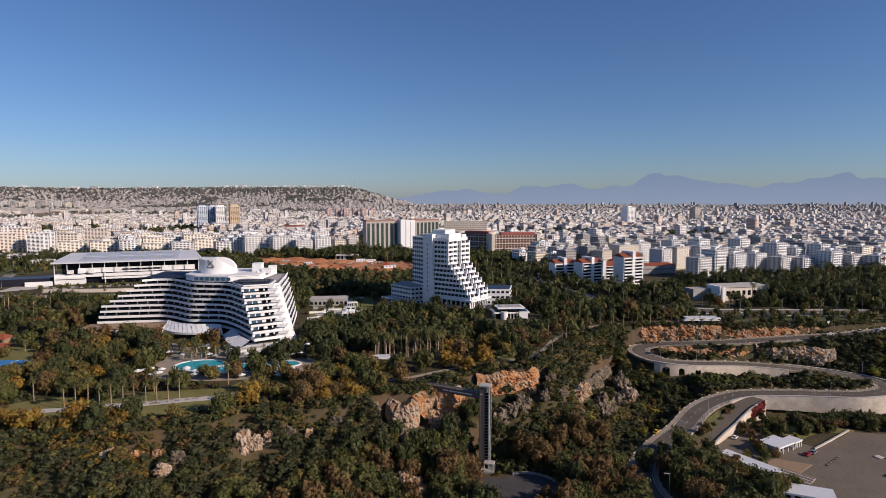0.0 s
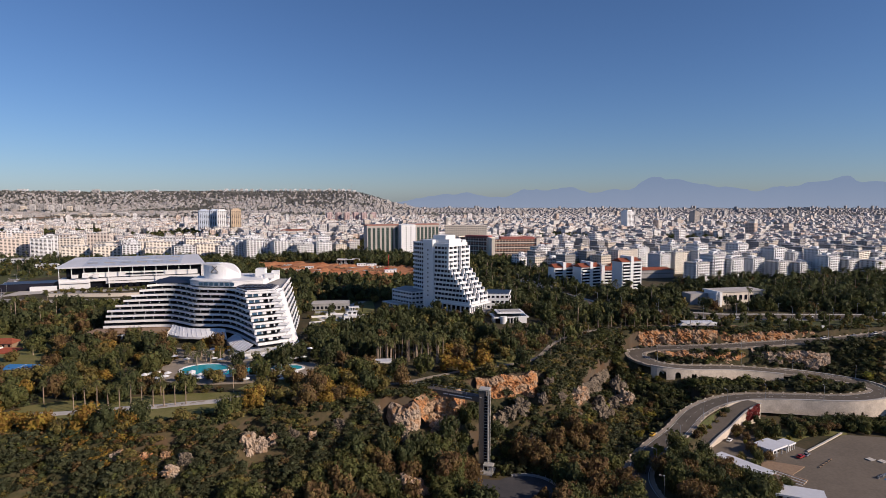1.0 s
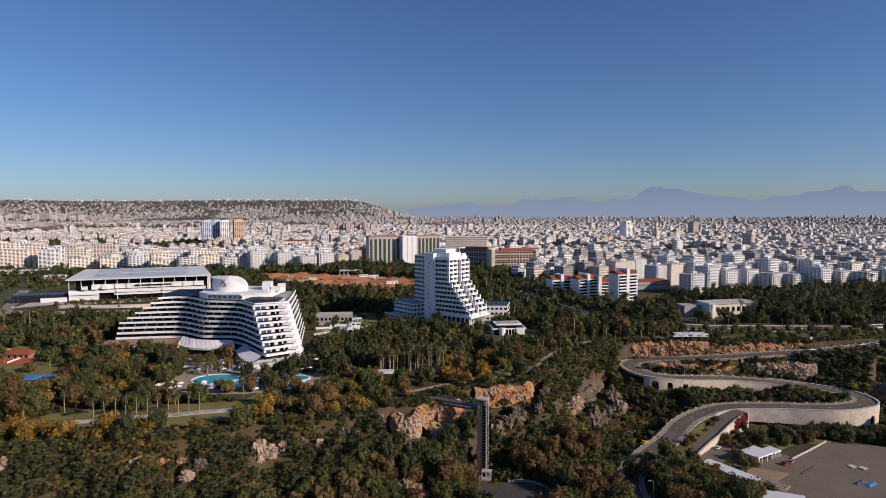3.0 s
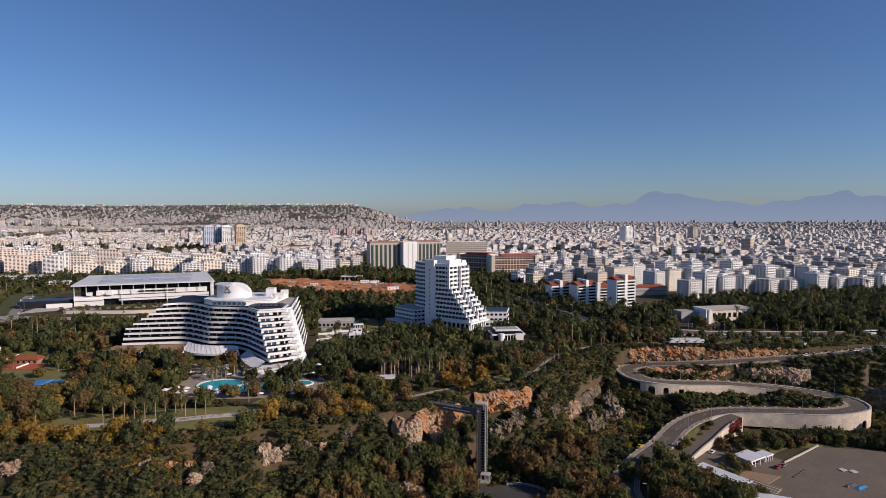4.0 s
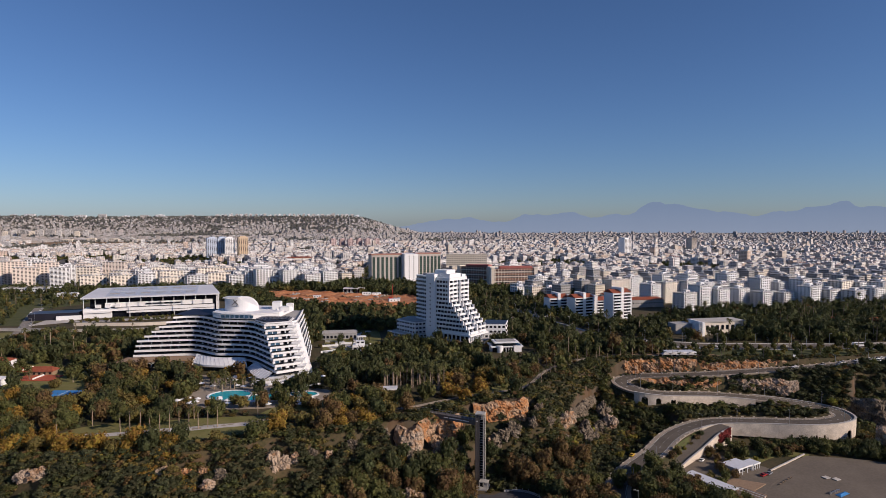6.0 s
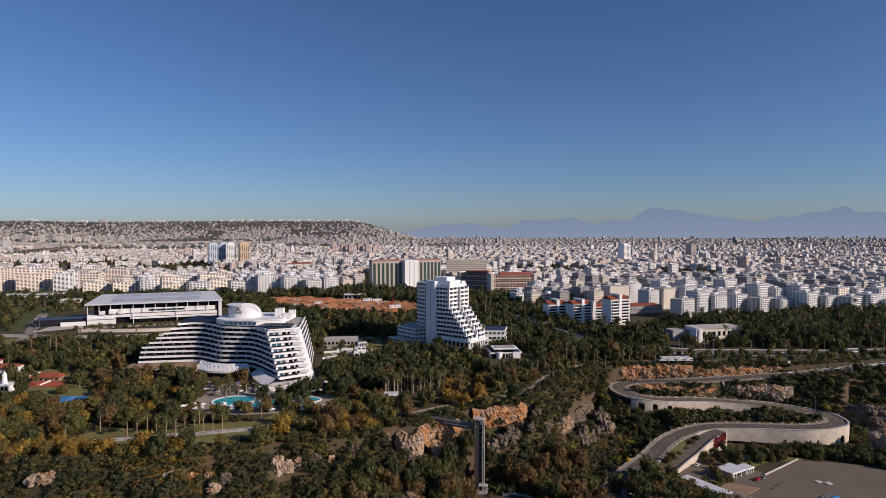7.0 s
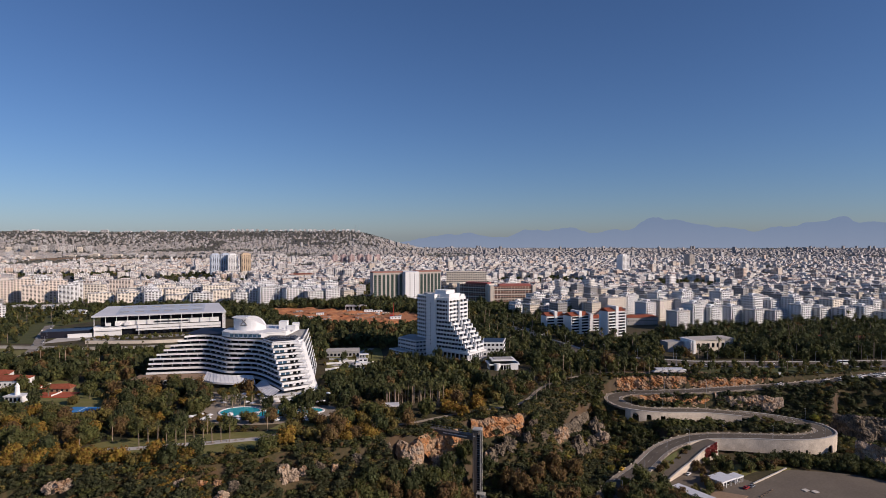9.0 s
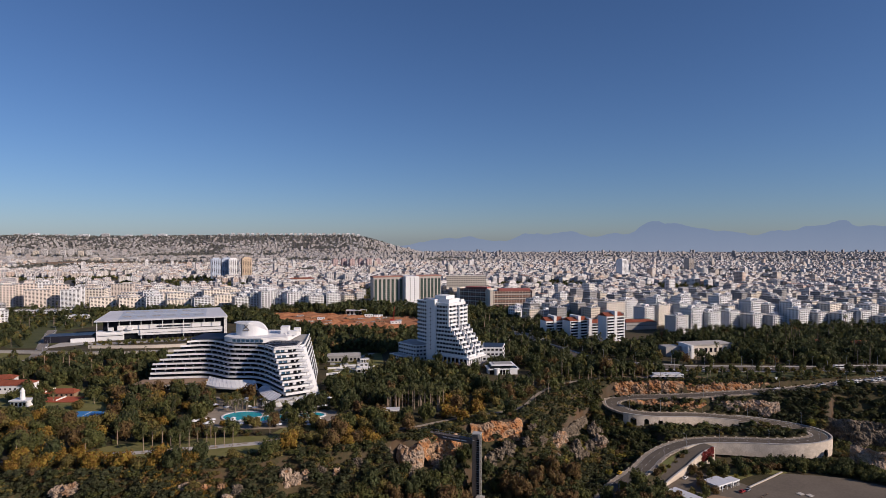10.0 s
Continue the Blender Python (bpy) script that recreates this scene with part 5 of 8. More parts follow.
# outcrops on the slopes: plan place, radius, tallness, tone
OUTCROPS = [(27, 268.5, 4.2, 0.9, 0), (31, 270, 3.8, 1.0, 0), (36.5, 273.5, 4.4, 1.0, 0), (47, 277, 3.0, 1.0, 0), (42, 281, 2.4, 0.8, 2), (57, 284, 3.2, 0.8, 0), (68, 297, 4.0, 1.1, 1), (73, 306, 4.0, 0.9, 1), (80.5, 297, 4.4, 1.1, 0), (81.5, 306, 4.6, 1.1, 0),
            (87, 304, 3.2, 1.0, 0), (100, 322, 4.2, 1.2, 1), (98.5, 330, 4.6, 1.2, 0), (61.5, 275, 2.8, 1.0, 1), (23.5, 266, 2.6, 0.8, 1), (-3, 251.5, 4.0, 0.9, 1), (2, 254, 3.4, 0.9, 0), (-18, 239.5, 2.6, 0.9, 0), (-3, 247, 3.0, 0.8, 0), (-16, 223.5, 4.4, 0.9, 1),
            (-12, 224, 3.6, 0.9, 1), (-9, 222.5, 3.0, 0.7, 2), (52, 289, 3.0, 0.8, 0), (92, 316, 3.4, 1.0, 0), (-30, 246, 3.0, 0.8, 0), (-44, 234, 3.2, 0.7, 0), (-78, 222, 3.4, 0.7, 0), (-118, 203, 3.2, 0.7, 1), (104, 336, 3.0, 1.2, 0), (66, 287, 2.4, 0.8, 0), (40, 262, 2.6, 0.8, 0),
            (-99, 202, 3.4, 0.7, 1), (-95, 205, 2.8, 0.8, 0), (-165, 195, 4.2, 0.6, 1), (-171, 194, 3.6, 0.6, 1), (-69, 206, 3.0, 0.7, 0), (-76, 216.5, 3.4, 1.3, 1), (-72, 218.5, 3.0, 1.2, 1), (-67, 221, 2.6, 1.0, 1), (-61, 225, 2.6, 1.0, 0), (-54, 229, 2.4, 0.9, 1), (-104, 208, 2.4, 0.8, 1), (-110, 206, 2.6, 0.7, 2)]


def free(x, y, road=8.5, lines=True):
    ok = np.ones(len(x), bool)
    for p in TAKEN:
        ok &= ~inside(x, y, p)
    ok &= near_road(x, y)[0] > road
    if lines:
        for ln, w in ((BOULEVARD, 11), (LEFTROAD, 13), (CROSSROAD, 11), (PARKPATH, 3.2)):
            ok &= away(x, y, ln[::3]) > w
    ok &= (np.abs(x - 17) + np.abs(y - 249) > 7) & (away(x, y, [(-14, 268), (16, 252)]) > 3)
    ok &= np.hypot(x - 33, y - 230) > 17
    for line, crown_z, foot_z in CLIFFS:
        for px, py in line:
            ok &= ~((np.abs(x - px) < 3.8) & (y < py + 1.0) & (y > py - 6))
    for px, py, r, tall, tone in OUTCROPS:
        ok &= ~((np.abs(x - px) < r * 0.9) & (y < py + r * 0.6) & (y > py - 1.5 * r))
    ok &= ~inside(x, y, PLAZA) & ~inside(x, y, BEACHFRONT)
    return ok


def spots(poly, gap, seed, jitter=0.42):
    """Loosely even places in a plan polygon."""
    rng = np.random.default_rng(seed)
    p = np.array(poly)
    X, Y = np.meshgrid(np.arange(p[:, 0].min(), p[:, 0].max(), gap), np.arange(p[:, 1].min(), p[:, 1].max(), gap))
    x, y = (X + rng.uniform(-jitter, jitter, X.shape) * gap).ravel(), (Y + rng.uniform(-jitter, jitter, X.shape) * gap).ravel()
    k = inside(x, y, poly)
    x, y = x[k], y[k]
    k = free(x, y)
    return x[k], y[k], rng


def sort_out(x, y, rng, mix):
    """Deals the places out to kinds by their shares."""
    names = list(mix)
    share = np.cumsum([mix[n] for n in names])
    pick = np.searchsorted(share / share[-1], rng.uniform(0, 1, len(x)))
    return {n: (x[pick == i], y[pick == i]) for i, n in enumerate(names)}


EDGE_XY = EDGE


def edge_dist(x, y):
    return away(x, y, EDGE_XY) * np.where(inside(x, y, PLATEAU), 1, -1)


# trees that stand singly near the cliff, in the hotel garden and round the pool
PARK = [(-250, 200), (-128, 206), (-100, 216), (-78, 230), (-50, 238), (-27, 256), (-13, 272), (18, 283), (43, 293), (60, 335), (30, 345), (-40, 315), (-75, 270), (-150, 265), (-250, 262)]
x, y, rng = spots(PARK, 9.6, 11)
k = (edge_dist(x, y) > 2) & ~(inside(x, y, LAWN1) & (rng.uniform(0, 1, len(x)) < 0.92))
for kind, (px, py) in sort_out(x[k], y[k], rng, {"olive_tree": 38, "broadleaf_tree": 18, "pine_tree": 8, "autumn_tree": 20, "plane_tree": 20}).items():
    for a, b in zip(px, py):
        plant(kind, a, b, rng.uniform(0.85, 1.3))
for a, b, s in ((-165, 209, 1.25), (-150, 208, 1.3), (-134, 209, 1.45), (-176, 216, 1.0), (-188, 208, 1.2), (-120, 213, 0.9), (-200, 210, 1.2), (-215, 206, 1.2)):
    plant("autumn_tree", a, b, s)
for i in range(11):
    t = i / 10
    plant("fan_palm", -152 + 42 * t, 231.5 + 9 * t, 0.72 + 0.05 * (i % 3))
for a, b in ((-178, 226), (-190, 222), (-170, 240), (-205, 216), (-160, 246), (-126, 252), (-96, 258)):
    plant("fan_palm", a, b, 0.75)
x, y, rng = spots([(-262, 262), (-150, 265), (-75, 272), (-78, 285), (-146, 288), (-150, 318), (-172, 350), (-232, 352), (-262, 330)], 9.0, 12)
for kind, (px, py) in sort_out(x, y, rng, {"olive_tree": 34, "broadleaf_tree": 24, "pine_tree": 14, "autumn_tree": 12, "plane_tree": 14, "cypress_tree": 4}).items():
    for a, b in zip(px, py):
        plant(kind, a, b, rng.uniform(0.85, 1.25))
for a, b, k, s in ((-172, 350, "plane_tree", 0.9), (-140, 338, "autumn_tree", 0.9), (-133, 336, "plane_tree", 1.0), (-178, 348, "broadleaf_tree", 1.0), (-190, 350, "pine_tree", 0.9), (-205, 350, "olive_tree", 0.9), (-160, 340, "olive_tree", 0.7)):
    plant(k, a, b, s)
for a, b, k, s in ((-108, 300, "pine_tree", 0.85), (-97, 297, "broadleaf_tree", 1.0), (-90, 300, "broadleaf_tree", 1.0), (-84, 296, "pine_tree", 1.1), (-80, 310, "pine_tree", 1.2), (-70, 318, "pine_tree", 1.25), (-60, 316, "pine_tree", 1.15), (-62, 300, "pine_tree", 1.0),
                   (-72, 335, "pine_tree", 1.1), (-54, 300, "plane_tree", 0.9), (-88, 322, "broadleaf_tree", 0.9)):
    plant(k, a, b, s)
for i, (a, b) in enumerate(((-128, 307), (-124, 303), (-132, 310), (-137, 306), (-121, 309), (-130, 300), (-116, 312), (-140, 313), (-135, 318), (-112, 302))):
    plant("date_palm", a, b, 0.85 + 0.06 * (i % 3))
for a, b, k, s in ((-108, 270, "olive_tree", 1.0), (-98, 273, "plane_tree", 0.9), (-88, 277, "broadleaf_tree", 1.0), (-77, 281, "olive_tree", 1.0), (-147, 292, "olive_tree", 1.0),
                   (-95, 284, "olive_tree", 0.7), (-150, 305, "pine_tree", 0.9)):
    plant(k, a, b, s)
# the palm grove beside the promenade
rng = np.random.default_rng(5)
for i in range(34):
    plant("fan_palm", -40 + rng.uniform(0, 13) if i < 14 else -26 + rng.uniform(0, 26), 303 + rng.uniform(0, 10) if i < 14 else 306 + rng.uniform(0, 11), rng.uniform(0.85, 1.1))

# woods further off, joined
ZONES = [
    ([(-40, 315), (30, 345), (60, 335), (80, 362), (100, 385), (112, 392), (150, 396), (180, 420), (130, 455), (60, 455), (40, 440), (20, 414), (-10, 440), (-34, 452), (-70, 452), (-82, 420), (-84, 345), (-66, 320)], 7.6, {"pine_tree": 42, "broadleaf_tree": 34, "olive_tree": 14, "plane_tree": 5, "cypress_tree": 6, "fan_palm": 1}, 0.8, 1),
    ([(56, 440), (130, 455), (180, 445), (196, 470), (196, 515), (232, 520), (215, 560), (135, 548), (130, 610), (160, 640), (120, 700), (70, 720), (20, 700), (0, 640), (20, 520), (56, 490)], 8.4, {"pine_tree": 50, "broadleaf_tree": 20, "fan_palm": 9, "olive_tree": 12}, 0.8, 1),
    ([(200, 448), (330, 444), (560, 462), (600, 640), (400, 640), (350, 600), (260, 590), (215, 560), (262, 515), (264, 470), (200, 468)], 8.0, {"pine_tree": 70, "broadleaf_tree": 18, "fan_palm": 12, "plane_tree": 3}, 0.95, 1),
    ([(-100, 426), (-60, 440), (-56, 480), (-40, 508), (0, 510), (0, 600), (-60, 590), (-110, 585), (-200, 570), (-230, 555), (-150, 470), (-145, 428)], 8.0, {"pine_tree": 52, "broadleaf_tree": 34, "plane_tree": 10, "olive_tree": 10}, 0.9, 1),
    ([(-460, 300), (-262, 262), (-262, 330), (-232, 352), (-232, 410), (-160, 412), (-200, 462), (-330, 466), (-372, 445), (-470, 440)], 9.0, {"pine_tree": 40, "broadleaf_tree": 34, "olive_tree": 22, "plane_tree": 8, "fan_palm": 8}, 0.9, 1),
    ([(-520, 190), (-250, 200), (-250, 262), (-262, 262), (-460, 300)], 8.5, {"olive_tree": 30, "broadleaf_tree": 26, "autumn_tree": 20, "plane_tree": 14, "pine_tree": 10}, 0.85, 1),
    ([(-640, 480), (-440, 470), (-425, 540), (-450, 640), (-430, 700), (-300, 690), (-280, 780), (-560, 800), (-700, 800)], 13, {"pine_tree": 30, "broadleaf_tree": 40, "olive_tree": 25, "fan_palm": 12}, 0.7, 1),
    ([(-250, 690), (-215, 690), (-225, 730), (-280, 820), (-420, 830), (-400, 760)], 10, {"pine_tree": 50, "broadleaf_tree": 40, "olive_tree": 14}, 0.95, 1),
    ([(-270, 815), (-100, 775), (-30, 740), (60, 720), (120, 705), (160, 720), (200, 800), (60, 850), (-130, 900), (-260, 860)], 10, {"pine_tree": 55, "broadleaf_tree": 35, "olive_tree": 14}, 0.95, 1),
]
ZONES += [
    ([(180, 384), (240, 388), (330, 402), (420, 422), (420, 446), (330, 446), (240, 444), (180, 452), (130, 480), (110, 470), (124, 430)], 9.0, {"pine_tree": 26, "broadleaf_tree": 30, "olive_tree": 40, "fan_palm": 18}, 0.55, 1),
    ([(96, 254), (110, 268), (118, 258), (134, 238), (127, 205), (40, 196), (30, 206), (66, 234)], 6.0, {"plane_tree": 24, "broadleaf_tree": 40, "pine_tree": 20, "olive_tree": 30}, 0.95, 0),
    ([(168, 299), (186, 304), (212, 304), (240, 303), (256, 296), (264, 262), (236, 286), (206, 296), (188, 293), (170, 290)], 4.2, {"pine_tree": 40, "broadleaf_tree": 50}, 0.55, 0),
]
ZONES += [([(-200, 572), (0, 602), (0, 640), (-60, 626), (-140, 636), (-214, 680), (-240, 660), (-232, 560)], 8.6, {"pine_tree": 50, "broadleaf_tree": 36, "plane_tree": 8}, 0.9, 1)]
ZONES += [([(-640, 440), (-440, 470), (-400, 520), (-415, 540), (-470, 556), (-700, 556)], 15, {"olive_tree": 40, "broadleaf_tree": 40, "pine_tree": 20, "fan_palm": 10}, 0.6, 1),
          ([(-400, 470), (-250, 492), (-250, 512), (-330, 506), (-400, 500)], 9, {"olive_tree": 40, "broadleaf_tree": 50, "fan_palm": 14}, 0.5, 1),
          ([(-366, 528), (-250, 566), (-246, 588), (-366, 548)], 7.5, {"olive_tree": 40, "broadleaf_tree": 60}, 0.42, 1),
          ([(-720, 760), (-470, 770), (-280, 800), (-280, 818), (-470, 815), (-720, 815)], 8, {"pine_tree": 50, "broadleaf_tree": 40, "fan_palm": 8}, 0.85, 1)]
STEM = {"fan_palm": (0.28, 13.0), "date_palm": (0.35, 7.5)}
for zi, (poly, gap, mix, size, lod) in enumerate(ZONES):
    x, y, rng = spots(poly, gap, 100 + zi)
    k = (edge_dist(x, y) > 1.5) | (lod == 0)
    for kind, (px, py) in sort_out(x[k], y[k], rng, mix).items():
        leaf = "palm" if "palm" in kind else KINDS[kind][0]
        stem = STEM.get(kind)
        thicket("woodland", kind, px, py, rng.uniform(0.85, 1.4, len(px)) * size, lod, LEAF[leaf], f"dense {LEAF[leaf].name} of many trees in the park", "woodland", stem)

for i in range(30):
    plant(("olive_tree", "broadleaf_tree")[i % 2], 205 + i * 9.5 + (i % 3), 421.5 + 4 * max(0, i - 14) / 15, 0.55 + 0.06 * (i % 4))
# low bushes between the park trees
x, y, rng = spots([(-330, 200), (-128, 206), (-50, 238), (-13, 274), (43, 295), (62, 338), (100, 388), (180, 400), (180, 440), (40, 440), (-84, 440), (-100, 300), (-262, 360), (-330, 360)], 4.6, 61)
k = (edge_dist(x, y) > 1) & ~inside(x, y, LAWN1) & (fbm(x / 16, y / 16, 66) > 0.42)
x, y = x[k], y[k]
for i, mt in enumerate(("shrub", "green", "olive", "pine", "brown")):
    m = np.arange(len(x)) % 5 == i
    thicket("bushes", "shrub", x[m], y[m], rng.uniform(0.8, 1.7, m.sum()), 1, LEAF[mt], f"{LEAF[mt].name} of low bushes under the trees", "bushes")

# scrub on the cliff and the slopes, and the trees at its foot
SLOPE = [(-420, 150), (-420, 196), (-180, 202), (-100, 216), (-50, 243), (-10, 278), (40, 297), (54, 328), (90, 386), (118, 384), (118, 360), (300, 386), (345, 352), (470, 338), (470, 270), (330, 270), (262, 285), (240, 300), (215, 308), (165, 316), (130, 300), (95, 262), (60, 235), (30, 212), (-60, 170), (-200, 140)]
x, y, rng = spots(SLOPE, 3.45, 21)
d = edge_dist(x, y)
bare = fbm(x / 9, y / 9, 40) > 0.74
k = (d < 3) & ~(bare & (d > -26) & (x > -30)) & ~(inside(x, y, ISLAND) & (near_road(x, y)[0] < 9.5))
x, y, d = x[k], y[k], d[k]
for i, (mt, share) in enumerate((("shrub", 0.42), ("pine", 0.60), ("green", 0.78), ("olive", 0.92), ("brown", 0.97), ("yellow", 1.0))):
    u = (np.sin(x * 3.1 + y * 1.7) * 0.25 + fbm(x / 18, y / 18, 31) * 1.0 + rng.uniform(-0.25, 0.25, len(x)))
    u = np.argsort(np.argsort(u)) / len(u)
    lo = (0, 0.42, 0.60, 0.78, 0.92, 0.97)[i]
    m = (u >= lo) & (u < share + (i == 5))
    thicket("scrub", "shrub", x[m], y[m], rng.uniform(1.2, 2.6, m.sum()), 0, LEAF[mt], f"{LEAF[mt].name} of dense scrub on the cliff slope", "scrub")
for j, (poly, gap, lo, hi) in enumerate((([(-330, 188), (-60, 188), (-28, 236), (-44, 246), (-60, 246), (-84, 236), (-128, 215), (-330, 207)], 3.4, 0.9, 1.8), ([(20, 262), (44, 248), (76, 262), (104, 300), (112, 340), (100, 360), (78, 330), (58, 300), (30, 276)], 3.6, 0.9, 1.9),
                                          ([(186, 386), (250, 386), (330, 400), (400, 418), (400, 424), (330, 410), (250, 396), (186, 396)], 4.2, 0.7, 1.5))):
    x, y, rng = spots(poly, gap, 200 + j)
    for i, mt in enumerate(("olive", "shrub", "green", "brown", "shrub")):
        m = np.arange(len(x)) % 5 == i
        thicket("scrub", "shrub", x[m], y[m], rng.uniform(lo, hi, m.sum()), 0, LEAF[mt], f"{LEAF[mt].name} of scrub covering the bare ground", "scrub")
# golden and brown growth below the autumn trees, scrub over the ridge beside the hairpin
rng = np.random.default_rng(303)
for poly, count, kinds, lo, hi in (([(-158, 197), (-104, 200), (-98, 210), (-126, 212), (-160, 205)], 150, ("brown", "orange", "olive"), 0.9, 1.8), ([(68, 318), (84, 342), (98, 374), (112, 386), (110, 352), (98, 330), (84, 310)], 190, ("shrub", "pine", "olive"), 0.6, 1.3),
                                  ([(252, 344), (266, 334), (318, 330), (330, 352), (300, 360), (258, 362)], 170, ("shrub", "pine", "green"), 1.2, 2.2), ([(256, 312), (300, 306), (318, 322), (300, 330), (258, 338)], 150, ("shrub", "pine", "brown"), 0.9, 1.8),
                                  ([(-44, 244), (-30, 240), (-27, 250), (-18, 254), (-16, 262), (-36, 258)], 70, ("shrub", "olive", "brown"), 0.5, 1.1), ([(20, 258), (40, 256), (62, 268), (72, 292), (56, 296), (44, 278), (28, 268)], 190, ("shrub", "green", "pine", "olive"), 0.6, 1.3),
                                  ([(2, 248), (12, 244), (13, 258), (6, 264)], 60, ("shrub", "pine"), 0.7, 1.4), ([(184, 385), (262, 386), (310, 393), (310, 401), (200, 395)], 120, ("olive", "green", "shrub"), 0.45, 0.95),
                                  ([(244, 352), (264, 349), (272, 371), (248, 372)], 60, ("shrub", "pine"), 0.9, 1.7)):
    p = np.array(poly)
    x, y = rng.uniform(p[:, 0].min(), p[:, 0].max(), count * 3), rng.uniform(p[:, 1].min(), p[:, 1].max(), count * 3)
    m = inside(x, y, poly)
    x, y = x[m][:count], y[m][:count]
    for i, mt in enumerate(kinds):
        m = np.arange(len(x)) % len(kinds) == i
        thicket("scrub", "shrub", x[m], y[m], rng.uniform(lo, hi, m.sum()), 0, LEAF[mt], f"{LEAF[mt].name} of scrub on the steep bank", "scrub")
# low scrub that creeps over the steep bare ground
x, y, rng = spots([(-140, 196), (-60, 214), (-30, 236), (-40, 262), (-12, 278), (18, 290), (40, 300), (60, 348), (98, 388), (116, 384), (122, 346), (118, 320), (96, 290), (60, 250), (20, 236), (-20, 214), (-80, 190)], 2.3, 71)
k = edge_dist(x, y) < 9
x, y = x[k], y[k]
for i, mt in enumerate(("shrub", "pine", "shrub", "olive")):
    m = np.arange(len(x)) % 4 == i
    thicket("scrub", "shrub", x[m], y[m], rng.uniform(0.5, 1.15, m.sum()), 1, LEAF[mt], f"{LEAF[mt].name} of low scrub over steep ground", "scrub")
E = np.array([(p[0], p[1], 0) for p in EDGE], float)
E = curve(E, 1.7)
rng = np.random.default_rng(77)
for mt, off in (("shrub", 0.5), ("pine", -1.5), ("green", 1.5), ("olive", -3.0)):
    x, y = E[:, 0] + rng.uniform(-1.5, 1.5, len(E)), E[:, 1] + off + rng.uniform(-2, 2, len(E))
    k = free(x, y, 8.0) & (x > -420) & (x < 420) & (fbm(x / 8, y / 8, 88) > 0.40)
    thicket("scrub", "shrub", x[k], y[k], rng.uniform(0.7, 1.6, k.sum()), 0, LEAF[mt], f"{LEAF[mt].name} of bushes along the cliff edge", "scrub")
FOOT = [(-330, 140), (-330, 172), (-120, 182), (-60, 205), (-20, 238), (5, 262), (12, 262), (12, 240), (48, 245), (95, 262), (66, 236), (20, 206), (-40, 170), (-120, 140)]
x, y, rng = spots(FOOT, 6.0, 23)
for kind, (px, py) in sort_out(x, y, rng, {"plane_tree": 26, "broadleaf_tree": 34, "pine_tree": 24, "olive_tree": 22, "autumn_tree": 6}).items():
    thicket("woodland", kind, px, py, rng.uniform(0.75, 1.15, len(px)), 3, LEAF[KINDS[kind][0]], f"{LEAF[KINDS[kind][0]].name} of trees at the cliff foot", "woodland")
for a, b, k, s in ((0, 229, "plane_tree", 1.75), (40, 252, "plane_tree", 1.5), (34, 255, "plane_tree", 1.3), (50, 258, "plane_tree", 1.1), (62, 262, "plane_tree", 1.1), (72, 270, "plane_tree", 1.2), (39, 223, "plane_tree", 0.6), (86, 250, "broadleaf_tree", 1.0),
                   (98, 262, "yellow_tree", 1.0), (112, 246, "broadleaf_tree", 1.2), (104, 244, "plane_tree", 1.1), (118, 240, "olive_tree", 1.2), (126, 232, "plane_tree", 1.0), (96, 282, "yellow_tree", 0.9), (104, 294, "yellow_tree", 0.6)):
    plant(k, a, b, s)
x, y, rng = spots([(-60, 205), (-20, 238), (-60, 228), (-100, 208), (-330, 188), (-330, 170), (-120, 182)], 3.2, 29)
thicket("scrub", "shrub", x, y, rng.uniform(1.3, 2.4, len(x)), 0, LEAF["shrub"], "dusty scrub below the park cliff", "scrub")
for i, (a, b) in enumerate(((112, 346), (109, 355), (114, 338), (119, 334), (124, 333), (129.5, 331), (135, 329), (140, 328), (126, 327), (120, 328), (115, 331), (107, 341), (105, 350), (108, 364), (106, 373), (132, 325), (111, 326), (104, 334))):
    plant(("pine_tree", "broadleaf_tree", "pine_tree", "olive_tree")[i % 4], a, b, 0.44 + 0.04 * (i % 5))
# thick bushes at the foot of the arched wall and round the hairpin
rng = np.random.default_rng(51)
for mt, off, sz in (("shrub", 11, 1.1), ("pine", 14, 1.8), ("green", 16, 2.2), ("shrub", 19, 2.2)):
    q = beside(ROAD, -off)[3 * K_HAIR - 12:3 * K_BEND]
    q = q[(q[:, 0] < 178) & (q[:, 1] < 372)]
    x, y = np.repeat(q[:, 0], 2) + rng.uniform(-1.5, 1.5, 2 * len(q)), np.repeat(q[:, 1], 2) + rng.uniform(-1.2, 1.2, 2 * len(q))
    k = near_road(x, y)[0] > 8.2
    thicket("scrub", "shrub", x[k], y[k], rng.uniform(0.75, 1.2, k.sum()) * sz, 0, LEAF[mt], f"{LEAF[mt].name} of bushes below the arched wall", "scrub")
# shrubs on the rock cuttings and the headland
x, y, rng = spots([(250, 318), (268, 326), (300, 322), (330, 330), (330, 352), (300, 350), (270, 356), (246, 362), (196, 370), (192, 358), (240, 350)], 2.6, 83)
thicket("scrub", "shrub", x, y, rng.uniform(0.8, 1.7, len(x)), 0, LEAF["shrub"], "dusty scrub over the headland rocks", "scrub")
x = np.linspace(118, 250, 90) + rng.uniform(-1, 1, 90)
for mt, y0 in (("shrub", 388.6), ("pine", 391), ("olive", 389.5)):
    m = rng.uniform(0, 1, 90) < 0.6
    thicket("scrub", "shrub", x[m], y0 + rng.uniform(-1.4, 1.4, m.sum()), rng.uniform(0.7, 1.5, m.sum()), 0, LEAF[mt], f"{LEAF[mt].name} of bushes on the rock cutting", "scrub")
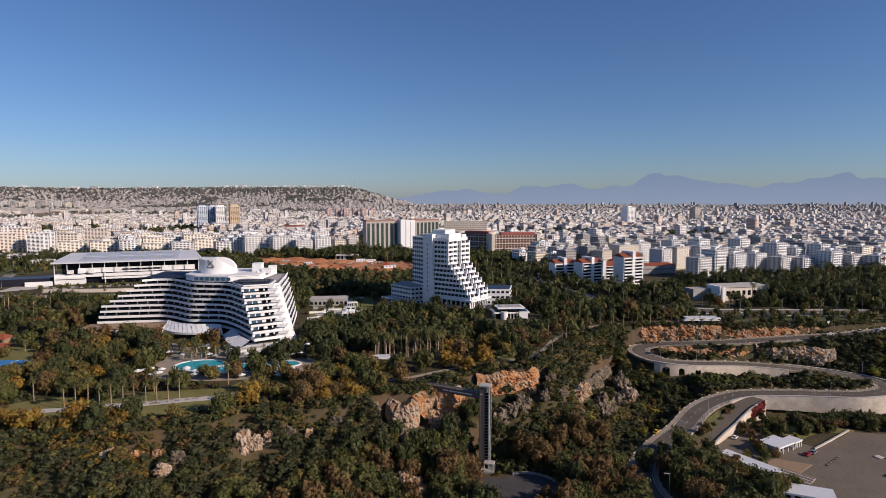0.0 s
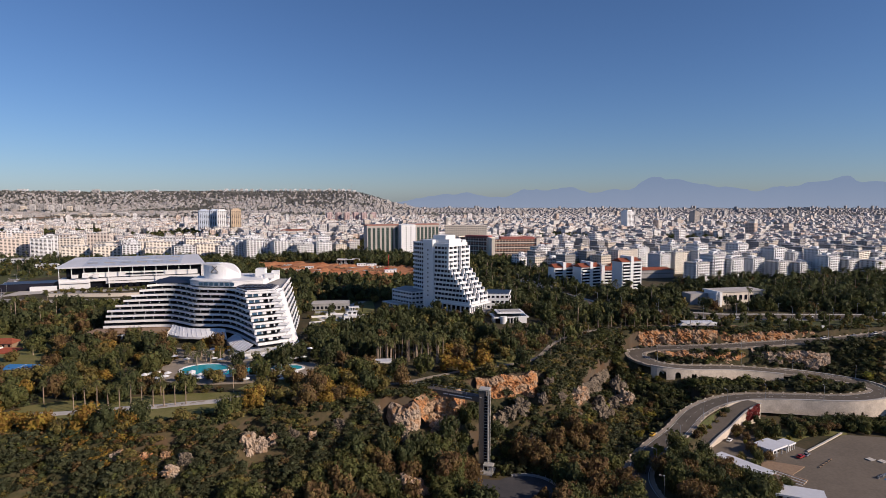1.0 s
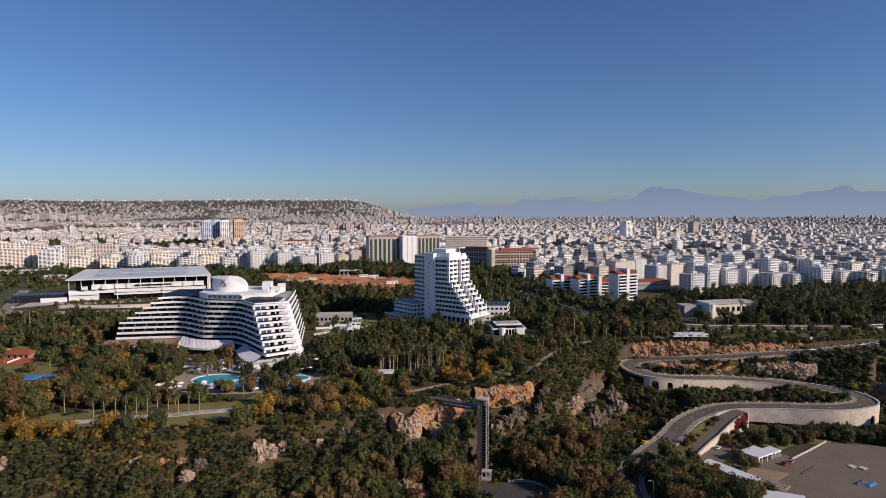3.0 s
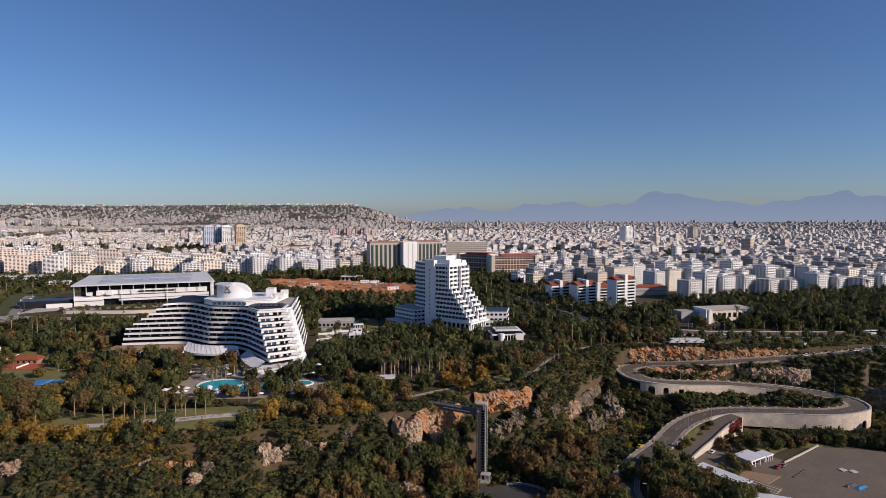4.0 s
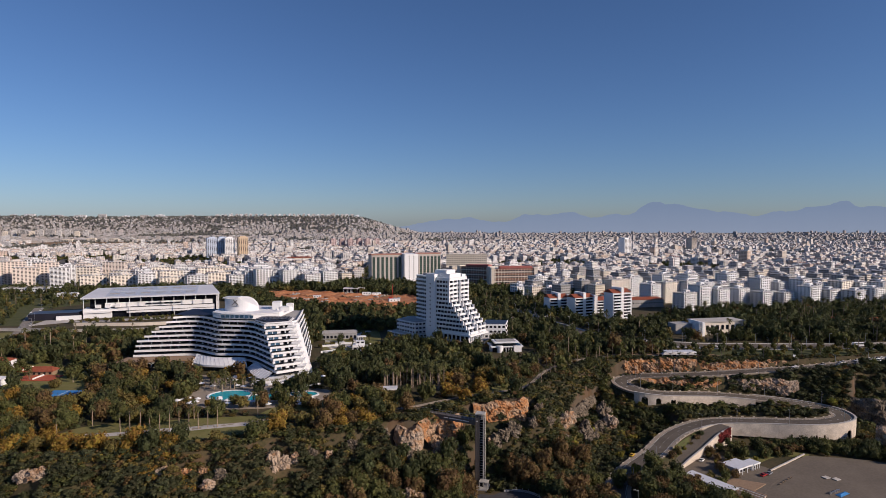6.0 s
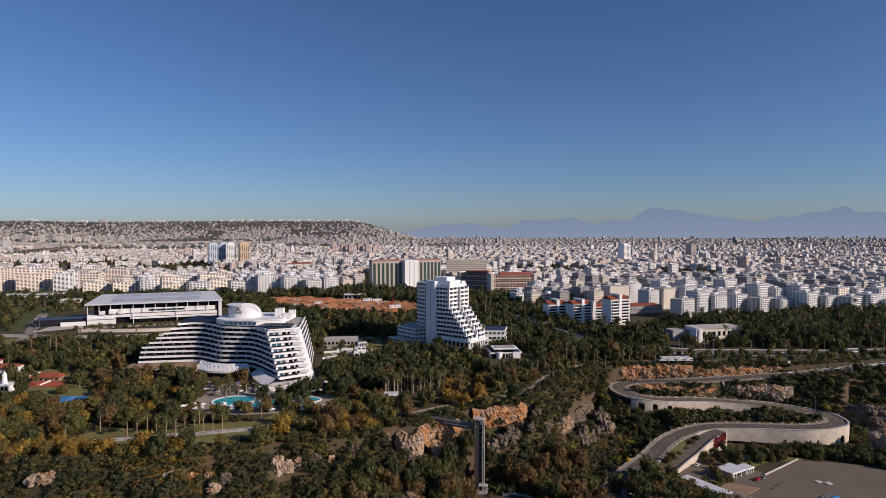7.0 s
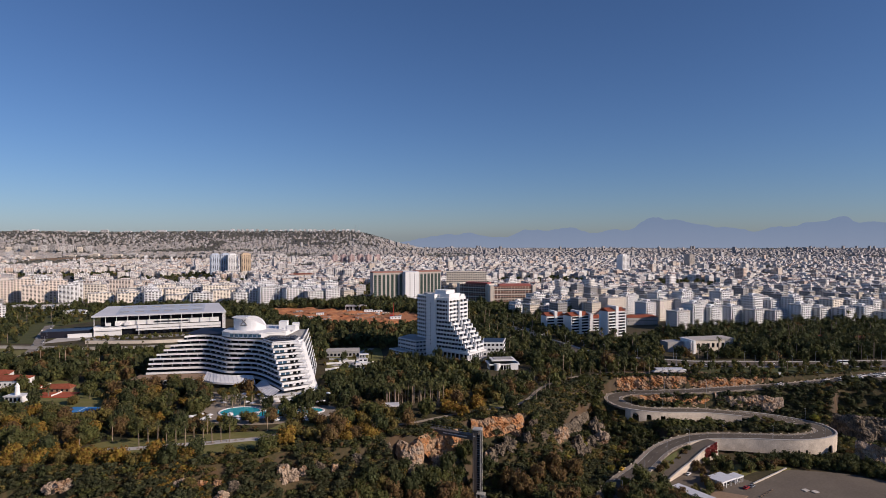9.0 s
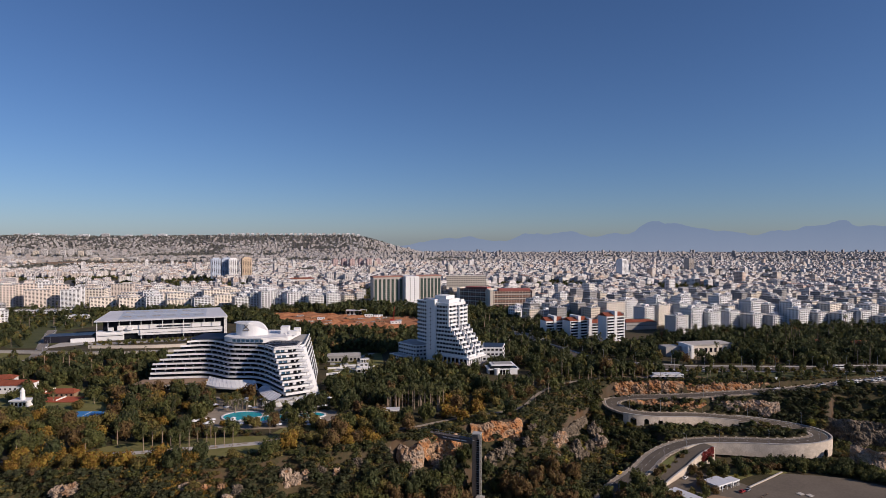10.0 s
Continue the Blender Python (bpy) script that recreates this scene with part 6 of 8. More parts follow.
m = rng.uniform(0, 1, 90) < 0.25
thicket("scrub", "shrub", x[m], 382.6 + rng.uniform(-0.3, 0.3, m.sum()), rng.uniform(0.5, 1.1, m.sum()), 0, LEAF["shrub"], "dusty bushes at the foot of the rock cutting", "scrub")
rng = np.random.default_rng(14)
for i in range(26):
    a, b = rng.uniform(-320, -212), rng.uniform(292, 372)
    if inside(np.array([a]), np.array([b]), COURTS)[0] and abs(a + 220) + abs(b - 296) > 18 and abs(a + 270) + abs(b - 312) > 20:
        plant(("date_palm", "olive_tree", "pine_tree", "broadleaf_tree")[i % 4], a, b, rng.uniform(0.55, 0.8))
for i in range(52):
    a, b = rng.uniform(-335, -206), rng.uniform(284, 384)
    if math.dist((a, b), (-221, 298)) > 13 and math.dist((a, b), (-259, 336)) > 11 and math.dist((a, b), (-276, 314)) > 12:
        plant(("broadleaf_tree", "olive_tree", "pine_tree", "broadleaf_tree", "date_palm")[i % 5], a, b, rng.uniform(0.6, 1.05))
for a, b, k, s in ((8, 253, "broadleaf_tree", 0.9), (6, 246, "pine_tree", 0.9), (9, 259, "broadleaf_tree", 0.8), (4, 239, "broadleaf_tree", 1.0), (24, 262, "pine_tree", 0.8), (29, 258, "broadleaf_tree", 0.8), (12, 262, "pine_tree", 0.7), (46, 246, "plane_tree", 1.0), (50, 238, "broadleaf_tree", 1.0),
                   (8, 232, "plane_tree", 0.9), (3, 224, "broadleaf_tree", 1.0), (-6, 236, "pine_tree", 0.9)):
    plant(k, a, b, s)
# shrubs and trees in the loop of the road and below its wall
rng = np.random.default_rng(9)
for i in range(30):
    t = rng.uniform(0, 1)
    a, b = 146 + 60 * t + rng.uniform(-3, 3), 287 + 12 * t + rng.uniform(-6, 8)
    if i % 2 and b > 291 + 8 * t:
        b -= 4
    plant(("pine_tree", "broadleaf_tree", "olive_tree", "plane_tree")[i % 4], a, min(b, 304), rng.uniform(0.45, 0.8))
for a, b, k, s in ((165, 303, "pine_tree", 0.55), (158, 300, "broadleaf_tree", 0.6), (172, 301, "olive_tree", 0.7), (180, 303, "broadleaf_tree", 0.7), (186, 298, "plane_tree", 0.6), (192, 304, "pine_tree", 0.6), (198, 300, "olive_tree", 0.8), (205, 302, "broadleaf_tree", 0.9),
                   (212, 300, "pine_tree", 0.7), (220, 302, "broadleaf_tree", 0.9), (228, 300, "pine_tree", 0.7), (234, 296, "olive_tree", 0.8), (215, 293, "broadleaf_tree", 0.7), (225, 291, "pine_tree", 0.6), (152, 276, "olive_tree", 0.7), (145, 270, "plane_tree", 0.6), (137, 262, "olive_tree", 0.5),
                   (150, 306, "pine_tree", 0.45), (128, 285, "olive_tree", 0.5), (123, 278, "plane_tree", 0.5)):
    plant(k, a, b, s)
for i, (a, b) in enumerate(((140, 296), (134, 290), (146, 302), (129, 284), (158, 281), (150, 285), (163, 287), (171, 284), (178, 288), (160, 292), (147, 279), (187, 292), (194, 294))):
    plant(("olive_tree", "yellow_tree", "plane_tree")[i % 3], a, b, 0.42 + 0.05 * (i % 3))


# ---- the town ----
TURN = 0.58
CITY = citymat("town houses", TURN, [(0.78, 0.77, 0.75), (0.70, 0.66, 0.60), (0.80, 0.79, 0.78), (0.62, 0.54, 0.45), (0.74, 0.72, 0.70), (0.66, 0.52, 0.42), (0.55, 0.54, 0.54), (0.79, 0.75, 0.68), (0.42, 0.40, 0.40), (0.76, 0.70, 0.66)],
               [(0.50, 0.49, 0.48), (0.68, 0.66, 0.64), (0.40, 0.39, 0.38), (0.36, 0.18, 0.12), (0.60, 0.57, 0.54), (0.74, 0.73, 0.72), (0.48, 0.45, 0.43), (0.64, 0.62, 0.60)])

# farthest houses: haze is put into muted walls, roofs and paler panes
OUTER_HAZED = citymat("outer town houses", TURN, [(0.44, 0.42, 0.41), (0.39, 0.37, 0.35), (0.48, 0.47, 0.46), (0.35, 0.32, 0.29), (0.43, 0.40, 0.39), (0.37, 0.33, 0.30), (0.33, 0.33, 0.33), (0.45, 0.41, 0.38), (0.30, 0.29, 0.29), (0.49, 0.48, 0.47)],
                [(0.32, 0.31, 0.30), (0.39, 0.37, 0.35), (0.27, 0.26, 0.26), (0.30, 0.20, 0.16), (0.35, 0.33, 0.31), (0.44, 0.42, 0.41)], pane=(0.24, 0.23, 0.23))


def box_arrays(cx, cy, z0, sx, sy, h, turn):
    """Many upright boxes without floors."""
    n = len(cx)
    c, s = np.cos(turn) * np.ones(n), np.sin(turn) * np.ones(n)
    v = np.empty((n, 8, 3))
    for i, (a, b) in enumerate(((-0.5, -0.5), (0.5, -0.5), (0.5, 0.5), (-0.5, 0.5))):
        px, py = a * sx, b * sy
        for j, z in ((i, z0), (i + 4, z0 + h)):
            v[:, j, 0], v[:, j, 1], v[:, j, 2] = cx + px * c - py * s, cy + px * s + py * c, z
    f = np.array([(4, 5, 6, 7), (0, 1, 5, 4), (1, 2, 6, 5), (2, 3, 7, 6), (3, 0, 4, 7)])
    return v.reshape(-1, 3), (f[None] + 8 * np.arange(n)[:, None, None]).reshape(-1, 4)


GROVES = [(-0.565, 2640, 430, 200), (-0.405, 3430, 400, 150), (-0.72, 2150, 140, 210), (0.22, 1250, 60, 40), (-0.10, 1150, 90, 60), (0.5, 1900, 120, 60), (-0.75, 1500, 260, 90), (-0.45, 1320, 140, 60), (-0.68, 3300, 260, 90), (-0.58, 2910, 210, 60)]


def plots(y0, y1, gap, seed):
    rng = np.random.default_rng(seed)
    R = 1.35 * y1
    g = np.arange(-R, R, gap)
    A, B = np.meshgrid(g, g)
    I, J = np.meshgrid(np.arange(len(g)), np.arange(len(g)))
    wander = 0.14 if y1 < 2000 else 0.34
    A = A + rng.uniform(-wander, wander, A.shape) * gap
    B = B + rng.uniform(-wander, wander, A.shape) * gap
    x, y = A * math.cos(TURN) - B * math.sin(TURN), A * math.sin(TURN) + B * math.cos(TURN)
    u = x / np.maximum(y, 1)
    k = (y >= y0) & (y < y1) & (np.abs(u) < 0.78 + 60 / np.maximum(y, 100)) & (((I % 5 != 0) & (J % 7 != 0)) | ((y > 1500) & (rng.uniform(0, 1, y.shape) < 0.75)))
    return x[k], y[k], u[k], rng


def in_grove(x, y):
    m = np.zeros(len(x), bool)
    for u, yy, w, d in GROVES:
        m |= (np.abs(x - u * yy) < w) & (np.abs(y - yy) < d)
    return m


def build_town(name, y0, y1, gap, seed, clutter, label, thin=0.12, storeys=5.4, walls=CITY):
    x, y, u, rng = plots(y0, y1, gap, seed)
    z = height(x, y)
    ridge = np.clip(z / 120, 0, 1)
    open_ground = fbm(x / 260, y / 260, 50 + seed)
    empty = (rng.uniform(0, 1, len(x)) < thin + 0.74 * ridge) | (open_ground > 0.66) | in_grove(x, y)
    for f in FRONT:
        empty |= inside(x, y, f)
    k = ~empty
    n = k.sum()
    fl = np.clip(np.round(rng.normal(storeys, 0.85, n) - 1.0 * ridge[k] + 2.2 * (vnoise(x[k] / 400, y[k] / 400, 7) - 0.5)), 2, 9)
    tall = rng.uniform(0, 1, n) < 0.008
    fl = np.where(tall, fl + rng.integers(3, 8, n), fl)
    sx, sy = gap * rng.uniform(0.65, 1.15, n) * (1 - 0.35 * ridge[k]), gap * rng.uniform(0.50, 0.78, n) * (1 - 0.35 * ridge[k])
    swap = rng.uniform(0, 1, n) < 0.35
    sx, sy = np.where(swap, sy, sx), np.where(swap, sx, sy)
    h = fl * 3.1
    X, Y, Z = x[k], y[k], z[k]
    sets = [box_arrays(X, Y, Z - 4, sx, sy, h + 4, TURN)]
    # stair heads, tanks and penthouses on the flat roofs
    for c in range(clutter):
        m = rng.uniform(0, 1, n) < 0.75
        ox, oy = rng.uniform(-0.3, 0.3, m.sum()) * sx[m], rng.uniform(-0.3, 0.3, m.sum()) * sy[m]
        big = 0.30 if c == 0 else 0.13
        sets.append(box_arrays(X[m] + ox * math.cos(TURN) - oy * math.sin(TURN), Y[m] + ox * math.sin(TURN) + oy * math.cos(TURN), Z[m] + h[m], sx[m] * big * rng.uniform(0.7, 1.5, m.sum()), sy[m] * big * rng.uniform(0.7, 1.5, m.sum()),
                               rng.uniform(1.0, 3.0, m.sum()) if c == 0 else rng.uniform(0.6, 1.8, m.sum()), TURN))
    # balconied bays give the fronts relief
    m = (rng.uniform(0, 1, n) < 0.5) & (Y < 1700)
    sets.append(box_arrays(X[m] + sy[m] * 0.5 * math.sin(TURN), Y[m] - sy[m] * 0.5 * math.cos(TURN), Z[m] + 3, sx[m] * 0.7, np.full(m.sum(), 1.6), h[m] - 4, TURN))
    V, F, o = [], [], 0
    for v, f in sets:
        V.append(v), F.append(f + o)
        o += len(v)
    tagged(new(name, arrays(name, np.concatenate(V), np.concatenate(F), walls)), label, "town houses", kind="stuff")
    fields = (np.abs(x + 0.565 * 2640) < 430) & (np.abs(y - 2640) < 200) & (fbm(x / 40, y / 40, 12) < 0.62)
    k = empty & ~fields
    return x[k], y[k], z[k], rng


def far_trees(name, x, y, rng, size, lod, per, only=None):
    xs = np.repeat(x, per) + rng.uniform(-11, 11, len(x) * per)
    ys = np.repeat(y, per) + rng.uniform(-11, 11, len(x) * per)
    for i, (kind, leaf) in enumerate((("pine_tree", "pine"), ("broadleaf_tree", "green"), ("olive_tree", "olive"))):
        m, leaf = np.arange(len(xs)) % 3 == i, only or leaf
        thicket(name, kind, xs[m], ys[m], rng.uniform(0.7, 1.2, m.sum()) * size, lod, LEAF[leaf], f"{LEAF[leaf].name} of trees between the town houses", "trees")


# plots of the houses that are built singly
FRONT = [[(-720, 800), (-420, 800), (-330, 835), (-180, 835), (-150, 1010), (-330, 1040), (-720, 1040)], [(-160, 900), (20, 900), (20, 1070), (-160, 1070)], [(-30, 820), (190, 820), (190, 960), (-30, 960)],
         [(-720, 1470), (-560, 1470), (-520, 1640), (-720, 1640)], [(120, 540), (560, 540), (600, 800), (260, 820), (215, 690), (120, 640)], SITE]
ex, ey, ez, rng = build_town("town", 1000, 1700, 19, 2, 3, "dense white and beige flat-roofed town houses", 0.14, 4.2)
far_trees("town_trees", ex, ey, rng, 0.85, 2, 2)
ex, ey, ez, rng = build_town("town", 1700, 2700, 16.5, 3, 1, "white and beige houses crowding the plain far off", 0.14, 3.5)
# from here on the trees take the leaf colour paled by haze
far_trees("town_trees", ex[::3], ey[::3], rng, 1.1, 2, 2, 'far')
ex, ey, ez, rng = build_town("town", 2700, 4840, 18.5, 4, 0, "far white houses on the plain and the ridge", 0.16, 3.3, OUTER_HAZED)
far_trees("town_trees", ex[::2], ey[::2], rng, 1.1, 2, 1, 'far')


# ---- apartment houses that stand out, one by one ----
def apartment_proto(name, w, d, floors, wall, label, slab=WHITE, fh=3.05, balcony=0.62, roof=GREYCON, balconies=True):
    th = thing(name, (0, 0, 0), label, "apartment house", group="apartment houses")
    h = floors * fh
    body = part("wall", Geo().box((0, 0, h / 2 - 1), (w, d, h + 2)), wall, th)
    top = part("roof", Geo().box((0, 0, h + 0.15), (w + 0.5, d + 0.5, 0.3)), roof, th)
    part("stair_head", Geo().box((w * 0.12, d * 0.1, h + 1.5), (w * 0.3, d * 0.35, 2.7)), wall, top)
    g = Geo()
    for i in range(5):
        g.box((-w * 0.38 + i * w * 0.17, -d * 0.3 + (i % 2) * d * 0.2, h + 0.9), (1.2, 1.8, 1.3), 0.3)
    tagged(part("roof_clutter", g, SHEET, top), "white roof water tanks and panels", kind="stuff")
    row = Geo()
    for f in range(floors):
        z = f * fh
        n = max(2, int(w / 3.4))
        for i in range(n):
            for s in (-1,):
                row.box((-w / 2 + (i + 0.5) * w / n, s * d / 2, z + 1.75), (w / n * 0.55, 0.2, 1.4))
        n = max(2, int(d / 3.6))
        for i in range(n):
            for s in (-1, 1):
                row.box((s * w / 2, -d / 2 + (i + 0.5) * d / n, z + 1.75), (0.2, d / n * 0.42, 1.4))
        if f and balconies:
            part("balcony", Geo().box((-w * 0.12, -d / 2 - 0.65, z + 0.5), (w * balcony, 1.5, 1.05)), slab, body)
    tagged(part("glazing", row, GLASS, body), "dark small windows in rows", kind="stuff")
    return th


PROTO = {
    "white": apartment_proto("apartment_house", 18, 15, 9, WHITE, "white nine-storey apartment house with balconies"),
    "pale": apartment_proto("apartment_house", 22, 14, 8, mat("pale grey render", (0.66, 0.65, 0.64), vary=0.08, bump=0.03), "pale grey eight-storey apartment house with balconies"),
    "cream": apartment_proto("apartment_house", 26, 15, 10, mat("light cream render", (0.80, 0.73, 0.63), vary=0.08, bump=0.03), "cream ten-storey apartment house with small windows", balconies=False),
    "beige": apartment_proto("apartment_house", 26, 15, 15, mat("pinkish beige render", (0.74, 0.65, 0.57), vary=0.08, bump=0.03), "tall pinkish beige apartment slab with rows of windows", balconies=False),
    "tall": apartment_proto("apartment_house", 20, 16, 16, WHITE, "tall white apartment slab with rows of windows"),
}


def place(kind, x, y, turn=TURN, first=[]):
    m = Matrix.Translation((x, y, float(height([x], [y])[0]))) @ Matrix.Rotation(turn, 4, "Z") @ Matrix.Diagonal((1.14, 1.06, 0.70 + 0.34 * ((x * 0.37 + y * 0.11) % 1), 1))
    if kind not in first:
        first.append(kind)
        PROTO[kind].matrix_basis = m
        return PROTO[kind]
    return copy_thing(PROTO[kind], m)


rng = random.Random(3)
# right-hand streets facing the pine wood
for i, (k, x, y) in enumerate((("white", 285, 632), ("white", 308, 640), ("pale", 265, 622), ("white", 345, 668), ("pale", 372, 662), ("pale", 398, 664), ("white", 424, 660), ("pale", 452, 668), ("pale", 480, 664), ("white", 506, 672), ("pale", 534, 668), ("white", 560, 676),
                               ("white", 250, 690), ("cream", 274, 700), ("white", 300, 706), ("white", 326, 716), ("pale", 350, 722), ("cream", 374, 728), ("white", 400, 726), ("white", 428, 735), ("white", 455, 730), ("pale", 484, 742), ("cream", 512, 738), ("white", 540, 748), ("white", 568, 745),
                               ("cream", 222, 742), ("white", 246, 760), ("pale", 196, 752), ("pale", 172, 770), ("pale", 150, 782), ("white", 128, 800), ("pale", 272, 778), ("white", 298, 786), ("white", 330, 780), ("pale", 356, 790), ("white", 385, 786), ("cream", 412, 796), ("pale", 440, 792))):
    place(k, x, y, TURN + rng.uniform(-0.06, 0.06))
# left-hand estates
for r in range(5):
    for i in range(5 + r // 2):
        place(("cream", "cream", "white", "cream", "pale")[(i + r) % 5], -520 + i * 37.5 + r * 11 + rng.uniform(-3, 3), 836 + r * 44 + rng.uniform(-6, 6), 0.6)
for r in range(4):
    for i in range(8):
        place("white" if (i + r) % 3 else "pale", -322 + i * 19.5 - r * 7 + rng.uniform(-2, 2), 866 + r * 36 + (i % 2) * 10 + rng.uniform(-3, 3), 0.62)
for i in range(7):
    place(("beige", "beige", "tall", "beige", "beige", "tall", "tall")[i], -684 + i * 17, 850 + (i % 3) * 20, 0.55)
for i in range(5):
    place("beige" if i % 2 else "cream", -650 + i * 30, 930 + (i % 2) * 30, 0.2)


# the nearest plain town houses
x, y, u, rn = plots(690, 1000, 29, 1)
k = np.ones(len(x), bool)
for f in FRONT:
    k &= ~inside(x, y, f)
k &= ((u > 0.12) | (y > 900) | (u < -0.82)) & (rn.uniform(0, 1, len(x)) > 0.15)
HOUSES = []
for i, (w, d, n, wall, lab) in enumerate(((17, 15, 6, CREAM, "cream six-storey town house with a flat roof"), (19, 14, 5, WHITE, "white five-storey town house with a flat roof"), (16, 16, 7, GREYCON, "grey seven-storey town house with a flat roof"))):
    HOUSES.append(apartment_proto("town_house", w, d, n, wall, lab, balconies=False))
for i, (a, b) in enumerate(zip(x[k], y[k])):
    m = Matrix.Translation((a, b, float(height([a], [b])[0]))) @ Matrix.Rotation(TURN, 4, "Z")
    if i < 3:
        HOUSES[i].matrix_basis = m
    else:
        copy_thing(HOUSES[i % 3], m)
tx, ty = x[~k], y[~k]
m = (ty > 820) | (tx > 250)
far_trees("town_trees", np.concatenate([tx[m], x[k] + 13]), np.concatenate([ty[m], y[k] + 9]), rn, 0.75, 1, 1)


def twin(x, y, wall, label, h=58):
    th = thing("high_rise", (x, y, 0), label, "high-rise", turn=0.5)
    part("wall", Geo().box((0, 0, h / 2), (24, 22, h)), wall, th)
    part("roof", Geo().box((0, 0, h + 1.4), (15, 14, 2.8)), wall, th)
    panes = Geo()
    for f in range(18):
        for i in range(5):
            panes.box((-9.4 + i * 4.7, -11, 3 + f * 3.05), (2.4, 0.4, 1.6))
        part("balcony", Geo().box((12, 0, 2.2 + f * 3.05), (1.6, 18, 1.0)), WHITE, th)
    tagged(part("glazing", panes, GLASS, th), "dark small windows in rows", kind="stuff")


for i, x in enumerate((-618, -596, -572)):
    twin(x, 1520 + 16 * (i % 2), mat("blue-white cladding", (0.50, 0.56, 0.66), vary=0.1) if i < 2 else WHITE, "white and blue high-rise above the town")
twin(-538, 1524, mat("ochre render", (0.58, 0.45, 0.31), vary=0.1), "ochre high-rise beside the white towers", 60)
twin(462, 1520, WHITE, "slender white high-rise above the town houses", 56)
twin(797, 1920, TAN, "tan high-rise block above the town roofs", 46)


# ---- far estates: rows of blocks on the plain and along the crest of the ridge ----
def far_block(x, y, w, d, h, wall, label, turn=0.5):
    th = thing("far_block", (x, y, float(height([x], [y])[0]) - 1), label, "apartment block", group="far blocks", turn=turn)
    body = part("wall", Geo().box((0, 0, h / 2), (w, d, h)), wall, th)
    part("roof", Geo().box((w * 0.1, 0, h + 0.9), (w * 0.4, d * 0.5, 1.8)), wall, th)
    panes = Geo()
    for f in range(int(h / 3.1)):
        for i in range(max(2, int(w / 5))):
            panes.box((-w / 2 + (i + 0.5) * w / max(2, int(w / 5)), -d / 2, 1.9 + f * 3.1), (w / max(2, int(w / 5)) * 0.5, 0.3, 1.4))
    tagged(part("glazing", panes, GLASS, body), "dark windows in rows", kind="stuff")


PINKISH = mat("faded pink render", (0.50, 0.38, 0.36), vary=0.08, bump=0.03)
OFFWHITE = mat("weathered off-white render", (0.58, 0.56, 0.54), vary=0.08, bump=0.03)
rng = random.Random(17)
for i in range(6):
    far_block(-428 + i * 32, 2190 + (i % 2) * 12, 19, 16, 38, PINKISH, "faded pink apartment block in a row of six")
for i in range(14):
    far_block(-2480 + i * 34, 3290 + (i % 3) * 22, 25, 16, 34 + 4 * (i % 4), (CREAM, OFFWHITE, OFFWHITE, GREYCON)[i % 4], "tall far apartment block on the plain", 0.3)
for i in range(7):
    far_block(-1880 + i * 58, 2905 + (i % 2) * 30, 46, 20, 12 + 3 * (i % 3), (CREAM, OFFWHITE)[i % 2], "long low far building beside the fields", 0.1)
for i in range(30):
    far_block(-1860 + i * 39 + rng.uniform(-6, 6), 4770 + rng.uniform(-20, 20), rng.uniform(20, 30), 14, rng.uniform(16, 27), (OFFWHITE, WHITE)[i % 2], "pale block along the crest of the ridge", 0.2)
for i in range(9):
    far_block(-3450 + i * 170 + rng.uniform(-60, 60), 4720, rng.uniform(40, 90), 18, rng.uniform(12, 26), (OFFWHITE, WHITE)[i % 2], "long pale building on the plateau edge", 0.1)
for x, y, w, h in ((-292, 1405, 18, 28), (-270, 1412, 20, 30), (-246, 1400, 18, 26), (-900, 2850, 60, 18), (-820, 2870, 50, 16), (-480, 1650, 20, 30), (-455, 1660, 20, 27)):
    far_block(x, y, w, 16, h, OFFWHITE, "pale apartment block standing out of the town")
for x in (-748, -722):
    th = thing("radio_mast", (x, 4770, float(height([x], [4770])[0])), "slender steel radio mast on the ridge", "mast", "radio masts")
    part("mast", Geo().tube((0, 0, -2), (0, 0, 62), 1.2, 0.7, 6), METAL, th)
    part("antenna", Geo().tube((0, 0, 62), (0, 0, 72), 0.4, 0.3, 5), METAL, th)


# ---- the office blocks ----
GREENSPAN = mat("grey-green spandrel glass", (0.13, 0.17, 0.15), rough=0.4, vary=0.1, bump=0)


def office_block():
    th = thing("office_block", (-68, 960, 0), "tan office block with green glass window strips", "office block", turn=0.42)
    H = 45
    for x0, x1 in ((-64, -12), (12, 58)):
        wing = part("wing", Geo().box(((x0 + x1) / 2, 0, H / 2 - 1), (x1 - x0, 18, H + 2)), TAN, th)
        part("parapet", Geo().box(((x0 + x1) / 2, 0, H + 1), (x1 - x0 + 1, 19, 2)), mat("red-brown parapet", (0.34, 0.18, 0.14)), th)
        n = 7
        for i in range(n):
            x = x0 + (i + 0.5) * (x1 - x0) / n
            part("window_strip", Geo().box((x, -9.0, H / 2), (4.2, 0.5, H - 6)), GREENGLASS, wing)
            for f in range(12):
                part("spandrel", Geo().box((x, -9.2, 4.5 + f * 3.3), (4.2, 0.5, 0.55)), GREENSPAN, wing)
    part("stair_shaft", Geo().box((0, -8, H / 2), (24, 28, H + 3)), WHITE, th, "white projecting stair shaft")
    for f in range(12):
        part("window", Geo().box((-4, -22, 5 + f * 3.4), (1.6, 0.3, 1.4)), GLASS, th)
        part("window", Geo().box((4, -22, 5 + f * 3.4), (1.6, 0.3, 1.4)), GLASS, th)


office_block()


